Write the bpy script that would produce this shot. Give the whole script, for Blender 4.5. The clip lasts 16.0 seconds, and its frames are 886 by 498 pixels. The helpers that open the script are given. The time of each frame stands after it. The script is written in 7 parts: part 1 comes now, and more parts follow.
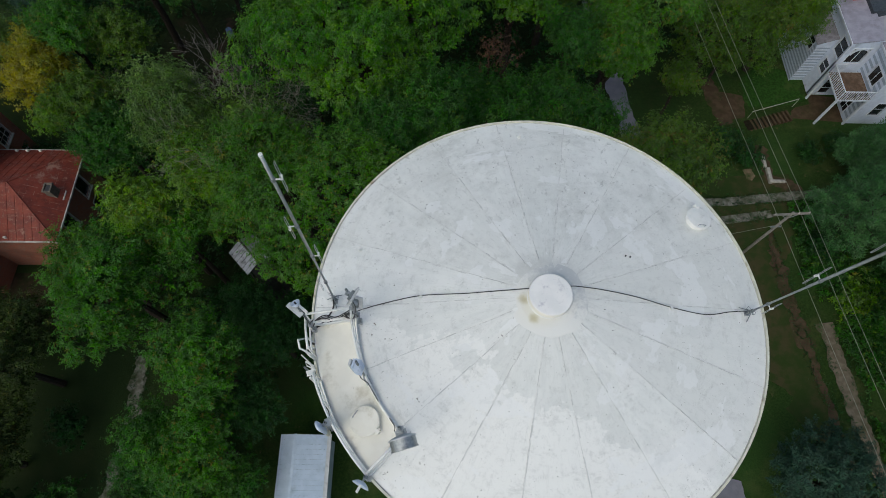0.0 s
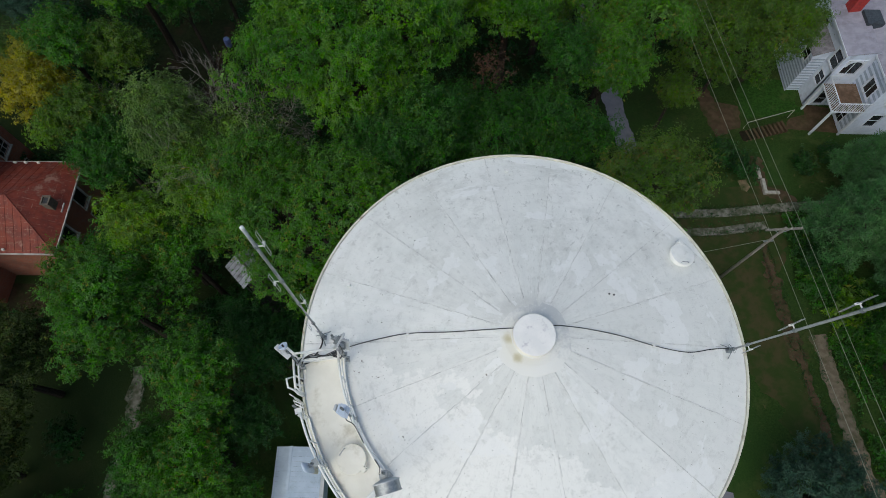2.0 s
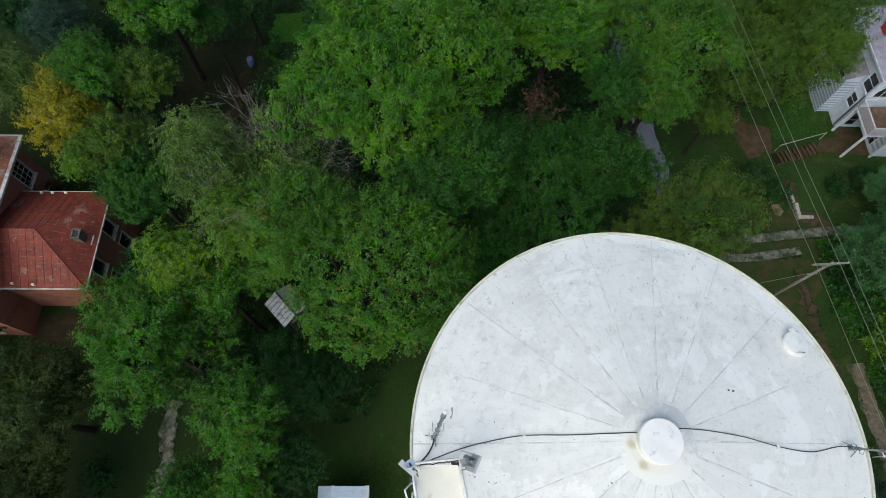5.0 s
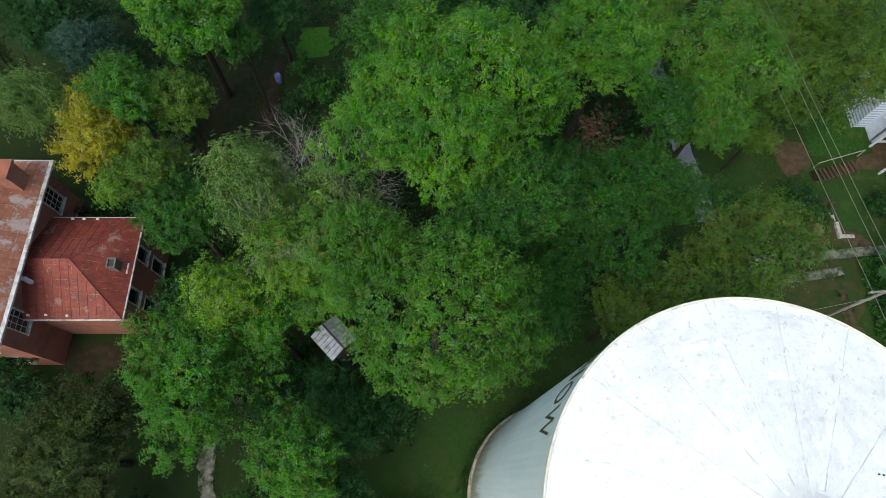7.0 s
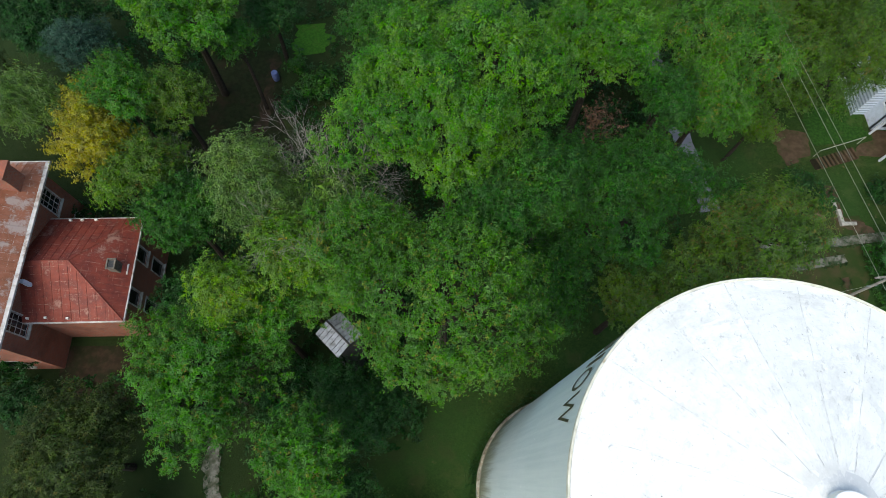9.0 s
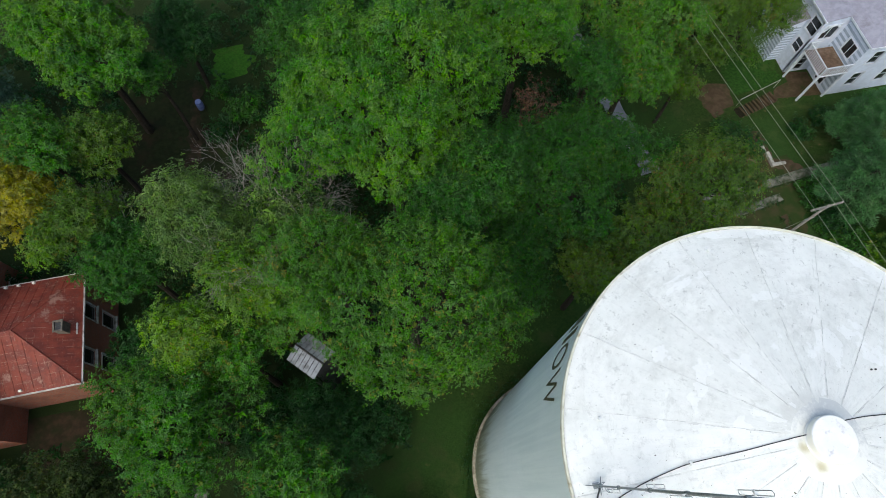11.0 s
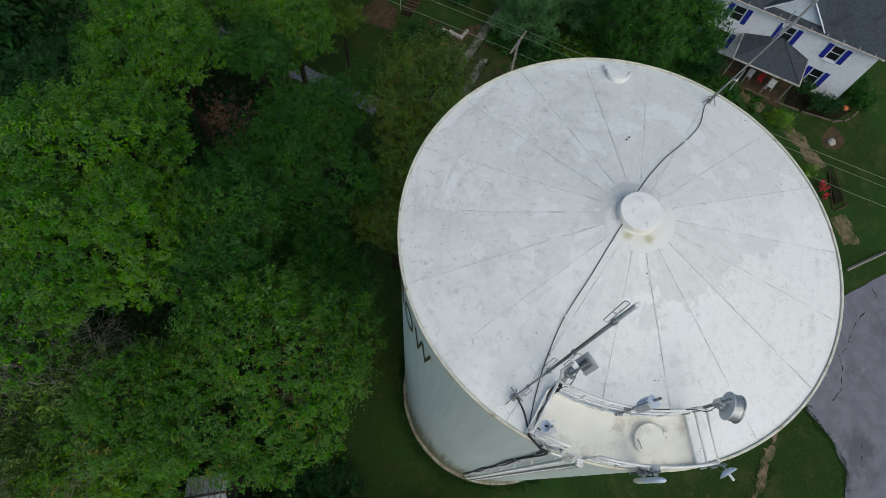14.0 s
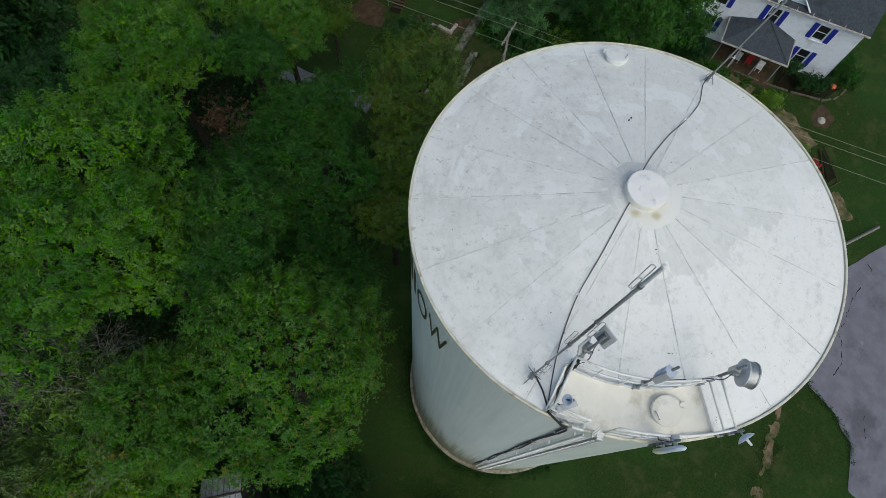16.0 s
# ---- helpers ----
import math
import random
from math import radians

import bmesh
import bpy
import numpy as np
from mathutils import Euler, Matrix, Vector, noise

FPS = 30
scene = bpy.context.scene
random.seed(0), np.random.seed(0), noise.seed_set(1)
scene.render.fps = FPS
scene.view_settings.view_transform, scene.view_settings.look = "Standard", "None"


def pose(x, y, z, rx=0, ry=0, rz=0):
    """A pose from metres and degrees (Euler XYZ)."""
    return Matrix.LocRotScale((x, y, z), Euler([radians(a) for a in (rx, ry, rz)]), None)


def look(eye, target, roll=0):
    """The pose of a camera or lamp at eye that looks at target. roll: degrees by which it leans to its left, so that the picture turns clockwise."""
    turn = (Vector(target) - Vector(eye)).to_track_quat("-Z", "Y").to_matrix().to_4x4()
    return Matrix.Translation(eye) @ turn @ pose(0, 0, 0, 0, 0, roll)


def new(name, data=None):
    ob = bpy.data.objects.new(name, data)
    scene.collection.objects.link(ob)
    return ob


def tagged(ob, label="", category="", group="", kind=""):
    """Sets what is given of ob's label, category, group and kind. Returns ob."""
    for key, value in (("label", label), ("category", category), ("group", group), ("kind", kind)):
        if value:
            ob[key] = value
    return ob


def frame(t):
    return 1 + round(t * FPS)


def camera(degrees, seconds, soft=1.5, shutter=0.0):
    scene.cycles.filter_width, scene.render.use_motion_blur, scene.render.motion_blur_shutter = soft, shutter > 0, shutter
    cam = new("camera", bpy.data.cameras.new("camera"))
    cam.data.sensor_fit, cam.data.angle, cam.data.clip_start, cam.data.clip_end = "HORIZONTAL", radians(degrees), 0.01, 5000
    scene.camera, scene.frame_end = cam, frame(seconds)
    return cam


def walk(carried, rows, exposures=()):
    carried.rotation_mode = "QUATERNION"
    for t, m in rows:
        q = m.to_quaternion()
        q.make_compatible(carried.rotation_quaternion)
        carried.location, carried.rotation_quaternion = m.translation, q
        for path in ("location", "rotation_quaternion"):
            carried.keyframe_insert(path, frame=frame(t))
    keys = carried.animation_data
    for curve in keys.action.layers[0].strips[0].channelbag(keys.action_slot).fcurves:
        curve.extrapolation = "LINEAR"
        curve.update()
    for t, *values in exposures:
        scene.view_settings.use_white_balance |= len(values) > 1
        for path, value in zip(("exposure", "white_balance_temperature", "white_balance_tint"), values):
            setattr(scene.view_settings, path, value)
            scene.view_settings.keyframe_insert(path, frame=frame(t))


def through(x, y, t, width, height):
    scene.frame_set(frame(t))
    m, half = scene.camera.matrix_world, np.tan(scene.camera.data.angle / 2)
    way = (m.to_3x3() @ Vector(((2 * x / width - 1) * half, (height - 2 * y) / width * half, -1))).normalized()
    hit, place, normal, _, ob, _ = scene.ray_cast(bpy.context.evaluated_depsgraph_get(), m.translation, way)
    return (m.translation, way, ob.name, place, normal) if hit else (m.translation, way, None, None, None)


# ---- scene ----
cam = camera(76.17, 16.0, soft=0.65)
PATH = [
    (0.0, -2.708, -4.641, 40.631, 23.443, -0.590, 0.366),
    (0.5, -2.589, -4.614, 40.768, 23.357, -0.587, 0.419),
    (1.0, -2.459, -4.461, 40.924, 23.323, -0.576, 0.444),
    (1.5, -2.354, -4.154, 41.081, 23.260, -0.564, 0.489),
    (2.0, -2.349, -3.722, 41.319, 23.139, -0.585, 0.483),
    (2.5, -2.505, -3.408, 41.513, 23.052, -0.630, 0.419),
    (3.0, -2.886, -3.089, 41.642, 22.990, -0.688, 0.410),
    (3.5, -3.464, -2.691, 41.756, 22.915, -0.807, 0.336),
    (4.0, -4.087, -2.190, 41.779, 22.807, -0.898, 0.287),
    (6.5, -8.165, 0.770, 41.650, 22.250, -1.477, -0.323),
    (7.0, -9.014, 1.217, 41.595, 22.249, -1.541, -0.425),
    (7.5, -9.385, 1.331, 41.490, 22.272, -1.475, -0.641),
    (8.0, -9.436, 1.159, 41.342, 22.301, -1.456, -0.803),
    (10.5, -9.735, 0.917, 41.009, 22.448, -1.840, -7.831),
    (11.0, -9.656, 1.052, 41.053, 22.543, -1.972, -12.218),
    (11.5, -9.442, 1.115, 40.981, 22.693, -2.044, -18.460),
    (12.0, -9.171, 1.102, 40.873, 22.778, -2.059, -27.067),
    (12.5, -8.999, 1.083, 40.596, 22.647, -2.372, -36.917),
    (13.0, -8.900, 1.018, 40.171, 22.963, -2.473, -46.177),
    (13.5, -8.684, 0.925, 39.982, 23.108, -2.734, -53.511),
    (14.0, -8.513, 0.938, 39.848, 22.992, -3.068, -55.223),
    (14.5, -8.589, 1.017, 39.802, 23.001, -3.021, -56.382),
    (15.0, -8.796, 1.183, 39.817, 22.954, -2.883, -57.005),
    (15.5, -8.934, 1.221, 39.857, 22.883, -2.785, -57.404),
    (16.0, -9.082, 1.135, 39.899, 22.886, -2.670, -57.794),
]
walk(cam, [(t, pose(x, y, z, rx, ry, rz)) for t, x, y, z, rx, ry, rz in PATH],
     exposures=[(t, e, 6400, 1) for t, e in ((0.0, -0.2), (1.0, -0.18), (2.0, -0.06), (3.0, 0.02), (4.0, 0.1), (6.5, 0.74), (7.0, 0.88), (8.0, 0.95), (10.5, 0.7), (11.0, 0.6), (12.0, 0.25), (13.0, -0.06), (14.0, -0.18), (16.0, -0.14))])

# ---- world and light: a bright overcast day ----
SUN_EL, SUN_AZ = 52.0, 215.0  # azimuth clockwise from +y
world = bpy.data.worlds.new("overcast")
scene.world = world
world.use_nodes = True
wn = world.node_tree
sky = wn.nodes.new("ShaderNodeTexSky")
sky.sky_type = "NISHITA"
sky.sun_disc = False
sky.sun_elevation, sky.sun_rotation = radians(SUN_EL), radians(SUN_AZ)
sky.air_density, sky.dust_density, sky.ozone_density = 1.0, 4.0, 1.0
wn.links.new(sky.outputs[0], wn.nodes["Background"].inputs[0])
wn.nodes["Background"].inputs[1].default_value = 0.15
sun = new("sun", bpy.data.lights.new("sun", "SUN"))
sun.data.energy, sun.data.angle, sun.data.color = 0.45, radians(80), (1.0, 0.98, 0.95)
_a = radians(SUN_AZ)
_d = Vector((math.sin(_a) * math.cos(radians(SUN_EL)), math.cos(_a) * math.cos(radians(SUN_EL)), math.sin(radians(SUN_EL))))
sun.matrix_world = look(_d * 80, (0, 0, 0))


# ---- materials ----
def rgb(c):
    return (*c, 1.0)


class Nodes:
    """A short way to wire a material."""

    def __init__(self, name):
        self.m = bpy.data.materials.new(name)
        self.m.use_nodes = True
        self.t = self.m.node_tree
        self.b = self.t.nodes["Principled BSDF"]
        self.pos = self.t.nodes.new("ShaderNodeNewGeometry").outputs["Position"]

    def put(self, socket, v):
        if isinstance(v, bpy.types.NodeSocket):
            self.t.links.new(v, socket)
        elif isinstance(v, tuple) and len(v) == 3 and socket.type == "RGBA":
            socket.default_value = rgb(v)
        else:
            socket.default_value = v

    def math(self, op, a, b=0.0, clamp=False):
        n = self.t.nodes.new("ShaderNodeMath")
        n.operation, n.use_clamp = op, clamp
        self.put(n.inputs[0], a)
        self.put(n.inputs[1], b)
        return n.outputs[0]

    def mix(self, f, a, b, mode="MIX"):
        n = self.t.nodes.new("ShaderNodeMix")
        n.data_type, n.blend_type = "RGBA", mode
        self.put(n.inputs[0], f)
        self.put(n.inputs[6], a)
        self.put(n.inputs[7], b)
        return n.outputs[2]

    def noise(self, scale, detail=4.0, rough=0.55, vec=None, dist=0.0):
        n = self.t.nodes.new("ShaderNodeTexNoise")
        self.put(n.inputs["Vector"], vec or self.pos)
        n.inputs["Scale"].default_value, n.inputs["Detail"].default_value = scale, detail
        n.inputs["Roughness"].default_value, n.inputs["Distortion"].default_value = rough, dist
        return n.outputs["Fac"]

    def step(self, f, lo, hi, a=0.0, b=1.0):
        n = self.t.nodes.new("ShaderNodeMapRange")
        n.interpolation_type = "SMOOTHSTEP"
        for i, v in enumerate((f, lo, hi, a, b)):
            self.put(n.inputs[i], v)
        return n.outputs[0]

    def scaled(self, v):
        n = self.t.nodes.new("ShaderNodeMapping")
        self.put(n.inputs["Vector"], self.pos)
        n.inputs["Scale"].default_value = v
        return n.outputs[0]

    def xyz(self):
        n = self.t.nodes.new("ShaderNodeSeparateXYZ")
        self.put(n.inputs[0], self.pos)
        return n.outputs

    def vec(self, x, y, z):
        n = self.t.nodes.new("ShaderNodeCombineXYZ")
        for s, v in zip(n.inputs, (x, y, z)):
            self.put(s, v)
        return n.outputs[0]

    def bump(self, h, strength=0.3, dist=0.02):
        n = self.t.nodes.new("ShaderNodeBump")
        n.inputs["Strength"].default_value, n.inputs["Distance"].default_value = strength, dist
        self.put(n.inputs["Height"], h)
        self.put(self.b.inputs["Normal"], n.outputs[0])

    def done(self, color, rough=0.6, metal=0.0, spec=0.4):
        self.put(self.b.inputs["Base Color"], color)
        self.put(self.b.inputs["Roughness"], rough)
        self.b.inputs["Metallic"].default_value = metal
        self.b.inputs["Specular IOR Level"].default_value = spec
        return self.m


def surface(name, c1, c2, scale=6.0, c3=None, scale3=0.7, amount=0.5, rough=0.6, metal=0.0, bump=0.15, fine=40.0, spec=0.4):
    """Two tones by a middling grain, a third as stains of a larger kind, and fine relief."""
    n = Nodes(name)
    col = n.mix(n.step(n.noise(scale), 0.35, 0.65), c1, c2)
    if c3:
        col = n.mix(n.step(n.noise(scale3, 6.0, 0.65), 0.62 - 0.25 * amount, 0.72), col, c3)
    n.bump(n.noise(fine, 3.0), bump, 0.01)
    return n.done(col, n.step(n.noise(scale * 2.2), 0.3, 0.7, max(0.05, rough - 0.1), min(1, rough + 0.12)), metal, spec)


def leaf_material(name, main, second, spot, spot_share=0.05, patch=0.45, through=0.22, patch_scale=0.35):
    """Leaves: every leaf its own shade, patches of a second green and a few turned leaves."""
    n = Nodes(name)
    rnd = n.t.nodes.new("ShaderNodeNewGeometry").outputs["Random Per Island"]
    big = n.noise(patch_scale, 3.0, 0.6)
    col = n.mix(n.step(big, patch - 0.1, patch + 0.16), main, second)
    hsv = n.t.nodes.new("ShaderNodeHueSaturation")
    n.put(hsv.inputs["Hue"], n.step(rnd, 0.0, 1.0, 0.492, 0.51))
    n.put(hsv.inputs["Saturation"], n.step(n.math("FRACT", n.math("MULTIPLY", rnd, 7.3)), 0, 1, 0.8, 1.1))
    n.put(hsv.inputs["Value"], n.math("MULTIPLY", n.step(n.math("FRACT", n.math("MULTIPLY", rnd, 17.7)), 0, 1, 0.95, 1.25), n.step(n.noise(1.3, 2.0), 0.3, 0.7, 0.82, 1.24)))
    n.put(hsv.inputs["Color"], col)
    turned = n.math("GREATER_THAN", n.math("FRACT", n.math("MULTIPLY", rnd, 53.1)), 1.0 - spot_share)
    turned = n.math("MULTIPLY", turned, n.step(n.noise(0.5, 2.0), 0.4, 0.6))
    col = n.mix(turned, hsv.outputs[0], spot)
    n.done(col, 0.5, 0.0, 0.1)
    tr = n.t.nodes.new("ShaderNodeBsdfTranslucent")
    n.put(tr.inputs[0], col)
    mx = n.t.nodes.new("ShaderNodeMixShader")
    mx.inputs[0].default_value = through
    n.t.links.new(n.b.outputs[0], mx.inputs[1])
    n.t.links.new(tr.outputs[0], mx.inputs[2])
    n.t.links.new(mx.outputs[0], n.t.nodes["Material Output"].inputs[0])
    return n.m


def tank_roof_material():
    """Weathered white roof paint: radial brush marks, grey mildew, patches of newer paint."""
    n = Nodes("tank_roof_paint")
    x, y, _ = n.xyz()
    ang = n.math("ARCTAN2", y, x)
    rad = n.math("SQRT", n.math("ADD", n.math("MULTIPLY", x, x), n.math("MULTIPLY", y, y)))
    polar = n.vec(n.math("MULTIPLY", ang, 9.0), n.math("MULTIPLY", rad, 0.9), 0.0)
    streak = n.noise(1.0, 6.0, 0.62, polar)
    block = n.noise(0.8, 3.0, 0.5, n.vec(n.math("MULTIPLY", ang, 7.0), n.math("MULTIPLY", rad, 1.6), 3.0))
    cloud = n.noise(0.45, 5.0, 0.6)
    plate = n.t.nodes.new("ShaderNodeObjectInfo").outputs["Random"]
    col = n.mix(n.step(streak, 0.35, 0.68), (0.8, 0.81, 0.79), (0.73, 0.745, 0.73))
    # mildew lies on the side away from the sun
    north = n.step(n.math("ADD", n.math("MULTIPLY", y, 0.1), cloud), 0.45, 1.0)
    grime = n.math("MULTIPLY", n.step(n.noise(1.3, 7.0, 0.72, n.vec(n.math("MULTIPLY", ang, 3.0), rad, 1.0)), 0.42, 0.7), north)
    col = n.mix(n.math("MULTIPLY", grime, 0.85), col, (0.5, 0.51, 0.49))
    col = n.mix(n.math("MULTIPLY", n.step(block, 0.52, 0.56), 0.35), col, (0.8, 0.8, 0.79))
    col = n.mix(n.math("MULTIPLY", plate, 0.42), col, (0.63, 0.645, 0.625))
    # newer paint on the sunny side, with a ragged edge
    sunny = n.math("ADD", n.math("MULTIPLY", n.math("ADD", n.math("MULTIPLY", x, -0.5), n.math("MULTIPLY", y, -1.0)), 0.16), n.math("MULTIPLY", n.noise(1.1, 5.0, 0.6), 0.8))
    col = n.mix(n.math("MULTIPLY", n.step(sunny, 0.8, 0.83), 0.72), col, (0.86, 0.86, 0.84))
    # smudges, brushed-out repairs and fine dirt
    smear = n.noise(1.0, 8.0, 0.78, n.vec(n.math("MULTIPLY", ang, 5.0), n.math("MULTIPLY", rad, 2.2), 7.0))
    col = n.mix(n.math("MULTIPLY", n.step(smear, 0.53, 0.66), 0.36), col, (0.47, 0.48, 0.46))
    col = n.mix(n.math("MULTIPLY", n.step(n.noise(5.5, 8.0, 0.8), 0.5, 0.68), 0.34), col, (0.5, 0.51, 0.49))
    comb = n.noise(1.0, 5.0, 0.7, n.vec(n.math("MULTIPLY", ang, 46.0), n.math("MULTIPLY", rad, 1.3), 21.0))
    col = n.mix(n.math("MULTIPLY", n.step(comb, 0.54, 0.7), 0.17), col, (0.5, 0.51, 0.5))
    scrape = n.noise(1.0, 6.0, 0.72, n.vec(n.math("MULTIPLY", ang, 24.0), n.math("MULTIPLY", rad, 3.2), 31.0))
    col = n.mix(n.math("MULTIPLY", n.step(scrape, 0.56, 0.65), n.math("ADD", n.math("MULTIPLY", north, 0.6), 0.2)), col, (0.45, 0.46, 0.45))
    # dirt gathers along the plate seams
    off = n.math("ABSOLUTE", n.math("SUBTRACT", n.math("FRACT", n.math("MULTIPLY", ang, 18.0 / (2 * math.pi))), 0.5))
    near = n.math("MULTIPLY", n.step(n.math("MULTIPLY", n.math("SUBTRACT", 0.5, off), rad), 0.06, 0.0), n.step(n.noise(3.5, 6.0, 0.75), 0.5, 0.64))
    col = n.mix(n.math("MULTIPLY", near, 0.35), col, (0.46, 0.47, 0.45))
    core = n.math("MULTIPLY", n.step(n.math("ADD", rad, n.math("MULTIPLY", n.noise(4.0, 6.0, 0.75), 0.9)), 1.85, 1.3), n.step(n.math("ADD", n.math("MULTIPLY", y, 0.5), n.noise(2.2, 5.0, 0.7)), 0.45, 1.0))
    col = n.mix(n.math("MULTIPLY", core, 0.55), col, (0.5, 0.51, 0.5))
    fresh = n.noise(0.9, 4.0, 0.6, n.vec(n.math("MULTIPLY", ang, 2.4), rad, 12.0))
    col = n.mix(n.math("MULTIPLY", n.step(fresh, 0.58, 0.6), 0.55), col, (0.82, 0.83, 0.83))
    speck = n.step(n.noise(13.0, 2.0, 0.5), 0.71, 0.74)
    col = n.mix(n.math("MULTIPLY", speck, 0.55), col, (0.33, 0.33, 0.31))
    n.bump(n.noise(3.0, 6.0, 0.6), 0.25, 0.03)
    return n.done(col, n.step(streak, 0.3, 0.7, 0.45, 0.62), 0.0, 0.35)


def tank_shell_material():
    """Grey-green gloss paint with run-off streaks, and algae towards the foot."""
    n = Nodes("tank_shell_paint")
    x, y, z = n.xyz()
    ang = n.math("ARCTAN2", y, x)
    run = n.noise(1.0, 5.0, 0.6, n.vec(n.math("MULTIPLY", ang, 26.0), n.math("MULTIPLY", z, 0.12), 0.0))
    col = n.mix(n.step(run, 0.3, 0.7), (0.60, 0.67, 0.65), (0.50, 0.58, 0.57))
    col = n.mix(n.step(n.noise(0.25, 4.0), 0.4, 0.7, 0.0, 0.4), col, (0.64, 0.7, 0.7))
    low = n.step(n.math("ADD", n.math("MULTIPLY", z, -0.075), n.math("MULTIPLY", run, 1.25)), 0.05, 0.6)
    col = n.mix(n.math("MULTIPLY", low, 0.88), col, (0.115, 0.115, 0.055))
    mid = n.step(n.math("ADD", n.math("MULTIPLY", z, -0.045), n.math("MULTIPLY", n.noise(1.0, 5.0, 0.6, n.vec(n.math("MULTIPLY", ang, 9.0), n.math("MULTIPLY", z, 0.1), 8.0)), 0.9)), 0.02, 0.5)
    col = n.mix(n.math("MULTIPLY", mid, 0.55), col, (0.33, 0.35, 0.24))
    scuff = n.step(n.noise(1.0, 4.0, 0.7, n.vec(n.math("MULTIPLY", ang, 20.0), n.math("MULTIPLY", z, 1.4), 4.0)), 0.66, 0.72)
    col = n.mix(n.math("MULTIPLY", scuff, 0.7), col, (0.74, 0.78, 0.78))
    n.bump(n.noise(1.2, 3.0), 0.12, 0.03)
    return n.done(col, 0.42, 0.0, 0.45)


def ground_material():
    n = Nodes("grass_ground")
    x, y, _ = n.xyz()
    fine = n.noise(7.0, 6.0, 0.7)
    mid = n.noise(0.6, 6.0, 0.62)
    big = n.noise(0.09, 4.0, 0.55)
    col = n.mix(n.step(fine, 0.32, 0.68), (0.017, 0.038, 0.0095), (0.036, 0.063, 0.015))
    col = n.mix(n.step(mid, 0.5, 0.68, 0.0, 0.6), col, (0.065, 0.075, 0.028))
    col = n.mix(n.step(n.noise(1.7, 5.0, 0.65), 0.63, 0.72, 0.0, 0.75), col, (0.12, 0.085, 0.05))
    col = n.mix(n.step(big, 0.42, 0.62, 0.0, 0.5), col, (0.03, 0.075, 0.018))
    # a darker, duller green towards the wood north and west of the tank
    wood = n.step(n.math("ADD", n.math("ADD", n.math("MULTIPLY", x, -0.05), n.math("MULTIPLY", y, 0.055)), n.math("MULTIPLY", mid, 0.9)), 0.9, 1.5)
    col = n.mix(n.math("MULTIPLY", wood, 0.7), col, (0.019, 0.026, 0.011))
    n.bump(n.noise(22.0, 5.0, 0.7), 0.9, 0.06)
    return n.done(col, 0.95, 0.0, 0.04)


def metal_roof_material(name, red, rust, worn, share):
    """Old painted sheet roof: two reds, worn pale patches, fine scratches down the slope and rust blooms."""
    n = Nodes(name)
    plate = n.t.nodes.new("ShaderNodeObjectInfo").outputs["Random"]
    col = n.mix(n.step(n.noise(1.4, 6.0, 0.65), 0.38, 0.64), red, rust)
    patch = n.step(n.math("ADD", n.noise(0.7, 7.0, 0.72), n.math("MULTIPLY", plate, 0.08)), share, share + 0.12)
    col = n.mix(n.math("MULTIPLY", patch, 0.8), col, worn)
    for v in ((9.0, 1.1, 1.0), (1.1, 9.0, 1.0)):
        scratch = n.step(n.noise(1.0, 6.0, 0.75, n.scaled(v)), 0.6, 0.68)
        col = n.mix(n.math("MULTIPLY", scratch, 0.5), col, worn)
    # chipped paint at the cross joints of the pans
    x, y, _ = n.xyz()
    for v, o in ((y, 4.0), (x, 9.0)):
        line = n.math("LESS_THAN", n.math("FRACT", n.math("MULTIPLY", v, 2.3)), 0.09)
        col = n.mix(n.math("MULTIPLY", n.math("MULTIPLY", line, n.step(n.noise(2.2 + o * 0.05, 5.0, 0.75), 0.52, 0.62)), 0.65), col, worn)
    bloom = n.step(n.noise(2.6, 6.0, 0.7), 0.6, 0.72)
    col = n.mix(n.math("MULTIPLY", bloom, 0.55), col, (0.13, 0.045, 0.018))
    n.bump(n.noise(14.0, 3.0), 0.3, 0.01)
    return n.done(col, n.step(n.noise(3.0), 0.3, 0.7, 0.5, 0.75), 0.0, 0.25)


def brick_material():
    n = Nodes("red_brick")
    b = n.t.nodes.new("ShaderNodeTexBrick")
    x, y, z = n.xyz()
    n.put(b.inputs["Vector"], n.vec(n.math("ADD", x, y), z, 0.0))
    b.inputs["Scale"].default_value, b.inputs["Mortar Size"].default_value = 1.0, 0.008
    b.inputs["Brick Width"].default_value, b.inputs["Row Height"].default_value = 0.22, 0.075
    n.put(b.inputs["Color1"], (0.33, 0.105, 0.06))
    n.put(b.inputs["Color2"], (0.25, 0.08, 0.05))
    n.put(b.inputs["Mortar"], (0.22, 0.19, 0.16))
    col = n.mix(n.step(n.noise(0.8, 5.0), 0.45, 0.7, 0.0, 0.6), b.outputs[0], (0.15, 0.07, 0.05))
    n.bump(b.outputs["Fac"], 0.3, 0.01)
    return n.done(col, 0.85, 0.0, 0.2)


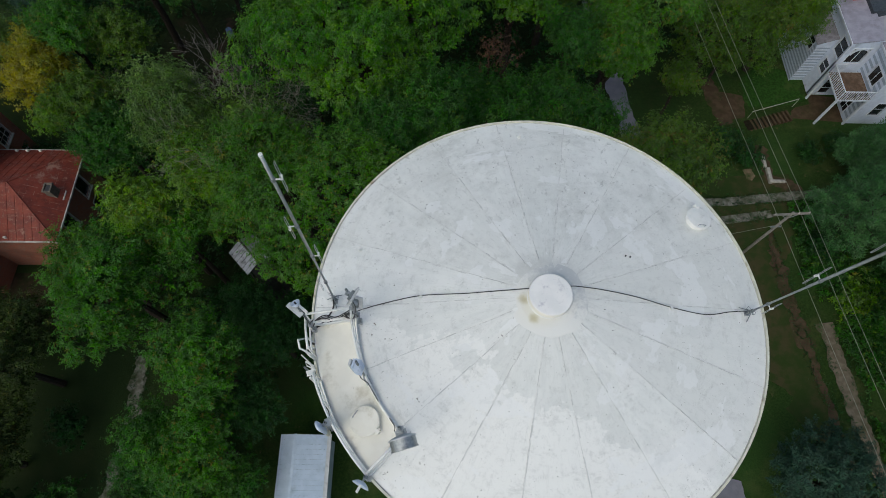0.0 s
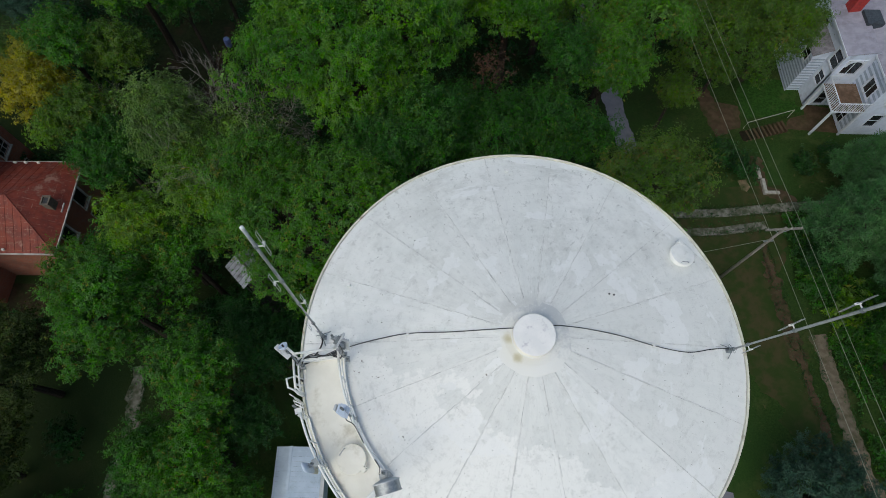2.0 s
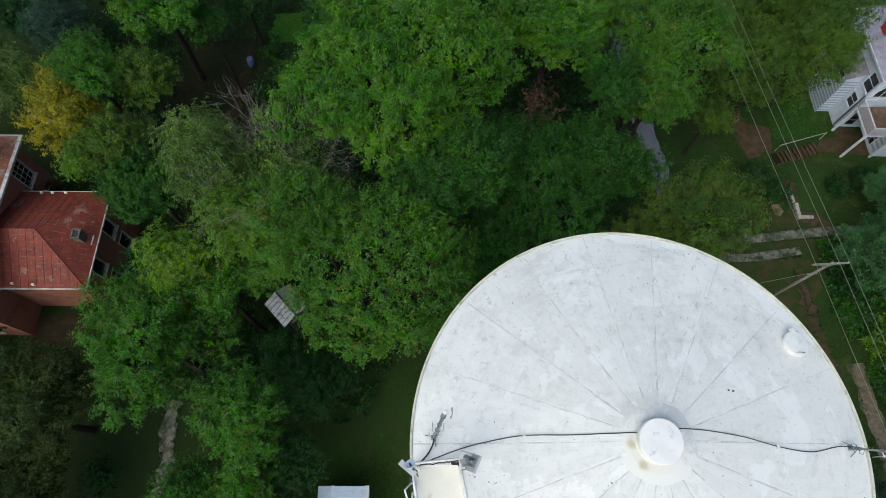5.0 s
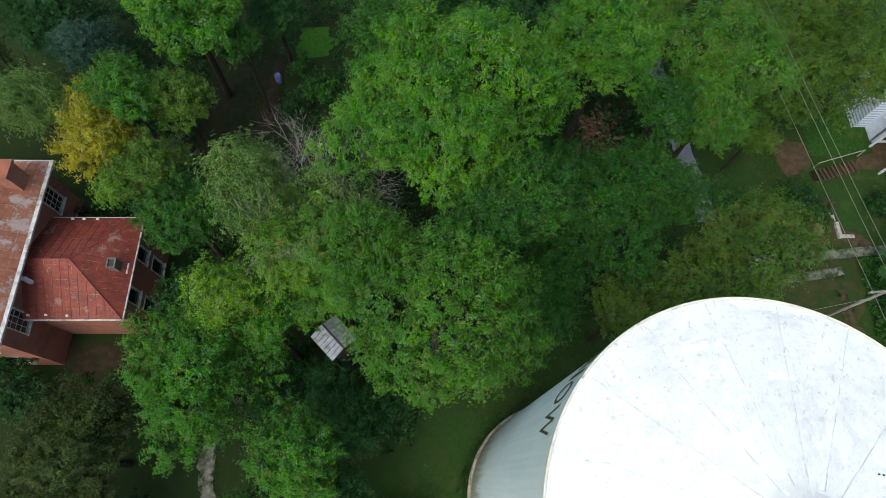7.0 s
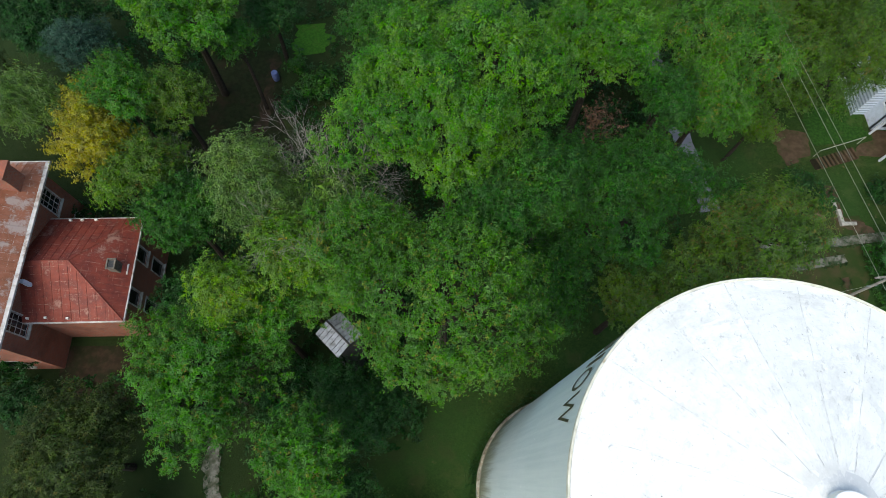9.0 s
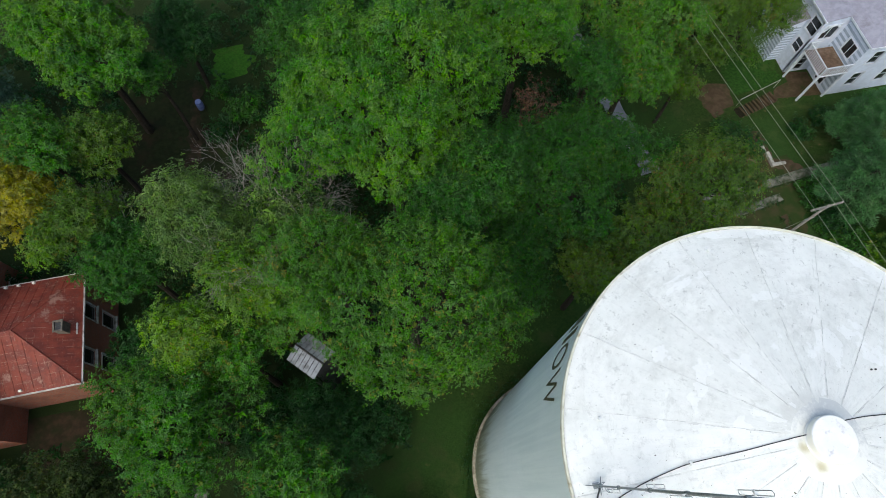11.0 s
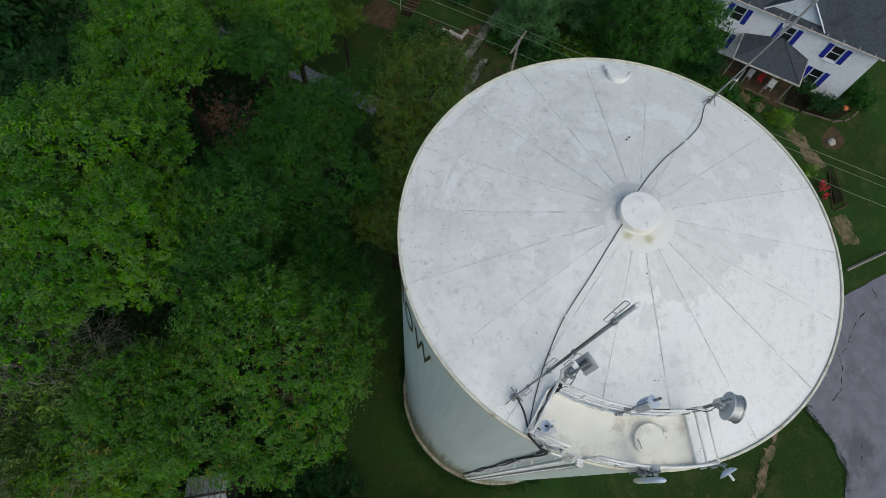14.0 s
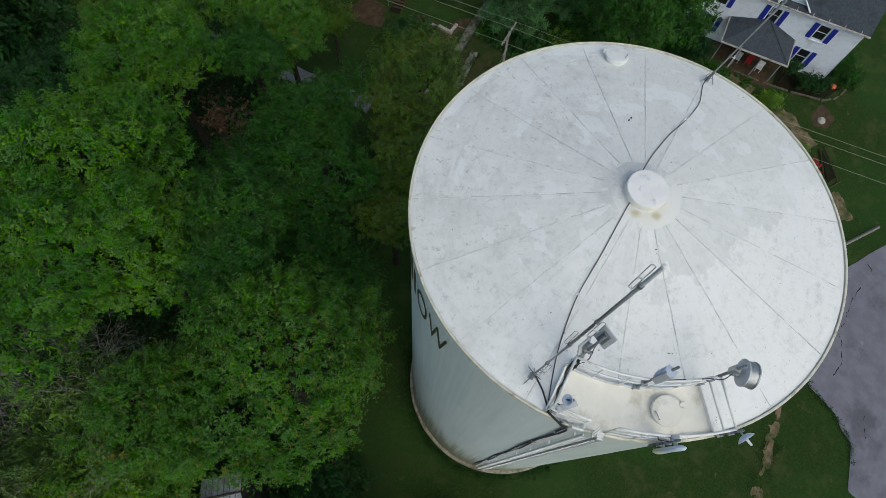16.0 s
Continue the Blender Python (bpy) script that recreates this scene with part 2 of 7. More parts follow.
M = {
    "roof_paint": tank_roof_material(),
    "shell": tank_shell_material(),
    "ground": ground_material(),
    "brick": brick_material(),
    "cream": surface("cream_deck_paint", (0.83, 0.81, 0.74), (0.78, 0.76, 0.69), 2.0, (0.56, 0.53, 0.44), 1.2, 0.4, 0.55),
    "white": surface("white_paint", (0.80, 0.80, 0.78), (0.73, 0.74, 0.72), 5.0, (0.48, 0.48, 0.44), 1.5, 0.3, 0.5),
    "house_trim": surface("bluish_white_trim", (0.70, 0.75, 0.83), (0.62, 0.67, 0.76), 4.0, (0.42, 0.44, 0.48), 1.2, 0.35, 0.5),
    "seam": surface("seam_filler", (0.7, 0.7, 0.68), (0.36, 0.36, 0.35), 2.4, (0.74, 0.74, 0.72), 0.8, 0.6),
    "droppings": surface("bird_droppings", (0.09, 0.07, 0.05), (0.03, 0.025, 0.02), 9.0, (0.16, 0.1, 0.06), 2.0, 0.5, 0.9),
    "red_paint": surface("red_block_paint", (0.36, 0.035, 0.03), (0.28, 0.03, 0.028), 4.0, (0.16, 0.03, 0.025), 1.5, 0.4, 0.6),
    "vent_cap": surface("vent_cap_paint", (0.84, 0.83, 0.82), (0.78, 0.78, 0.775), 2.6, (0.6, 0.59, 0.62), 4.5, 0.35, 0.5),
    "rim": surface("rim_paint", (0.66, 0.65, 0.55), (0.55, 0.54, 0.44), 4.0, (0.3, 0.26, 0.17), 2.0, 0.3),
    "concrete": surface("concrete_ring", (0.40, 0.38, 0.31), (0.28, 0.26, 0.2), 5.0, (0.1, 0.085, 0.05), 1.6, 0.8, 0.85, bump=0.5),
    "galv": surface("galvanised_steel", (0.42, 0.44, 0.45), (0.33, 0.35, 0.36), 14.0, (0.24, 0.25, 0.26), 4.0, 0.4, 0.45, 0.75),
    "dull_steel": surface("dull_steel", (0.25, 0.28, 0.29), (0.18, 0.2, 0.21), 12.0, rough=0.55, metal=0.5),
    "grey_plastic": surface("grey_radome", (0.50, 0.52, 0.54), (0.44, 0.46, 0.48), 5.0, (0.33, 0.34, 0.35), 2.0, 0.3, 0.4),
    "blue_plastic": surface("faded_blue_plastic", (0.13, 0.17, 0.36), (0.1, 0.13, 0.28), 4.0, rough=0.5),
    "pale_blue": surface("pale_blue_plastic", (0.55, 0.62, 0.74), (0.48, 0.56, 0.68), 5.0, rough=0.4),
    "black": surface("black_cable", (0.02, 0.02, 0.022), (0.035, 0.035, 0.035), 20.0, rough=0.5),
    "letter": surface("letter_paint", (0.045, 0.045, 0.025), (0.07, 0.065, 0.035), 5.0, rough=0.5),
    "rust_roof": metal_roof_material("red_metal_roof", (0.20, 0.043, 0.027), (0.13, 0.03, 0.022), (0.32, 0.18, 0.14), 0.59),
    "rust_roof_pale": metal_roof_material("faded_metal_roof", (0.25, 0.1, 0.058), (0.18, 0.065, 0.03), (0.36, 0.3, 0.275), 0.53),
    "gutter": surface("weathered_white_gutter", (0.50, 0.48, 0.46), (0.38, 0.36, 0.34), 3.0, (0.2, 0.15, 0.12), 1.5, 0.5),
    "dark_glass": surface("dark_window_glass", (0.012, 0.015, 0.018), (0.02, 0.024, 0.028), 1.0, rough=0.12, spec=0.6, bump=0.02),
    "siding": surface("white_siding", (0.64, 0.71, 0.85), (0.57, 0.64, 0.77), 3.0, (0.43, 0.47, 0.56), 0.8, 0.3, 0.55),
    "siding_white": surface("bright_white_siding", (0.72, 0.77, 0.86), (0.66, 0.71, 0.8), 3.0, (0.55, 0.59, 0.66), 0.8, 0.3, 0.5),
    "edging": surface("brown_grey_edging_stone", (0.15, 0.125, 0.1), (0.1, 0.085, 0.068), 4.0, rough=0.9, bump=0.5, fine=14.0),
    "siding_blue": surface("pale_blue_siding", (0.36, 0.43, 0.53), (0.30, 0.37, 0.47), 3.0, rough=0.6),
    "grey_roof": surface("pale_grey_roofing", (0.31, 0.305, 0.37), (0.25, 0.245, 0.3), 2.0, (0.19, 0.18, 0.21), 0.7, 0.5, 0.75),
    "old_roof": surface("worn_grey_roofing", (0.2, 0.195, 0.22), (0.13, 0.125, 0.14), 5.0, (0.27, 0.26, 0.3), 1.2, 0.8, 0.8, bump=0.4, fine=10.0),
    "shingle": surface("slate_grey_shingle", (0.034, 0.046, 0.06), (0.052, 0.064, 0.078), 5.0, (0.028, 0.034, 0.043), 0.9, 0.5, 0.85, bump=0.5, fine=18.0),
    "shutter": surface("royal_blue_paint", (0.012, 0.02, 0.30), (0.016, 0.028, 0.24), 6.0, rough=0.45),
    "blue_metal": surface("pale_blue_metal", (0.47, 0.56, 0.68), (0.42, 0.51, 0.63), 2.5, (0.34, 0.41, 0.5), 0.8, 0.4, 0.45, 0.2),
    "deck": surface("worn_brown_deck", (0.15, 0.10, 0.072), (0.10, 0.068, 0.048), 3.0, (0.2, 0.15, 0.115), 1.2, 0.5, 0.8, spec=0.06),
    "plank": surface("weathered_grey_plank", (0.26, 0.28, 0.32), (0.18, 0.195, 0.22), 3.0, (0.1, 0.1, 0.11), 1.5, 0.5, 0.8),
    "dark_plank": surface("tarred_plank_wall", (0.045, 0.042, 0.04), (0.028, 0.026, 0.025), 4.0, (0.06, 0.058, 0.055), 1.0, 0.4, 0.9),
    "timber": surface("grey_pole_timber", (0.24, 0.225, 0.2), (0.16, 0.15, 0.13), 8.0, rough=0.85),
    "wire": surface("weathered_wire", (0.24, 0.25, 0.2), (0.18, 0.19, 0.15), 2.0, rough=0.6),
    "asphalt": surface("old_asphalt", (0.18, 0.18, 0.212), (0.148, 0.148, 0.178), 1.2, (0.1, 0.1, 0.12), 0.35, 0.4, 0.9, bump=0.5, fine=30.0),
    "rim_white": surface("brushed_white_seam_paint", (0.74, 0.75, 0.74), (0.6, 0.61, 0.6), 9.0, (0.45, 0.46, 0.45), 2.5, 0.6, 0.55),
    "seam_dark": surface("cracked_joint_sealant", (0.38, 0.39, 0.39), (0.5, 0.51, 0.51), 6.0, rough=0.8),
    "tan_gravel": surface("sandy_gravel_track", (0.17, 0.145, 0.108), (0.12, 0.102, 0.074), 2.5, (0.06, 0.062, 0.03), 0.6, 0.5, 0.95, bump=0.7, fine=16.0, spec=0.06),
    "thin_grass": surface("thin_brownish_grass", (0.03, 0.047, 0.013), (0.058, 0.05, 0.024), 1.3, (0.024, 0.045, 0.011), 0.35, 0.9, 0.95, bump=0.9, fine=14.0, spec=0.06),
    "pale_gravel": surface("stony_pale_gravel", (0.25, 0.243, 0.215), (0.13, 0.125, 0.105), 3.5, (0.04, 0.055, 0.02), 1.1, 1.1, 0.95, bump=0.9, fine=12.0, spec=0.06),
    # woodland floor with the tall trees' shade mixed into its colour
    "shade_ground": surface("shade_toned_woodland_floor", (0.013, 0.018, 0.008), (0.02, 0.026, 0.011), 3.0, (0.028, 0.02, 0.013), 0.6, 0.6, 0.95, bump=0.9, fine=10.0, spec=0.04),
    # the house lawn's shade is set as a darker copy of the lawn greens
    "shade_lawn": surface("uneven_shade_toned_lawn", (0.03, 0.078, 0.014), (0.018, 0.05, 0.01), 5.0, (0.045, 0.075, 0.02), 0.8, 0.5, 0.95, bump=0.9, fine=14.0, spec=0.04),
    "lawn": surface("bright_mown_lawn", (0.045, 0.125, 0.014), (0.03, 0.09, 0.011), 6.0, (0.06, 0.1, 0.02), 1.0, 0.4, 0.95, bump=0.9, fine=14.0, spec=0.04),
    # brown dirt again, darkened in colour to stand for shade under trees
    "shaded_dirt": surface("shade_darkened_dirt", (0.045, 0.03, 0.02), (0.028, 0.02, 0.013), 2.0, (0.016, 0.022, 0.009), 0.9, 0.9, 0.95, bump=0.7, fine=14.0, spec=0.06),
    "dirt": surface("brown_dirt", (0.085, 0.06, 0.038), (0.06, 0.042, 0.027), 2.0, (0.035, 0.042, 0.016), 0.9, 0.6, 0.95, bump=0.7, fine=14.0, spec=0.06),
    "tan": surface("trodden_tan_soil", (0.22, 0.165, 0.11), (0.15, 0.11, 0.07), 2.5, (0.035, 0.06, 0.016), 1.3, 1.15, 0.95, bump=0.7, fine=14.0, spec=0.06),
    "litter": surface("leaf_litter", (0.02, 0.016, 0.01), (0.013, 0.012, 0.007), 3.0, (0.014, 0.02, 0.008), 0.7, 0.6, 0.95, bump=0.8, fine=12.0, spec=0.06),
    "stone": surface("pale_stone", (0.40, 0.39, 0.35), (0.3, 0.29, 0.26), 4.0, (0.18, 0.17, 0.14), 1.4, 0.5, 0.85),
    "bark": surface("grey_brown_bark", (0.05, 0.042, 0.034), (0.03, 0.026, 0.021), 7.0, rough=0.95, bump=0.8, fine=12.0, spec=0.06),
    "dead_wood": surface("bleached_twigs", (0.26, 0.24, 0.22), (0.18, 0.17, 0.155), 5.0, rough=0.9, spec=0.06),
    "red": surface("red_paint", (0.42, 0.02, 0.025), (0.3, 0.015, 0.02), 5.0, rough=0.5),
    "orange": surface("orange_plastic", (0.55, 0.15, 0.05), (0.45, 0.1, 0.04), 5.0, rough=0.6),
}
GREEN = {
    "maple": leaf_material("maple_leaves", (0.082, 0.2, 0.0111), (0.0445, 0.1478, 0.0115), (0.1384, 0.2703, 0.0168), 0.06),
    "green": leaf_material("green_leaves", (0.0397, 0.1248, 0.0133), (0.0265, 0.0947, 0.0125), (0.1058, 0.1722, 0.0178), 0.05),
    "fresh": leaf_material("fresh_green_leaves", (0.0573, 0.1714, 0.0133), (0.0425, 0.1353, 0.0133), (0.1571, 0.1443, 0.0254), 0.07),
    "dull": leaf_material("dull_olive_leaves", (0.052, 0.08, 0.0165), (0.033, 0.055, 0.0135), (0.12, 0.11, 0.024), 0.1),
    "dark": leaf_material("dark_green_leaves", (0.0235, 0.0779, 0.0164), (0.016, 0.0558, 0.0139), (0.0672, 0.1066, 0.0198), 0.04),
    "olive": leaf_material("olive_leaves", (0.08, 0.152, 0.0148), (0.056, 0.118, 0.0139), (0.15, 0.14, 0.03), 0.06),
    "turning": leaf_material("turning_leaves", (0.07, 0.182, 0.0148), (0.05, 0.142, 0.0141), (0.17, 0.175, 0.0268), 0.1),
    "yellowgreen": leaf_material("yellow_green_leaves", (0.1111, 0.2216, 0.0125), (0.0725, 0.165, 0.0125), (0.2318, 0.2263, 0.0254), 0.06),
    "yellow": leaf_material("yellowing_leaves", (0.27, 0.245, 0.01), (0.1, 0.17, 0.012), (0.3, 0.24, 0.012), 0.12, 0.55, patch_scale=0.25),
    "pale": leaf_material("pale_leaves", (0.125, 0.215, 0.045), (0.085, 0.16, 0.036), (0.17, 0.23, 0.055), 0.08),
    "blue": leaf_material("blue_green_needles", (0.035, 0.078, 0.05), (0.026, 0.063, 0.041), (0.0504, 0.0902, 0.0576), 0.05, through=0.1),
    "pine": leaf_material("pine_needles", (0.07, 0.18, 0.056), (0.052, 0.14, 0.045), (0.1, 0.21, 0.07), 0.05, through=0.1),
    "brown": leaf_material("dead_brown_leaves", (0.092, 0.05, 0.03), (0.064, 0.038, 0.024), (0.14, 0.085, 0.05), 0.2),
    "oak": leaf_material("dark_olive_leaves", (0.095, 0.17, 0.02), (0.06, 0.12, 0.0165), (0.168, 0.1344, 0.035), 0.13),
}


# ---- geometry helpers ----
class Geo:
    """Gathers the faces of one part."""

    def __init__(self):
        self.v, self.f = [], []

    def add(self, verts, faces):
        k = len(self.v)
        self.v += [tuple(p) for p in verts]
        self.f += [tuple(i + k for i in f) for f in faces]
        return self

    def box(self, x0, x1, y0, y1, z0, z1, m=None):
        v = [Vector((x, y, z)) for z in (z0, z1) for y in (y0, y1) for x in (x0, x1)]
        if m:
            v = [m @ p for p in v]
        return self.add(v, [(0, 2, 3, 1), (4, 5, 7, 6), (0, 1, 5, 4), (2, 6, 7, 3), (0, 4, 6, 2), (1, 3, 7, 5)])

    def tube(self, pts, r, n=8, caps=True):
        """A round bar along pts; r a radius or one for each point."""
        pts = [Vector(p) for p in pts]
        rs = r if isinstance(r, (list, tuple)) else [r] * len(pts)
        v, up = [], Vector((0.0, 0.0, 1.0))
        for i, p in enumerate(pts):
            d = (pts[min(i + 1, len(pts) - 1)] - pts[max(i - 1, 0)]).normalized()
            a = d.cross(up if abs(d.z) < 0.9 else Vector((1, 0, 0))).normalized()
            b = d.cross(a)
            v += [p + (a * math.cos(2 * math.pi * k / n) + b * math.sin(2 * math.pi * k / n)) * rs[i] for k in range(n)]
        f = [(i * n + k, i * n + (k + 1) % n, (i + 1) * n + (k + 1) % n, (i + 1) * n + k) for i in range(len(pts) - 1) for k in range(n)]
        if caps:
            f += [tuple(range(n))[::-1], tuple((len(pts) - 1) * n + k for k in range(n))]
        return self.add(v, f)

    def lathe(self, profile, n=96, a0=0.0, a1=360.0, m=None):
        """Turns (radius, z) pairs about the z axis, all round or over an arc; closed when the profile's ends meet."""
        full = a1 - a0 >= 359.99
        cols = n if full else n + 1
        v = []
        for i in range(cols):
            a = radians(a0 + (a1 - a0) * i / n)
            for r, z in profile:
                p = Vector((r * math.cos(a), r * math.sin(a), z))
                v.append(m @ p if m else p)
        k = len(profile)
        f = [(i * k + j, ((i + 1) % cols) * k + j, ((i + 1) % cols) * k + j + 1, i * k + j + 1) for i in range(n) for j in range(k - 1)]
        if not full:
            f += [tuple(range(k)), tuple((cols - 1) * k + j for j in range(k))[::-1]]
        return self.add(v, f)

    def slab(self, poly, thick):
        """A flat polygon given a thickness against its normal."""
        p = [Vector(q) for q in poly]
        nrm = (p[1] - p[0]).cross(p[2] - p[0]).normalized()
        k = len(p)
        return self.add(p + [q - nrm * thick for q in p], [tuple(range(k)), tuple(range(2 * k - 1, k - 1, -1))] + [(i, i + k, (i + 1) % k + k, (i + 1) % k) for i in range(k)])

    def mesh(self, name, mat, smooth=False):
        me = bpy.data.meshes.new(name)
        me.from_pydata(self.v, [], self.f)
        me.materials.append(mat)
        if smooth:
            me.shade_smooth()
        me.update()
        return me


def part(name, geo, mat, parent=None, label="", smooth=False):
    """One mesh object, under a thing or a part, or on its own."""
    me = geo if isinstance(geo, bpy.types.Mesh) else geo.mesh(name, mat, smooth)
    ob = new(name, me)
    if parent:
        ob.parent = parent
        if parent.type == "EMPTY":
            ob.matrix_parent_inverse = parent.matrix_basis.inverted()
    return tagged(ob, label)


def thing(name, label, category, at=(0, 0, 0), rz=0.0, group=""):
    ob = new(name)
    ob.matrix_basis = pose(*at, 0, 0, rz)
    ob.empty_display_size = 0.2
    return tagged(ob, label, category, group)


def rounded(ob, width=0.01, segments=2):
    m = ob.modifiers.new("bevel", "BEVEL")
    m.width, m.segments, m.limit_method = width, segments, "ANGLE"
    return ob


def clip_strip(poly, u, lo, hi):
    """The part of a flat polygon between two planes across the direction u."""
    for sign, lim in ((1, lo), (-1, -hi)):
        out = []
        for a, b in zip(poly, poly[1:] + poly[:1]):
            da, db = sign * a.dot(u) - lim, sign * b.dot(u) - lim
            if da >= 0:
                out.append(a)
            if da * db < 0:
                out.append(a.lerp(b, da / (da - db)))
        poly = out
        if len(poly) < 3:
            return []
    return poly


def strips(name, poly, along, width, gap, thick, mat, parent, rib=0.0):
    """Lays a flat polygon out in single boards, pans or courses, each an object of its own."""
    poly = [Vector(p) for p in poly]
    u = Vector(along).normalized()
    lo, hi = min(p.dot(u) for p in poly), max(p.dot(u) for p in poly)
    n = max(1, round((hi - lo) / width))
    w = (hi - lo) / n
    for i in range(n):
        q = clip_strip(poly, u, lo + i * w + gap / 2, lo + (i + 1) * w - gap / 2)
        if len(q) < 3:
            continue
        q2 = [q[0]]
        for p in q[1:]:
            if (p - q2[-1]).length > 1e-4:
                q2.append(p)
        if len(q2) < 3:
            continue
        g = Geo().slab(q2, thick)
        if rib:
            e = clip_strip(poly, u, lo + i * w, lo + i * w + 0.035)
            if len(e) >= 3:
                nrm = (e[1] - e[0]).cross(e[2] - e[0]).normalized()
                g.slab([p + nrm * rib for p in e], rib + thick * 0.5)
        part(name, g, mat, parent)


def rosettes(rng, cen, nrm, per, leaf, slim=0.5, droop=0.2, rise=0.45, spread=0.75):
    """Tufts of leaves that spread from one twig tip each: the centres, and the corners of every leaf."""
    n = len(cen)
    a = rng.normal(size=(n, 3))
    a -= (a * nrm).sum(1, keepdims=True) * nrm
    a /= np.linalg.norm(a, axis=1, keepdims=True) + 1e-9
    b = np.cross(nrm, a)
    ph = (np.arange(per) * 2.39996)[None, :, None] + rng.uniform(-0.35, 0.35, (n, per, 1))
    lift = rng.normal(rise, spread, (n, per, 1))
    ax = np.cos(ph) * a[:, None] + np.sin(ph) * b[:, None] + lift * nrm[:, None]
    ax /= np.linalg.norm(ax, axis=2, keepdims=True)
    up = nrm[:, None] - (nrm[:, None] * ax).sum(2, keepdims=True) * ax + rng.normal(size=(n, per, 3)) * 0.5 * spread
    sd = np.cross(ax, up)
    sd /= np.linalg.norm(sd, axis=2, keepdims=True) + 1e-9
    ln = leaf * rng.uniform(0.55, 1.35, (n, per, 1)) * rng.uniform(0.75, 1.25, (n, 1, 1))
    w = sd * ln * slim * np.where(np.arange(per) % 2, 1.0, -1.0)[None, :, None]
    mid = cen[:, None] + ax * ln * 0.6 + w * 0.75
    tip = cen[:, None] + ax * ln - w * 0.4 - np.array([0, 0, 1]) * ln * droop
    return cen, np.stack([mid, tip], 2).reshape(-1, 3), per


def leaf_mesh(name, tufts, mat):
    """One mesh of all tufts; the leaves of a tuft share their twig tip."""
    outs, faces, base = [], [], 0
    for cen, out, per in tufts:
        n = len(cen)
        own = np.repeat(np.arange(n), per) + base
        rim = base + n + np.arange(n * per)[:, None] * 2 + np.arange(2)
        faces.append(np.concatenate([own[:, None], rim], 1))
        outs += [cen, out]
        base += n + len(out)
    co, fc = np.concatenate(outs), np.concatenate(faces)
    me = bpy.data.meshes.new(name)
    me.vertices.add(len(co))
    me.vertices.foreach_set("co", co.astype(np.float32).ravel())
    me.loops.add(len(fc) * 3)
    me.loops.foreach_set("vertex_index", fc.astype(np.int32).ravel())
    me.polygons.add(len(fc))
    me.polygons.foreach_set("loop_start", np.arange(0, len(fc) * 3, 3, dtype=np.int32))
    me.materials.append(mat)
    me.update(calc_edges=True)
    return me


def ground_z(x, y):
    """The lie of the land: nearly level, falling away to the south."""
    return -0.5 - 0.05 * max(0.0, -y - 9.0) * min(1.0, max(0.0, (-y - 9.0) / 8.0)) + 0.12 * noise.noise((x * 0.07, y * 0.07, 0.3))


def draped(name, label, outline, mat, lift=0.03, step=0.3, category="ground", rough_edge=0.25, kind="structure"):
    """A patch with an uneven edge that follows the ground, laid in narrow rows."""
    ys = [p[1] for p in outline]
    n = max(2, int((max(ys) - min(ys)) / step))
    rows = []
    for i in range(n + 1):
        y = min(ys) + (max(ys) - min(ys)) * (i + 0.001) / (n + 0.002)
        xs = sorted((x2 - x1) * (y - y1) / (y2 - y1) + x1 for (x1, y1), (x2, y2) in zip(outline, outline[1:] + outline[:1]) if (y1 > y) != (y2 > y))
        row = []
        for a, b in zip(xs[::2], xs[1::2]):
            a += rough_edge * (noise.noise((a * 0.8, y * 0.8, 2.0)) + 0.5 * noise.noise((a * 3, y * 3, 3.0)))
            b += rough_edge * (noise.noise((b * 0.8, y * 0.8, 4.0)) + 0.5 * noise.noise((b * 3, y * 3, 5.0)))
            row.append((a, max(b, a + 0.02)))
        rows.append((y, row))
    g, C = Geo(), 12
    for (y0, r0), (y1, r1) in zip(rows, rows[1:]):
        if len(r0) == len(r1):
            for (a0, b0), (a1, b1) in zip(r0, r1):
                v = [(a0 + (b0 - a0) * k / C, y0) for k in range(C + 1)] + [(a1 + (b1 - a1) * k / C, y1) for k in range(C + 1)]
                g.add([(x, y, ground_z(x, y) + lift) for x, y in v], [(k, k + 1, k + C + 2, k + C + 1) for k in range(C)])
    seen, first = {}, []
    for i, p in enumerate(g.v):
        first.append(seen.setdefault((round(p[0], 4), round(p[1], 4)), i))
    g.f = [tuple(first[i] for i in q) for q in g.f]
    used = sorted({i for q in g.f for i in q})
    to = {i: k for k, i in enumerate(used)}
    g.v, g.f = [g.v[i] for i in used], [tuple(to[i] for i in q) for q in g.f]
    ob = part(name, g, mat, None)
    return tagged(ob, label, category, kind=kind)


def ribbon(pts, width):
    """The outline of a track along pts."""
    left, right = [], []
    for i, p in enumerate(pts):
        a, b = Vector(pts[max(i - 1, 0)]), Vector(pts[min(i + 1, len(pts) - 1)])
        d = (b - a).normalized()
        q = Vector((-d.y, d.x)) * width / 2
        left.append((p[0] + q.x, p[1] + q.y))
        right.append((p[0] - q.x, p[1] - q.y))
    return left + right[::-1]


# ---- the land ----
def land():
    g = Geo()
    far = [-3000, -1200, -500, -220, -110] + list(range(-70, 71, 2)) + [110, 220, 500, 1200, 3000]
    for y in far:
        for x in far:
            g.v.append((x, y, ground_z(max(-80, min(80, x)), max(-60, min(80, y)))))
    k = len(far)
    g.f = [(j * k + i, j * k + i + 1, (j + 1) * k + i + 1, (j + 1) * k + i) for j in range(k - 1) for i in range(k - 1)]
    tagged(part("ground", g, M["ground"], None, smooth=True), "rough mown grass with bare soil patches, darker green towards the wood", "ground", kind="structure")


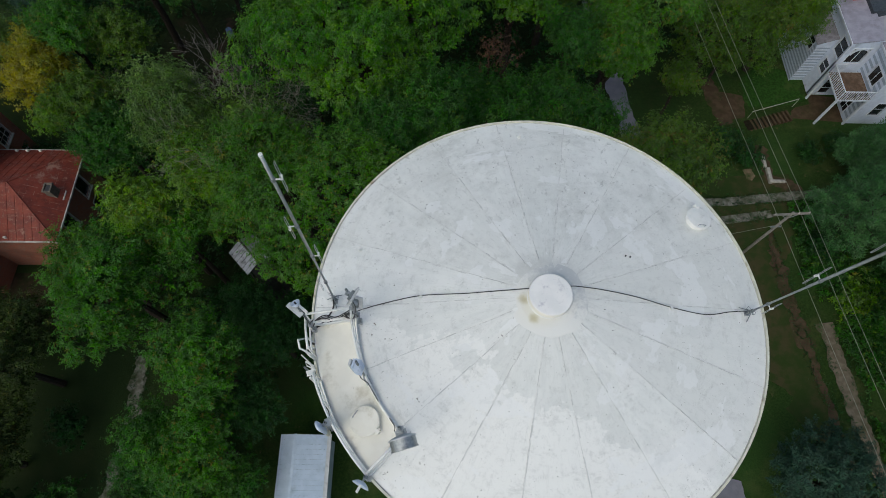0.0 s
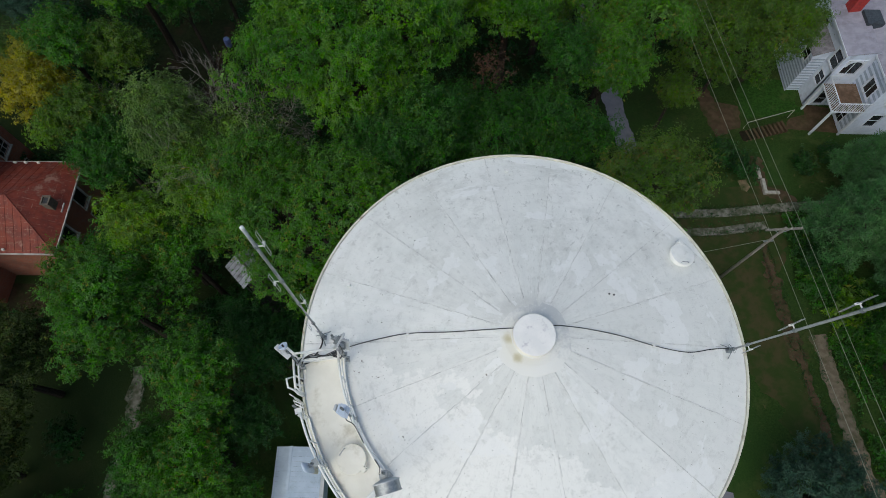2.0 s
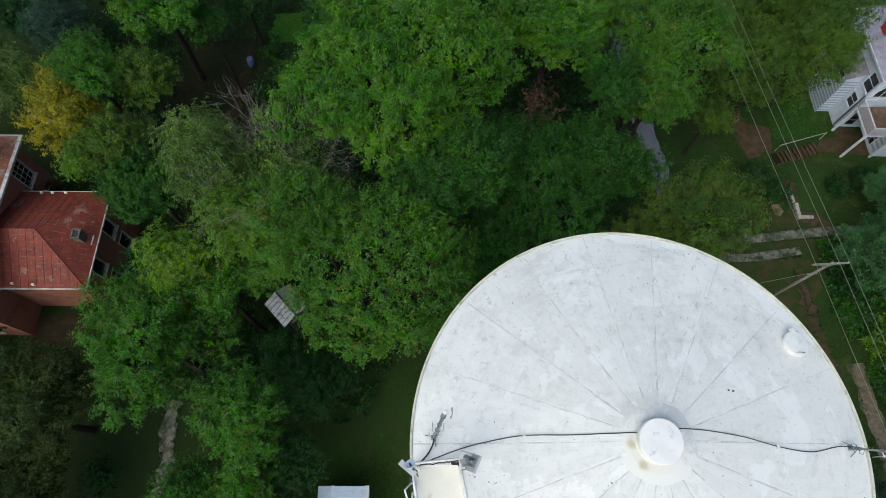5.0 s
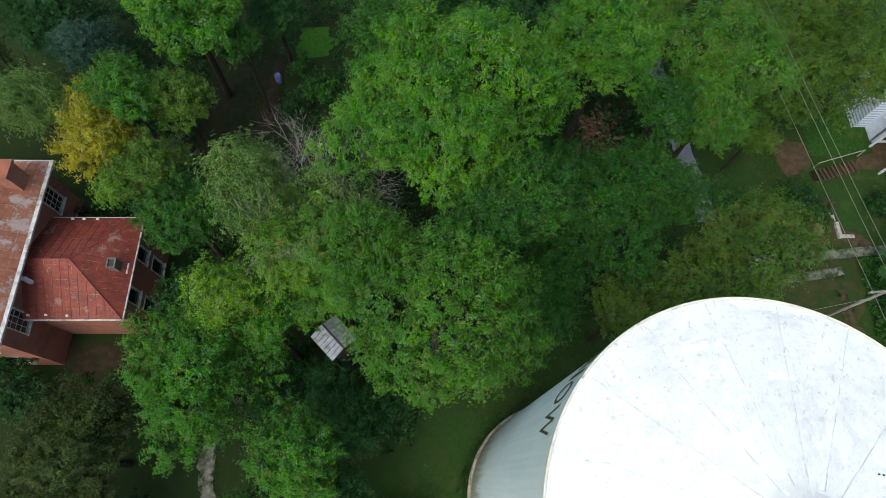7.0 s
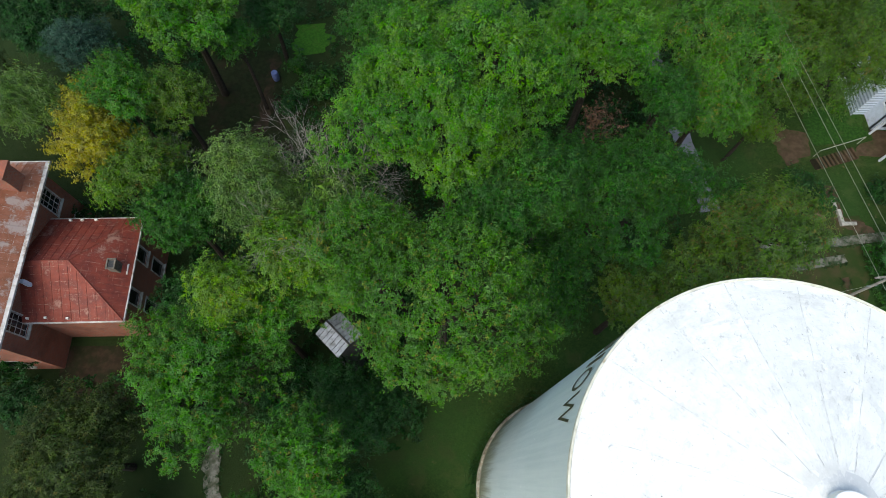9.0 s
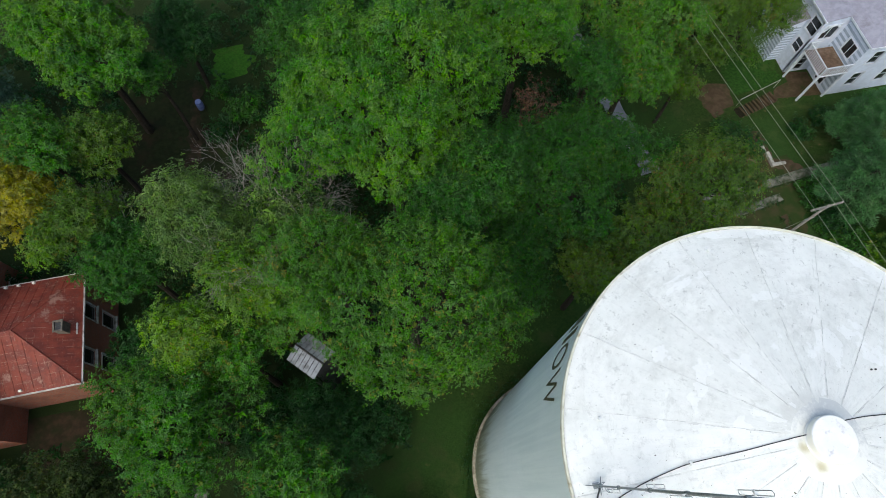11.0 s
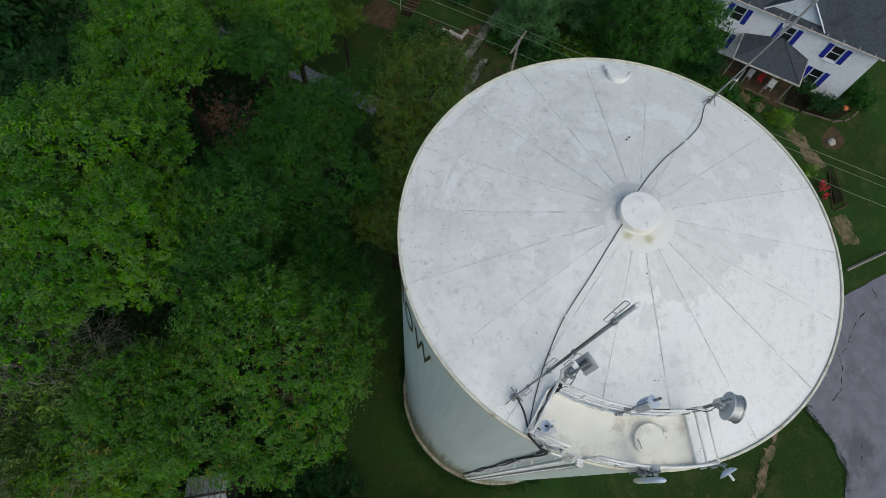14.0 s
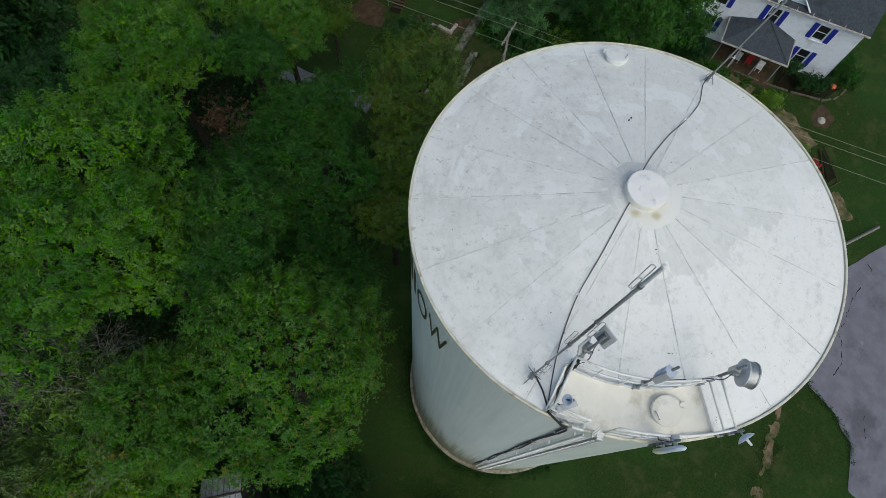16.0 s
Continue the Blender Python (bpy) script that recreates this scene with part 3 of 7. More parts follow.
land()
draped("road", "old grey asphalt turning area with cracks", [(6.7, -24.3), (4.0, -40.2), (40.27, -40.2), (40.27, -24.7), (27.27, -21.7), (21.77, -18.6), (17.77, -14.7), (15.77, -7.2), (15.27, -3.4), (17.87, -3.6), (18.67, -9.2), (13.47, -18.4), (12.0, -19.6), (11.6, -21.0), (11.1, -22.0), (10.3, -22.85), (9.86, -23.55), (8.5, -23.9)], M["asphalt"], 0.05, 0.15, "road", 0.1)
draped("verge", "thin brownish grass of the verge", [(15.5, 19.6), (22.5, 20.2), (27.0, 20.4), (26.2, 15.5), (24.4, 12), (24.6, 8), (25.2, 3.6), (25.6, -1.5), (23.6, -1.0), (21, 4), (17.5, 9), (15.5, 13)], M["thin_grass"], 0.016, 0.2, "ground", 0.9)
draped("track", "narrow brown dirt track beside the grass verge", ribbon([(23.9, 15), (24.1, 11.3), (24.3, 8.7), (24.7, 6.5), (24.9, 4.2), (25.1, 2.6), (25.4, 0.4), (25.6, -2), (26.5, -7), (28, -12)], 0.5), M["dirt"], 0.03, 0.12, "track", 0.3)
draped("track", "wide gravel track beside low shrubs", ribbon([(26.4, 7.4), (26.6, 5.6), (26.9, 1.7), (27.3, -2.0), (28.2, -7), (29.5, -12)], 1.25), M["tan_gravel"], 0.035, 0.15, "track", 0.3)
draped("track", "pale gravel wheel track across the verge", ribbon([(17, 17.6), (20, 17.6), (23, 17.9), (27.5, 18.4), (31, 18.6)], 0.8), M["pale_gravel"], 0.03, 0.1, "track", 0.5)
draped("track", "pale gravel wheel track across the verge", ribbon([(17.5, 15.9), (20, 15.9), (22.5, 16.3), (24.5, 16.6)], 0.7), M["pale_gravel"], 0.03, 0.1, "track", 0.5)
draped("path", "narrow grey asphalt drive under the trees", ribbon([(11.5, 44), (12.3, 36), (12.9, 31), (13.6, 26.5), (14.4, 21)], 1.7), M["asphalt"], 0.03, 0.15, "path")
draped("path", "worn dirt path through the undergrowth", ribbon([(-24.2, 4.5), (-23.8, 0), (-24.5, -4), (-25.5, -9)], 0.85), M["pale_gravel"], 0.03, 0.15, "path", 0.5)
draped("path", "brown dirt strip beside the steps", ribbon([(21.4, 30.6), (21.9, 28), (22.6, 25.4)], 1.3), M["dirt"], 0.03, 0.15, "path", 0.4)
draped("dirt_patch", "bare brown soil by the steps", [(22.4, 29), (24.6, 28.6), (24.4, 26.2), (22.8, 25.9)], M["dirt"], 0.025, 0.15)
rng = random.Random(3)
for k in range(34):
    t = rng.uniform(0, 1)
    px, py = 9.4 - 7.4 * t, -18.2 - 0.75 * t + rng.gauss(0, 0.17)
    ln, wd = rng.uniform(0.16, 0.55), rng.uniform(0.1, 0.3)
    blob = [(px + ln * rng.uniform(0.6, 1.3) * math.cos(c * 0.524), py + wd * rng.uniform(0.5, 1.4) * math.sin(c * 0.524)) for c in range(12)]
    draped("dirt_patch", "worn pale bare soil in the grass", blob, M["tan"], 0.02 + 0.0009 * k, 0.035, rough_edge=0.1)
draped("dirt_patch", "worn bare soil in the grass", ribbon([(35.17, -7.8), (33.87, -9.8), (33.07, -11.8), (32.27, -13.2)], 1.3), M["tan"], 0.025, 0.15, rough_edge=0.5)
draped("dirt_patch", "worn bare soil in the grass", ribbon([(29.0, -16.2), (27.84, -17.17), (27.0, -17.95)], 1.5), M["tan"], 0.025, 0.15, rough_edge=0.6)
draped("dirt_patch", "worn bare soil in the grass", ribbon([(35.3, -4.2), (35.2, -5.3), (35.0, -6.6)], 0.9), M["tan"], 0.025, 0.1, rough_edge=0.5)
draped("dirt_patch", "dry soil strip along the track", ribbon([(23.9, 13.5), (24.2, 9), (24.8, 5.5)], 1.0), M["dirt"], 0.025, 0.15, rough_edge=0.6)
draped("yard", "dark trodden yard beside the brick house", [(-36, 10.8), (-29, 10.8), (-27, 8.8), (-29, 6.2), (-35, 6)], M["shaded_dirt"], 0.02, 0.15)
# the clearing's gloom comes from this dark sheet, not only from the crowns
draped("clearing", "clearing between the trees with their shade in its dark colour", [(-28, 38), (-22.4, 38), (-21.4, 30), (-20, 26), (-22, 21), (-27, 24), (-30, 28)], M["shade_ground"], 0.02, 0.15)
draped("lawn", "small patch of bright mown grass beyond the clearing", [(-21.6, 38.4), (-20.2, 37.4), (-18.4, 37.8), (-17.6, 39.6), (-18.6, 41.2), (-20.8, 41.0)], M["lawn"], 0.03, 0.12, rough_edge=0.9)
draped("lawn", "mown grass in a shade-darkened green between the steps and the white house", [(24.8, 27.2), (28.6, 27.6), (30.2, 28.2), (30.2, 30.4), (29.0, 31.6), (26.6, 32.0), (24.6, 30.4)], M["shade_lawn"], 0.022, 0.15, rough_edge=0.5)
draped("path", "worn red-brown dirt path across the clearing", ribbon([(-22.6, 37), (-23.0, 34), (-23.2, 31), (-24.2, 27.6), (-26, 26)], 0.9), M["shaded_dirt"], 0.03, 0.15, "path", 0.5)

# ---- the water tank ----
TR, TH, TC = 6.1, 25.97, 1.18


def roof_z(r):
    return TH + TC * (1 - r / TR)


def on_roof(r, deg, lift=0.0):
    return Vector((r * math.cos(radians(deg)), r * math.sin(radians(deg)), roof_z(r) + lift))


tank = thing("water_tank", "tall white and grey-green steel water standpipe with a conical roof", "water tank", (0, 0, -0.5))
part("shell", Geo().lathe([(6.05, -0.02), (6.05, 25.93)], 144), M["shell"], tank, "grey-green painted steel shell stained by algae", smooth=True)
part("foundation", Geo().lathe([(5.9, -0.9), (6.24, -0.9), (6.24, -0.03), (6.21, 0.0), (5.9, 0.0)], 96), M["concrete"], tank, "stained concrete ring foundation")
part("base_plate", Geo().lathe([(6.04, 0.0), (6.19, 0.0), (6.19, 0.045), (6.04, 0.045)], 96), M["concrete"], tank, "dirty cream base flange")
for k in range(24):
    part("anchor_chair", Geo().box(6.05, 6.16, -0.06, 0.06, 0.04, 0.22, pose(0, 0, 0, 0, 0, 15 * k + 4)), M["concrete"], tank)
for k in range(1, 11):
    part("course_seam", Geo().lathe([(6.045, 2.4 * k - 0.02), (6.0535, 2.4 * k - 0.008), (6.0535, 2.4 * k + 0.008), (6.045, 2.4 * k + 0.02)], 144), M["shell"], tank, smooth=True)
part("roof_deck", Geo().lathe([(0.8, roof_z(0.8) - 0.03), (0.8, roof_z(0.8) - 0.004), (6.06, roof_z(6.06) - 0.004), (6.06, 25.9)], 96), M["seam"], tank)
part("rim", Geo().lathe([(6.052, 25.94), (6.052, 26.03), (6.1, 26.03), (6.11, 26.02), (6.11, 25.86), (6.05, 25.86)], 144), M["rim"], tank, "cream painted rim angle", smooth=False)
# the plates run to the vent, which stands a little off the shell's axis
APEX = Vector((0.1, -0.05))
NA, NR = 6, 5


def from_apex(r, deg, lift=0.0):
    """A point of the roof by distance and bearing from the vent, r as a share from the vent to the rim."""
    d = Vector((math.cos(radians(deg)), math.sin(radians(deg))))
    out = -APEX.dot(d) + math.sqrt(APEX.dot(d) ** 2 + 6.03 ** 2 - APEX.length_squared)
    p = APEX + d * (r * out / 6.03)
    return Vector((p.x, p.y, roof_z(p.length) + lift))


for q in range(18):
    g = Geo()
    for lift in (0.0, -0.012):
        for j in range(NR + 1):
            r = 0.85 + (6.03 - 0.85) * j / NR
            gap = math.degrees(0.003 / r)
            for i in range(NA + 1):
                g.v.append(tuple(from_apex(r, 20 * q + gap + (20 - 2 * gap) * i / NA, lift + 0.004 * (q % 2) + 0.005 * noise.noise((r * 0.9, i * 0.5, q)))))
    K = (NA + 1) * (NR + 1)
    for j in range(NR):
        for i in range(NA):
            a = j * (NA + 1) + i
            g.f.append((a, a + NA + 1, a + NA + 2, a + 1))
    ring = [i for i in range(NA + 1)] + [j * (NA + 1) + NA for j in range(1, NR + 1)] + [NR * (NA + 1) + i for i in range(NA - 1, -1, -1)] + [j * (NA + 1) for j in range(NR - 1, 0, -1)]
    g.f += [(a, b, b + K, a + K) for a, b in zip(ring, ring[1:] + ring[:1])]
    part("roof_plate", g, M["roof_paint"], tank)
rng = np.random.default_rng(12)
for k in range(18):
    r = 1.02
    while r < 5.8:
        a, b, w = r, min(6.0, r + rng.uniform(0.3, 1.3)), rng.uniform(0.012, 0.03)
        lap = Geo().add([tuple(from_apex(q, 20 * k + math.degrees(o / q), h + 0.004 * (k % 2))) for q in (a, b) for o, h in ((0.008, 0.003), (0.01, 0.008), (w, 0.0075), (w + 0.006, 0.003))], [(0, 4, 5, 1), (1, 5, 6, 2), (2, 6, 7, 3), (0, 1, 2, 3), (4, 7, 6, 5)])
        part("seam_lap", lap, M["rim_white"], tank)
        r = b + rng.uniform(0.05, 0.5)
for k in range(18):
    r = 1.0 + rng.uniform(0, 0.3)
    while r < 5.9:
        a, b, w = r, min(6.0, r + rng.uniform(0.06, 0.5)), rng.uniform(0.003, 0.008)
        part("seam_crack", Geo().slab([from_apex(q, 20 * k + math.degrees(o / q), 0.0125) for q, o in ((a, -w), (b, -w), (b, w * 0.5), (a, w * 0.5))], 0.006), M["seam_dark"], tank)
        r = b + rng.uniform(0.1, 1.5)
n = Nodes("centre_plate_paint")
x_, y_, _ = n.xyz()


def stain(sx, sy, r0, r1):
    """A round stain about a point, ragged by noise."""
    dx, dy = n.math("SUBTRACT", x_, sx), n.math("SUBTRACT", y_, sy)
    d = n.math("SQRT", n.math("ADD", n.math("MULTIPLY", dx, dx), n.math("MULTIPLY", dy, dy)))
    return n.step(n.math("ADD", d, n.math("MULTIPLY", n.noise(7.0, 4.0, 0.6), 0.12)), r1, r0)


c_ = n.mix(n.step(n.math("ADD", n.math("MULTIPLY", n.math("ADD", y_, n.math("MULTIPLY", x_, 0.6)), 0.3), n.noise(6.0, 6.0, 0.72)), 0.42, 0.82), (0.76, 0.765, 0.745), (0.55, 0.565, 0.57))
c_ = n.mix(n.math("MULTIPLY", stain(-0.2, -0.3, 0.3, 0.8), 0.3), c_, (0.68, 0.64, 0.5))
for sx, sy in ((-0.56, -0.1), (-0.32, -0.6)):
    c_ = n.mix(n.math("MULTIPLY", stain(sx, sy, 0.08, 0.25), 0.62), c_, (0.42, 0.37, 0.17))
CM = pose(0.09, -0.06, 0)
g = Geo().lathe([(0.0, roof_z(0.75) + 0.016), (0.75, roof_z(0.75) + 0.014), (1.0, roof_z(1.0) + 0.009), (1.0, roof_z(1.0) - 0.02)], 64, m=CM)
for k, v in enumerate(g.v):
    d = math.hypot(v[0] - 0.09, v[1] + 0.06)
    if d > 0.9:
        f = 0.08 * noise.noise((v[0] * 2.2, v[1] * 2.2, 1.0)) + 0.02 * noise.noise((v[0] * 7, v[1] * 7, 2.0))
        g.v[k] = (v[0] * (1 + f), v[1] * (1 + f), v[2] - f * 0.19)
part("centre_plate", g, n.done(c_, 0.7), tank, "pale grey centre plate with two rust-yellow marks")
vz = roof_z(0.6)
vent = part("vent", Geo().lathe([(0.46, vz - 0.05), (0.46, vz + 0.07), (0.55, vz + 0.07), (0.555, vz + 0.25), (0.545, vz + 0.265)], 48, m=CM), M["cream"], tank, "round cream-sided roof vent")
part("vent_cap", Geo().lathe([(0.55, vz + 0.258), (0.545, vz + 0.28), (0.53, vz + 0.288), (0.0, vz + 0.292)], 48, m=CM), M["vent_cap"], vent, "scuffed white vent cap")
part("vent_skirt", Geo().lathe([(0.56, vz - 0.005), (0.47, vz + 0.05)], 48, m=CM), M["white"], vent, "white vent collar")


def hatch(x, y, r, hgt, hinge):
    z = roof_z(math.hypot(x, y))
    slope = pose(x, y, z, 0, 0, math.degrees(math.atan2(y, x))) @ pose(0, 0, 0, 0, math.degrees(math.atan2(TC, TR)), 0)
    h = part("hatch", Geo().lathe([(r - 0.05, -0.08), (r - 0.05, hgt - 0.09), (r, hgt - 0.09), (r, hgt - 0.012), (r - 0.02, hgt), (0.0, hgt + 0.025)], 40, m=slope), M["cream" if x < 0 else "white"], tank, "round white manhole with a lid", smooth=False)
    hm = slope @ pose(0, 0, 0, 0, 0, hinge)
    part("hinge", Geo().box(r - 0.04, r + 0.09, -0.05, 0.05, hgt - 0.12, hgt + 0.03, hm).box(r + 0.02, r + 0.06, -0.09, 0.09, hgt - 0.05, hgt + 0.01, hm), M["cream" if x < 0 else "white"], h)
    part("lid_handle", Geo().tube([hm @ Vector(p) for p in ((-r + 0.08, -0.1, hgt), (-r + 0.08, -0.1, hgt + 0.07), (-r + 0.08, 0.1, hgt + 0.07), (-r + 0.08, 0.1, hgt))], 0.012, 6), M["galv"], h)


hatch(-4.45, -3.0, 0.37, 0.2, 110)
hatch(4.65, 2.6, 0.36, 0.2, 60)
part("walkway", Geo().lathe([(4.86, roof_z(4.86) + 0.004), (4.86, roof_z(4.86) + 0.014), (5.99, roof_z(5.99) + 0.014), (5.99, roof_z(5.99) + 0.004)], 24, -174.5, -135.2), M["cream"], tank, "cream painted walkway inside the railing")


def curved_letter(ch, a0, a1, z0, z1):
    """One painted letter wrapped on the shell between two angles."""
    cu = bpy.data.curves.new("letter", "FONT")
    cu.body = ch
    tmp = bpy.data.objects.new("letter", cu)
    scene.collection.objects.link(tmp)
    me = bpy.data.meshes.new_from_object(tmp.evaluated_get(bpy.context.evaluated_depsgraph_get()))
    bpy.data.objects.remove(tmp)
    bm = bmesh.new()
    bm.from_mesh(me)
    bmesh.ops.triangulate(bm, faces=bm.faces)
    bmesh.ops.subdivide_edges(bm, edges=bm.edges, cuts=2)
    xs, ys = [v.co.x for v in bm.verts], [v.co.y for v in bm.verts]
    for v in bm.verts:
        u, w = (v.co.x - min(xs)) / (max(xs) - min(xs)), (v.co.y - min(ys)) / (max(ys) - min(ys))
        v.co = Vector((u, w, 0))
    for v in bm.verts:
        a = radians(a0 + (a1 - a0) * v.co.x)
        v.co = Vector((6.066 * math.cos(a), 6.066 * math.sin(a), z0 + (z1 - z0) * v.co.y))
    bm.to_mesh(me)
    bm.free()
    me.materials.clear()
    me.materials.append(M["letter"])
    part("letter", me, None, tank, "dark olive painted capital letter")


curved_letter("W", 147.4, 157.0, 23.0, 24.75)
curved_letter("O", 138.6, 146.3, 23.0, 24.75)
for a in (130.0, 134.5, 122.0, 126.0, 113.0, 117.0):
    part("letter_bar", Geo().lathe([(6.05, 23.05), (6.067, 23.05), (6.067, 24.75), (6.05, 24.75)], 4, a, a + 2.0), M["letter"], tank, "dark olive painted letter stroke")

# ---- railing round the walkway ----
rail = thing("railing", "white pipe guard railing round the roof hatch", "railing", on_roof(5.4, -154))
RI, RO, A0, A1 = 4.88, 6.03, -174.5, -135.3


def arc(r, a0, a1, h, n=14):
    return [on_roof(r, a0 + (a1 - a0) * i / n, h) for i in range(n + 1)]


def side(deg, h):
    return [on_roof(RI, deg, h), on_roof(RO, deg, h)]


for h, rad, nm in ((1.14, 0.031, "top_rail"), (0.6, 0.025, "mid_rail")):
    for pts in (arc(RI, A0, A1, h), side(A0, h), side(A1, h), arc(RO, A0, -166.5, h, 5), arc(RO, -160.5, A1, h, 10)):
        part(nm, Geo().tube(pts, rad, 8), M["white"], rail, smooth=True)
for pts in (arc(RI, A0, A1, 0), side(A0, 0), side(A1, 0), arc(RO, -160.5, A1, 0, 10)):
    g = Geo()
    for k, p in enumerate(pts):
        d = (pts[min(k + 1, len(pts) - 1)] - pts[max(k - 1, 0)]).normalized()
        q = Vector((-d.y, d.x, 0)).normalized() * 0.014
        g.v += [tuple(p + q), tuple(p - q), tuple(p - q + Vector((0, 0, 0.15))), tuple(p + q + Vector((0, 0, 0.15)))]
        if k:
            o = 4 * k
            g.f += [(o - 4 + c, o + c, o + (c + 1) % 4, o - 4 + (c + 1) % 4) for c in range(4)]
    g.f += [(0, 1, 2, 3), tuple(len(g.v) - 1 - c for c in range(4))]
    part("toe_board", g, M["white"], rail)
for r, angs in ((RI, (A0, -166.5, -158.7, -150.9, -143.1, A1)), (RO, (A0, -166.5, -160.5, -154, -148, -141.5, A1))):
    for a in angs:
        part("post", Geo().tube([on_roof(r, a, -0.02), on_roof(r, a, 1.14)], 0.022, 8), M["white"], rail, smooth=True)
part("cable_tray", Geo().tube([on_roof(RI, A0 + 1, 0.62), on_roof(RO, A0 + 0.6, 0.62)], 0.035, 6), M["white"], rail)
# hoop over the cable duct and the ladder head beside it
part("grab_hoop", Geo().tube([on_roof(6.05, -166.4, -0.1), on_roof(6.08, -166.4, 0.55), on_roof(6.26, -167.3, 0.95), on_roof(6.28, -169.3, 0.95), on_roof(6.12, -170.4, 0.55), on_roof(6.05, -170.4, -0.1)], 0.027, 8), M["white"], rail)
part("grab_hoop", Geo().tube([on_roof(6.05, -165.9, 0.1), on_roof(6.1, -166.0, 0.5), on_roof(6.16, -166.8, 0.7), on_roof(6.12, -168.2, 0.62), on_roof(6.05, -168.6, 0.1)], 0.03, 8), M["white"], rail, smooth=True)
for d, top in ((-1.9, 0.95), (1.9, 0.6)):
    a = -163.5 + d
    part("grab_bar", Geo().tube([on_roof(6.2, a, -0.4), on_roof(6.2, a, 0.1), on_roof(6.24, a - 0.3, top)], 0.015, 6), M["white"], rail)
part("gate", Geo().tube([on_roof(6.03, -162.4, 0.5), on_roof(6.22, -163.9, 0.55), on_roof(6.22, -164.5, 0.7), on_roof(6.03, -163.2, 0.62)], 0.016, 6), M["white"], rail)
part("gate_plate", Geo().box(6.1, 6.28, -0.07, 0.07, 26.4, 26.43, pose(0, 0, 0, 0, 0, -162.3)), M["white"], rail)


# ---- ladder down the shell ----
ladder = thing("ladder", "long white steel ladder with a dark safety rail", "ladder", (6.2 * math.cos(radians(-163.5)), 6.2 * math.sin(radians(-163.5)), 1.6))
LM = pose(0, 0, 0, 0, 0, -163.5)
for s in (-0.22, 0.22):
    part("side_rail", Geo().box(6.2, 6.26, s - 0.012, s + 0.012, 1.6, 26.3, LM), M["white"], ladder)
for k in range(81):
    part("rung", Geo().box(6.22, 6.245, -0.21, 0.21, 1.75 + 0.3 * k, 1.775 + 0.3 * k, LM), M["white"], ladder)
part("safety_rail", Geo().box(6.25, 6.29, -0.02, 0.02, 1.5, 26.6, LM), M["dull_steel"], ladder, "dark fall-arrest rail")
for k in range(9):
    for s in (-0.22, 0.22):
        part("bracket", Geo().box(6.04, 6.21, s - 0.02, s + 0.02, 2.2 + 2.9 * k, 2.26 + 2.9 * k, LM), M["white"], ladder)
chute = thing("cable_duct", "flat pale cable duct fixed to the tank shell", "cable duct", (6.1 * math.cos(radians(-166.6)), 6.1 * math.sin(radians(-166.6)), 1.6))
part("duct", Geo().box(6.045, 6.1, -0.11, 0.11, 1.6, 25.8, pose(0, 0, 0, 0, 0, -166.6)), M["white"], chute)


# ---- cables on the roof and the shell ----
def cable(label, pts, r=0.012, mat=None, sag=0.0):
    P = [Vector(p) for p in pts]
    out = []
    for i in range(len(P) - 1):
        p0, p1, p2, p3 = P[max(i - 1, 0)], P[i], P[i + 1], P[min(i + 2, len(P) - 1)]
        for k in range(6):
            t = k / 6
            out.append(0.5 * ((2 * p1) + (p2 - p0) * t + (2 * p0 - 5 * p1 + 4 * p2 - p3) * t * t + (3 * p1 - p0 - 3 * p2 + p3) * t ** 3))
    out.append(P[-1])
    return tagged(part("cable", Geo().tube(out, r, 6), mat or M["black"], None, smooth=True), label, "cable")


def rp(x, y, lift=0.028):
    return Vector((x, y, roof_z(math.hypot(x, y)) + lift))


cable("black cable lying across the tank roof to the mast", [rp(5.6, -0.12, 0.2), rp(5.3, -0.1), rp(5.01, -0.14), rp(4.33, -0.25), rp(3.38, -0.13, 0.05), rp(2.47, 0.09), rp(1.55, 0.22), rp(0.95, 0.26), rp(0.7, 0.26), rp(0.48, 0.2)])
cable("black cable lying across the tank roof from the vent", [rp(-0.33, 0.16), rp(-0.6, 0.16), rp(-0.9, 0.15), rp(-1.3, 0.14), rp(-2.02, 0.12), rp(-3.13, 0.12, 0.05), rp(-3.87, 0.02), rp(-4.6, -0.14), rp(-5.2, -0.33), rp(-5.8, -0.56), rp(-5.96, -0.66, 0.1)])
cable("black feeder cable from the mast foot to the roof edge", [rp(-5.48, 0.05, 0.3), rp(-5.5, -0.08, 0.1), rp(-5.62, -0.3), rp(-5.85, -0.55), rp(-5.98, -0.64, 0.1)], 0.022)
for k, (o, h) in enumerate(((0.0, 0.66), (0.05, 0.64), (-0.04, 0.7))):
    cable("black cable tied along the railing", [on_roof(RI, A0 + 0.5 + o * 8, h + 0.35), on_roof(5.1, A0 + o * 8, h), on_roof(5.35, A0 + 0.6 + o * 8, h - 0.06), on_roof(5.6, A0 + o * 8, h + 0.04), on_roof(5.85, A0 + 0.4, h - 0.02), on_roof(6.02, A0 + 1.0, 0.25)], 0.014)
SH = lambda r, a, z: (r * math.cos(radians(a)), r * math.sin(radians(a)), z)
for da, r in ((0.0, 6.085), (0.55, 6.1)):
    pts = [SH(6.08 - 0.05, -174 + 8 * da, 26.1), SH(6.16, -170.5, 26.05), SH(6.13, -168.6 + da, 25.6)]
    pts += [SH(r + 0.012 * math.sin(k * 2.1 + da), -168.0 + da + 0.35 * math.sin(k * 1.3 + da * 4), 25.0 - 1.55 * k) for k in range(16)]
    cable("black feeder cable clipped to the tank shell", pts, 0.028)
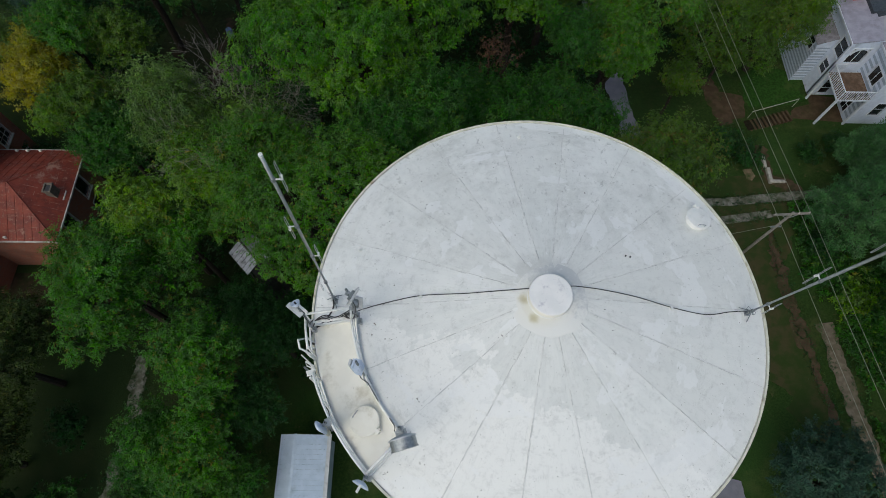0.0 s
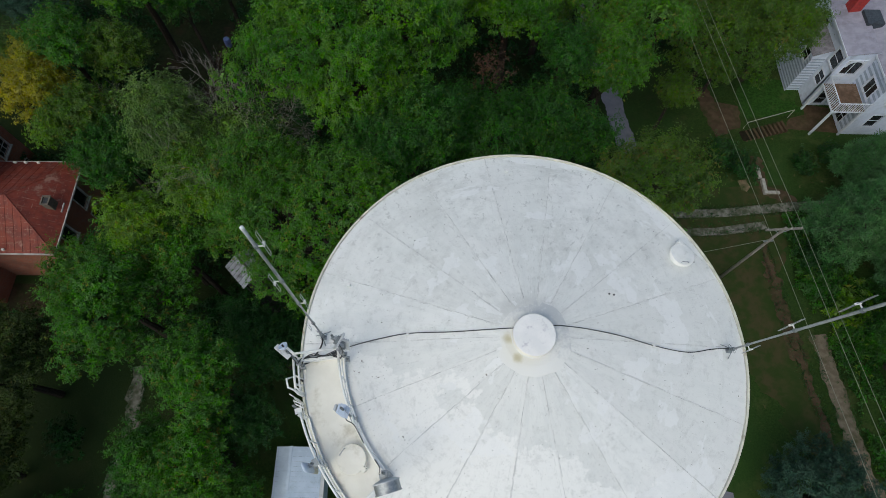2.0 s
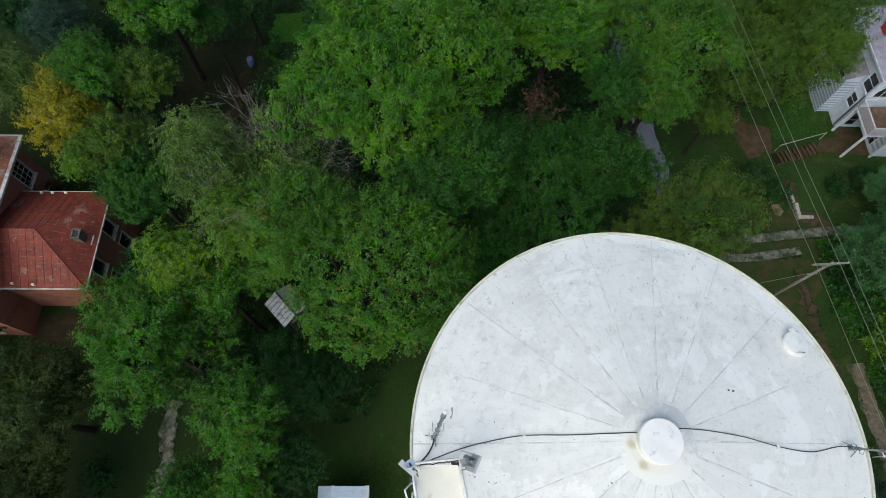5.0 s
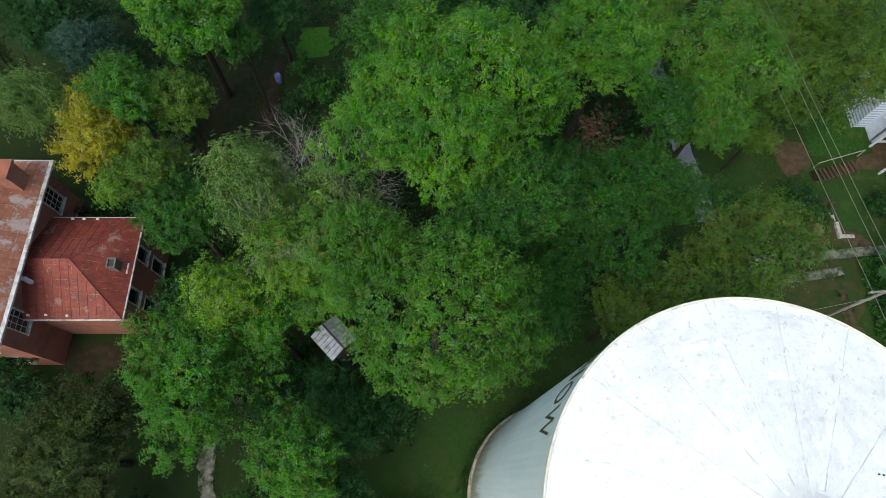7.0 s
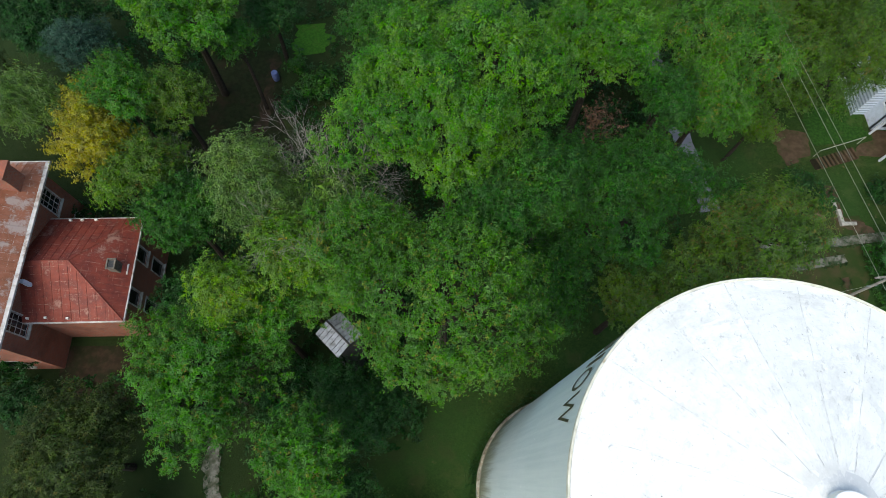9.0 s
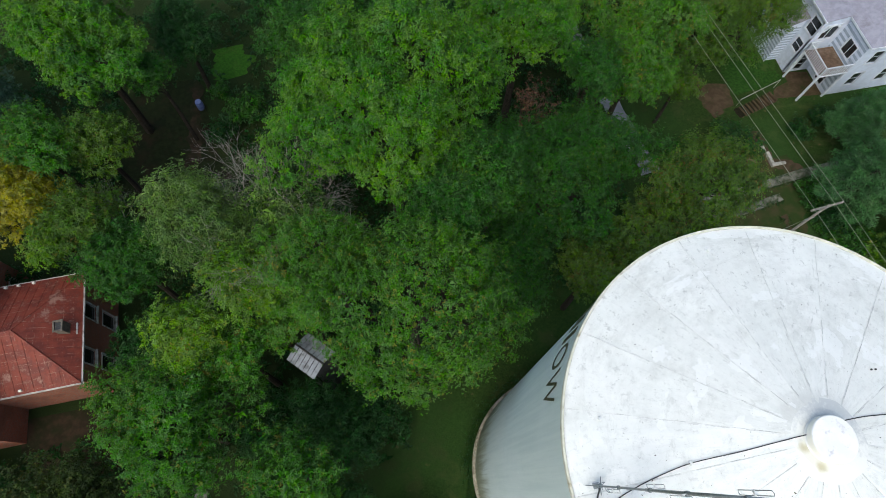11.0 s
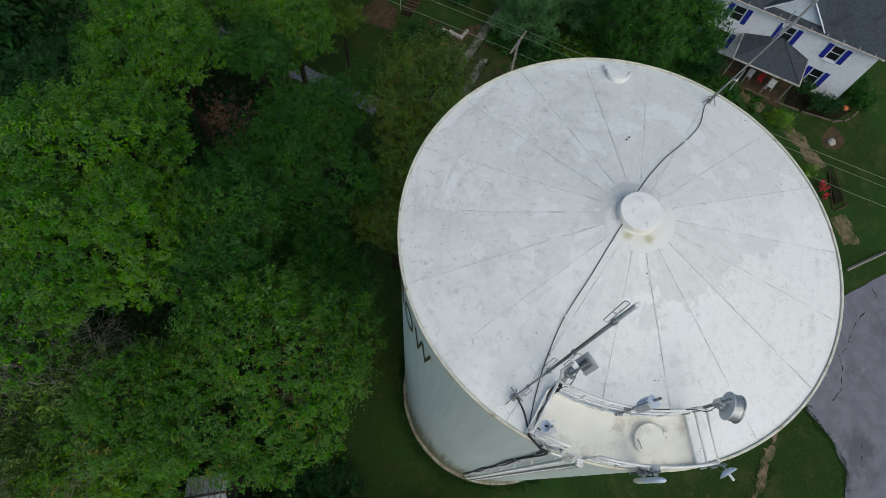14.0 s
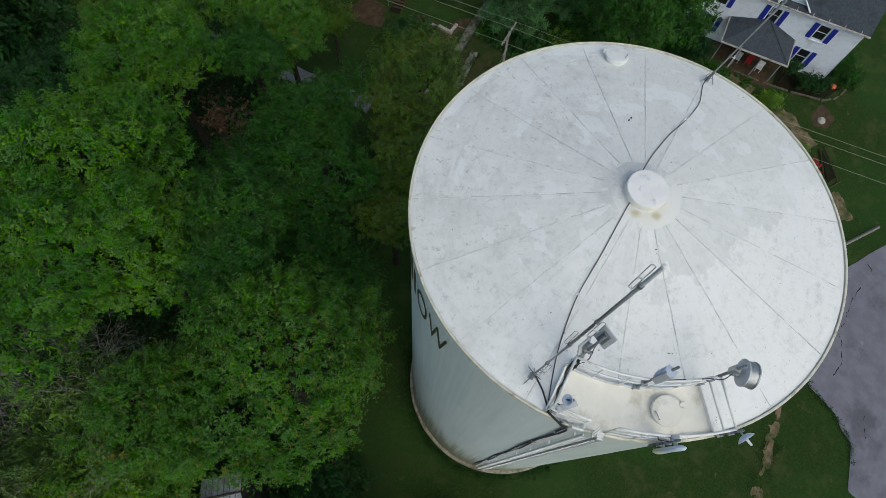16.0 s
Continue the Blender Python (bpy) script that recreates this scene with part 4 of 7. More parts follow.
for k in range(8):
    ob = part("cable_clip", Geo().box(6.05, 6.12, -0.09, 0.09, 2.6 + 3.1 * k, 2.66 + 3.1 * k, pose(0, 0, 0, 0, 0, -167.6)), M["galv"], None)
    tagged(ob, "small galvanised clip holding cables to the shell", "cable clip", "shell cable clips")
for x, y in ((-3.17, 0.12), (3.38, -0.13)):
    p = rp(x, y, 0.0)
    ob = part("cable_clip", Geo().box(p.x - 0.035, p.x + 0.035, p.y - 0.05, p.y + 0.05, p.z, p.z + 0.07), M["white"], None)
    tagged(ob, "small white cable bracket on the tank roof", "cable clip", "roof cable clips")


rng = np.random.default_rng(4)
rr, aa = 6.0 * np.sqrt(rng.uniform(0.03, 0.97, 80)), rng.uniform(0, 2 * math.pi, 80)
bits = np.array([on_roof(r, math.degrees(a), 0.014) for r, a in zip(rr, aa)])
debris = part("roof_debris", leaf_mesh("roof_debris", [rosettes(rng, bits, np.tile([[0.0, 0.0, 1.0]], (80, 1)), 1, 0.042, 0.5, 0.0, 0.1)], M["litter"]), None)
tagged(debris, "scattered dead leaves and droppings on the tank roof", "debris", kind="stuff")
rng = np.random.default_rng(8)
g = Geo()
for x, y, q in ((-4.27, -0.56, 0.04), (-4.45, -0.8, 0.024), (-4.33, -0.83, 0.03), (-3.98, -0.95, 0.026), (-3.8, -0.97, 0.03), (-4.6, -0.95, 0.018), (-4.4, -0.3, 0.02), (-4.1, -0.7, 0.014), (-3.65, -1.02, 0.014), (-3.1, -2.45, 0.035), (-3.06, -2.52, 0.025), (-1.02, -0.98, 0.035), (-1.1, -1.02, 0.02)):
    q *= 0.7
    for k in range(3):
        o = rng.uniform(-1, 1, 2) * q
        c = rp(x + o[0] - 0.1, y + o[1] - 0.03, 0.004)
        g.lathe([(q * 0.6, 0.0), (q * 0.5, q * 0.35), (0.0, q * 0.45)], 6, m=Matrix.Translation(c) @ pose(0, 0, 0, 0, 0, 50 * k) @ Matrix.Diagonal((1.3, 0.6, 1, 1)))
tagged(part("roof_droppings", g, M["droppings"], None), "small dark specks of bark and droppings on the roof", "debris", kind="stuff")
for x, y in ((2.31, 1.27), (2.44, 1.25)):
    ob = part("roof_stud", Geo().lathe([(0.0, 0.045), (0.022, 0.04), (0.026, 0.0)], 8, m=Matrix.Translation(rp(x, y, 0.0))), M["black"], None)
    tagged(ob, "small black stud on the tank roof", "stud", "roof studs")
for x, y in ((-0.28, 5.43), (-4.9, 1.6)):
    ob = part("roof_fitting", Geo().lathe([(0.0, 0.09), (0.05, 0.085), (0.06, 0.0)], 10, m=Matrix.Translation(rp(x, y, 0.0))), M["white"], None)
    tagged(ob, "small white capped fitting on the tank roof", "fitting", "roof fittings")


# ---- dipole masts ----
def dipole_mast(foot, head, loops, turn, label):
    """A slightly leaning pipe with folded dipoles; loops: height, side and length of each."""
    foot, head = Vector(foot), Vector(head)
    x, y, z0 = foot
    ob = thing("antenna_mast", label, "antenna", foot, group="antenna masts on the tank roof")
    at = lambda z: foot.lerp(head, (z - z0) / (head.z - z0))
    mid = at(z0 + 0.42 * (head.z - z0))
    part("pole", Geo().tube([foot, mid, mid + (head - foot) * 0.002, head], [0.024, 0.024, 0.031, 0.031], 12), M["galv"], ob, smooth=True)
    part("top_cap", Geo().lathe([(0.035, -0.04), (0.035, 0.008), (0.0, 0.02)], 12, m=Matrix.Translation(head)), M["white"], ob)
    part("base_plate", Geo().box(x - 0.07, x + 0.07, y - 0.07, y + 0.07, z0 - 0.03, z0 + 0.03), M["galv"], ob)
    for k in range(3):
        a = radians(turn + 40 + 120 * k)
        part("brace", Geo().tube([(x + 0.24 * math.cos(a), y + 0.24 * math.sin(a), roof_z(math.hypot(x + 0.24 * math.cos(a), y + 0.24 * math.sin(a)))), at(z0 + 0.36)], 0.012, 6), M["dull_steel"], ob)
    for k in range(3):
        c = at(z0 + 0.14 + 0.12 * k)
        part("clamp", Geo().lathe([(0.026, 0), (0.05, 0), (0.05, 0.03), (0.026, 0.03)], 12, m=Matrix.Translation(c)).box(-0.1, 0.1, -0.006, 0.006, 0, 0.012, Matrix.Translation(c) @ pose(0, 0, 0, 0, 0, turn + 50 * k)), M["dull_steel"], ob)
    for k in range(3):
        a, h = radians(turn + 20 + 130 * k), z0 + 0.2 + 0.22 * k
        u = Vector((math.cos(a), math.sin(a), 0))
        part("u_bolt", Geo().tube([at(h) + u * 0.02, at(h) + u * 0.12, at(h + 0.16) + u * 0.14, at(h + 0.2) + u * 0.02], 0.007, 5), M["dull_steel"], ob)
    for zc, s, ln in loops:
        c = at(zc)
        d = Vector((math.cos(radians(turn)), math.sin(radians(turn)), 0)) * s
        w = Vector((-d.y, d.x, 0))
        bm = Matrix.Translation(c) @ pose(0, 0, 0, 0, 0, turn + (180 if s < 0 else 0))
        dip = part("dipole", Geo().tube([c + d * 0.13 + w * o + Vector((0, 0, h)) for o, h in
                                         ((0, -ln / 2), (0.035, -ln / 2 - 0.025), (0.07, -ln / 2), (0.07, ln / 2), (0.035, ln / 2 + 0.025), (0, ln / 2), (0, -ln / 2))], 0.007, 6, caps=False), M["galv"], ob, "folded dipole loop")
        part("boom", Geo().box(0.02, 0.15, -0.01, 0.01, -0.01, 0.01, bm).box(0.11, 0.15, -0.01, 0.08, -0.025, 0.025, bm), M["white"], dip)
        part("mast_clamp", Geo().lathe([(0.03, -0.035), (0.045, -0.035), (0.045, 0.035), (0.03, 0.035)], 10, m=Matrix.Translation(c)), M["dull_steel"], dip)


dipole_mast((-5.48, 0.10, roof_z(5.48)), (-5.346, -0.09, 33.55), ((32.8, 1, 0.85), (31.0, -1, 0.85), (29.45, 1, 0.85), (27.7, -1, 0.8)), 5, "tall grey pipe mast with four folded dipoles beside the railing")
dipole_mast((5.57, -0.13, roof_z(5.57)), (4.83, -0.97, 33.5), ((27.35, -1, 0.8), (29.7, 1, 0.9), (32.0, 1, 0.9), (33.0, -1, 0.8)), 100, "tall grey pipe mast with four folded dipoles at the roof edge")


# ---- radio gear on the railing ----
def gear_pipe(name, label, category, r, deg, top, below=0.0, rad=0.03):
    foot = on_roof(r, deg, below)
    ob = thing(name, label, category, foot)
    part("pipe", Geo().tube([foot, (foot.x, foot.y, top)], rad, 10), M["dull_steel"], ob, "dark grey mounting pipe", smooth=True)
    part("pipe_end", Geo().lathe([(rad * 0.8, top - 0.004), (0.0, top + 0.004)], 10, m=pose(foot.x, foot.y, 0)), M["black"], ob)
    for h in (0.25, 0.75):
        zz = foot.z + h - below
        part("clamp", Geo().box(-0.06, 0.06, -0.07, 0.07, zz, zz + 0.05, pose(foot.x, foot.y, 0, 0, 0, deg)), M["galv"], ob)
    return ob, foot


# two flat panels at the inner corner
ob, f = gear_pipe("panel_antenna", "grey ribbed panel antenna on a pipe at the railing corner", "antenna", 4.76, -173.2, 28.97)
for m2, lb in ((Matrix.Translation((f.x, f.y, 28.7)) @ pose(0, 0, 0, 0, 20, -25), "upper grey ribbed panel"), (Matrix.Translation((f.x, f.y, 27.8)) @ pose(0, 0, 0, 0, 16, 72), "lower grey ribbed panel")):
    p = part("panel", Geo().box(0.11, 0.15, -0.19, 0.19, -0.24, 0.24, m2), M["grey_plastic"], ob, lb)
    rounded(p, 0.012)
    for k in range(7):
        part("rib", Geo().box(0.148, 0.168, -0.17 + 0.052 * k, -0.15 + 0.052 * k, -0.22, 0.22, m2), M["grey_plastic"], p)
    part("radio", Geo().box(0.05, 0.11, -0.09, 0.09, -0.15, 0.15, m2), M["dull_steel"], p, "dark radio unit")
    for h in (-0.12, 0.12):
        part("arm", Geo().box(-0.05, 0.09, -0.03, 0.03, h - 0.02, h + 0.02, m2), M["galv"], p)
for k, (dx, dy) in enumerate(((-0.12, 0.05), (0.04, -0.12), (-0.05, 0.13), (0.1, 0.06))):
    part("bracket", Geo().box(f.x - 0.02 + min(dx, 0), f.x + 0.02 + max(dx, 0), f.y - 0.02 + min(dy, 0), f.y + 0.02 + max(dy, 0), 27.5 + 0.13 * k, 27.53 + 0.13 * k), M["galv"], ob)
tagged(part("cable_coil", Geo().tube([(f.x - 0.15 + 0.17 * math.cos(k * 0.6), f.y + 0.04 * math.sin(k * 1.7), 27.0 + 0.2 * math.sin(k * 0.6)) for k in range(32)], 0.014, 5), M["black"], ob), "coiled black cable")

# small panel in the middle of the inner rail
ob, f = gear_pipe("panel_antenna", "small pale blue panel antenna on a pipe", "antenna", 4.9, -154.5, 28.82)
m = Matrix.Translation((f.x, f.y, 0)) @ pose(0, 0, 0, 0, 0, 75)
rounded(part("panel", Geo().box(-0.07, 0.07, 0.14, 0.2, 27.85, 28.6, m), M["grey_plastic"], ob), 0.015)
part("back_frame", Geo().box(-0.1, 0.1, 0.08, 0.13, 27.9, 28.55, m), M["pale_blue"], ob, "pale blue bracket plate")
for k in range(4):
    part("bracket", Geo().box(-0.12, 0.12, -0.05, 0.09, 27.95 + 0.18 * k, 27.98 + 0.18 * k, m), M["pale_blue"], ob)

# shrouded dish at the other inner corner
ob, f = gear_pipe("shrouded_dish", "grey shrouded microwave dish on a pipe at the railing corner", "dish antenna", 4.87, -135.9, 28.5, rad=0.035)
c = Vector((f.x, f.y, 28.04))
dm = Matrix.Translation(c) @ Vector((0.28, -0.94, -0.05)).normalized().to_track_quat("Z", "Y").to_matrix().to_4x4()
dish = part("back_disc", Geo().lathe([(0.0, 0.1), (0.1, 0.1), (0.22, 0.13), (0.295, 0.165), (0.305, 0.165), (0.305, 0.19), (0.285, 0.19)], 40, m=dm), M["grey_plastic"], ob, "pale grey dish back")
part("shroud", Geo().lathe([(0.285, 0.185), (0.285, 0.38), (0.3, 0.38), (0.3, 0.41), (0.265, 0.41), (0.265, 0.185)], 40, m=dm), M["galv"], dish, "bright metal shroud")
part("radome_cover", Geo().lathe([(0.265, 0.39), (0.14, 0.41), (0.0, 0.415)], 40, m=dm), M["grey_plastic"], dish)
for s in (-1, 1):
    part("strut", Geo().tube([c + Vector((0, 0, 0.18 * s)), dm @ Vector((0.1 * s, 0, 0.2))], 0.025, 6), M["galv"], ob)
part("mount", Geo().box(-0.07, 0.07, -0.07, 0.07, -0.16, 0.16, Matrix.Translation(c)).box(-0.12, 0.12, -0.05, 0.05, -0.06, 0.06, dm @ pose(0, 0, 0.06)), M["galv"], ob, "galvanised pipe mount")

# upright radome panel outside the rim
ob, f = gear_pipe("panel_antenna", "long rounded white panel antenna outside the tank rim", "antenna", 6.14, -148.9, 27.35, -0.35)
m = pose(0, 0, 0, 0, 0, -148.9)
p = part("radome", Geo().lathe([(0.0, 26.12), (0.1, 26.14), (0.15, 26.24), (0.15, 27.35), (0.1, 27.45), (0.0, 27.47)], 20, m=m @ Matrix.Translation((6.3, 0, 0)) @ Matrix.Diagonal((0.4, 0.85, 1, 1))), M["pale_blue"], ob, "pale rounded radome", smooth=True)
part("end_cap", Geo().lathe([(0.0, 25.98), (0.1, 26.0), (0.155, 26.12), (0.155, 26.6)], 20, m=m @ Matrix.Translation((6.3, 0, 0)) @ Matrix.Diagonal((0.42, 0.87, 1, 1))), M["rim"], p, "cream end cap", smooth=True)
for zz in (26.4, 27.1):
    part("bracket", Geo().box(6.1, 6.3, -0.04, 0.04, zz, zz + 0.05, m).box(6.02, 6.14, -0.09, 0.09, zz - 0.02, zz + 0.07, m), M["galv"], ob)

# small dish outside the rim
ob, f = gear_pipe("small_dish", "small pale blue dish antenna outside the tank rim", "dish antenna", 6.08, -134.9, 27.3, -0.2)
dm = Matrix.Translation((f.x, f.y, 27.15)) @ Vector((-0.45, -0.85, 0.15)).normalized().to_track_quat("Z", "Y").to_matrix().to_4x4()
d = part("reflector", Geo().lathe([(0.0, 0.1), (0.09, 0.11), (0.16, 0.15), (0.21, 0.2), (0.2, 0.205), (0.09, 0.135), (0.0, 0.12)], 28, m=dm), M["pale_blue"], ob, "pale blue reflector", smooth=True)
part("feed", Geo().tube([dm @ Vector((0, 0, 0.14)), dm @ Vector((0, 0, 0.36))], 0.03, 8), M["white"], d)
part("arm", Geo().tube([(f.x, f.y, 27.15), dm @ Vector((0, 0, 0.13))], 0.025, 6), M["galv"], ob)

# dish and panel at the outer corner by the ladder
ob, f = gear_pipe("small_dish", "small pale dish and slanting plate on a railing corner pipe", "dish antenna", 5.98, -173.0, 28.05, -0.1)
for dirv, zz, rr in (((-0.4, 0.55, 0.75), 27.98, 0.12),):
    dm = Matrix.Translation((f.x, f.y, zz)) @ Vector(dirv).normalized().to_track_quat("Z", "Y").to_matrix().to_4x4()
    d = part("reflector", Geo().lathe([(0.0, 0.1), (rr * 0.5, 0.12), (rr * 0.85, 0.17), (rr, 0.22), (rr * 0.97, 0.225), (rr * 0.5, 0.15), (0.0, 0.13)], 24, m=dm), M["pale_blue"], ob, "pale blue reflector", smooth=True)
    part("feed", Geo().tube([dm @ Vector((0, 0, 0.12)), dm @ Vector((0, 0, 0.24))], 0.02, 8), M["black"], d)
    part("arm", Geo().tube([(f.x, f.y, zz), dm @ Vector((0, 0, 0.11))], 0.025, 6), M["galv"], ob)
pm = Matrix.Translation((f.x - 0.06, f.y + 0.02, 27.8)) @ pose(0, 0, 0, 0, 0, -38)
rounded(part("plate", Geo().box(-0.3, 0.16, -0.11, 0.03, 0.05, 0.09, pm), M["grey_plastic"], ob, "long grey plate"), 0.012)
rounded(part("side_unit", Geo().box(-0.1, 0.2, 0.06, 0.12, -0.05, 0.14, pm), M["white"], ob), 0.012)
part("plate_arm", Geo().box(-0.03, 0.03, -0.04, 0.1, -0.03, 0.03, pm), M["dull_steel"], ob)


# jumper cables that hang from the gear to the rails
for pts in (((4.76, -173.2, 28.6), (4.7, -172.2, 27.9), (4.82, -171.4, 27.35), (4.9, -172.6, 27.0), (5.0, -174.0, 26.9)), ((4.9, -154.5, 28.3), (4.98, -153.2, 27.8), (4.9, -152.0, 27.5), (4.88, -149.5, 27.45), (4.88, -146.0, 27.55)), ((4.87, -135.9, 28.1), (4.98, -137.0, 27.7), (4.9, -138.4, 27.4), (4.88, -141.0, 27.42)), ((5.98, -173.0, 27.9), (5.9, -171.6, 27.4), (5.95, -172.4, 27.0), (5.9, -174.0, 26.8)), ((6.14, -148.9, 26.9), (6.08, -150.2, 26.6), (6.0, -151.6, 26.9), (6.03, -153.0, 27.0))):
    cable("thin black jumper cable hanging from a railing antenna", [(r * math.cos(radians(a)), r * math.sin(radians(a)), z) for r, a, z in pts], 0.011)


# ---- buildings ----
def wall_run(parent, m, length, z0, z1, openings, mat, thick=0.25, name="wall"):
    """A wall along +x of the pose m (its outside faces -y) with real openings (x0, x1, z0, z1)."""
    xs = sorted({0.0, length, *[o[0] for o in openings], *[o[1] for o in openings]})
    zs = sorted({z0, z1, *[min(max(q, z0), z1) for o in openings for q in o[2:4]]})
    nx, nz = len(xs), len(zs)

    def solid(i, k):
        if not (0 <= i < nx - 1 and 0 <= k < nz - 1):
            return False
        x, z = (xs[i] + xs[i + 1]) / 2, (zs[k] + zs[k + 1]) / 2
        return not any(o[0] < x < o[1] and o[2] < z < o[3] for o in openings)

    at = lambda i, k, back: (i * nz + k) * 2 + back
    faces = []
    for i in range(nx - 1):
        for k in range(nz - 1):
            if solid(i, k):
                faces += [(at(i, k, 0), at(i + 1, k, 0), at(i + 1, k + 1, 0), at(i, k + 1, 0)), (at(i, k, 1), at(i, k + 1, 1), at(i + 1, k + 1, 1), at(i + 1, k, 1))]
                for open_, a, b in ((not solid(i - 1, k), (i, k), (i, k + 1)), (not solid(i + 1, k), (i + 1, k + 1), (i + 1, k)), (not solid(i, k - 1), (i + 1, k), (i, k)), (not solid(i, k + 1), (i, k + 1), (i + 1, k + 1))):
                    if open_:
                        faces.append((at(*a, 0), at(*b, 0), at(*b, 1), at(*a, 1)))
    used = sorted({q for f in faces for q in f})
    index = {q: c for c, q in enumerate(used)}
    verts = [m @ Vector((xs[q // 2 // nz], thick * (q % 2), zs[q // 2 % nz])) for q in used]
    g = Geo().add(verts, [tuple(index[q] for q in f) for f in faces])
    return part(name, g, mat, parent)


def window(parent, m, x0, x1, z0, z1, frame_mat, grid=(2, 2), sill=True, glass=None, depth=0.08):
    w = part("window", Geo().box(x0 - 0.09, x1 + 0.09, -0.04, 0.03, z1, z1 + 0.1, m).box(x0 - 0.09, x0, -0.04, 0.03, z0, z1, m).box(x1, x1 + 0.09, -0.04, 0.03, z0, z1, m).box(x0 - 0.09, x1 + 0.09, -0.04, 0.03, z0 - 0.08, z0, m), frame_mat, parent, "painted wooden window surround")
    nx, nz = grid
    for i in range(nx):
        for j in range(nz):
            a, b = x0 + (x1 - x0) * i / nx, x0 + (x1 - x0) * (i + 1) / nx
            c, d = z0 + (z1 - z0) * j / nz, z0 + (z1 - z0) * (j + 1) / nz
            part("pane", Geo().box(a + 0.025, b - 0.025, depth, depth + 0.02, c + 0.025, d - 0.025, m), glass or M["dark_glass"], w)
    g = Geo()
    for i in range(nx + 1):
        a = x0 + (x1 - x0) * i / nx
        g.box(a - 0.025, a + 0.025, depth - 0.02, depth + 0.03, z0, z1, m)
    for j in range(nz + 1):
        c = z0 + (z1 - z0) * j / nz
        g.box(x0, x1, depth - 0.018, depth + 0.028, c - 0.025, c + 0.025, m)
    part("sash", g, frame_mat, w)
    if sill:
        part("sill", Geo().box(x0 - 0.14, x1 + 0.14, -0.14, 0.05, z0 - 0.16, z0 - 0.08, m), frame_mat, w)
    return w


def clapboards(parent, m, length, z0, z1, opens, mats, pitch=0.25):
    """Overlapping boards on a wall, cut back round its openings."""
    for k in range(int((z1 - z0) / pitch)):
        lo, hi = z0 + pitch * k, z0 + pitch * (k + 1) - 0.015
        cuts = sorted((o[0] - 0.1, o[1] + 0.1) for o in opens if o[2] - 0.1 < hi and o[3] + 0.1 > lo)
        x = 0.0
        for a, b in cuts + [(length, length)]:
            if a > x + 0.02:
                part("clapboard", Geo().box(x, a, -0.014, -0.001, lo, hi, m), mats[k % len(mats)], parent)
            x = max(x, b)


def four_walls(parent, x0, x1, y0, y1, z0, z1, mat, opens, t=0.25):
    """Walls of a rectangular block. opens: south, east, north, west lists of openings measured along each wall."""
    S, E, N, W = (list(o) for o in opens)
    runs = [(pose(x0, y0, 0), x1 - x0, S), (pose(x1, y0 + t, 0, 0, 0, 90), y1 - y0 - 2 * t, E), (pose(x1, y1, 0, 0, 0, 180), x1 - x0, N), (pose(x0, y1 - t, 0, 0, 0, -90), y1 - y0 - 2 * t, W)]
    for m, ln, o in runs:
        wall_run(parent, m, ln, z0, z1, o, mat, t)
    return [r[0] for r in runs]


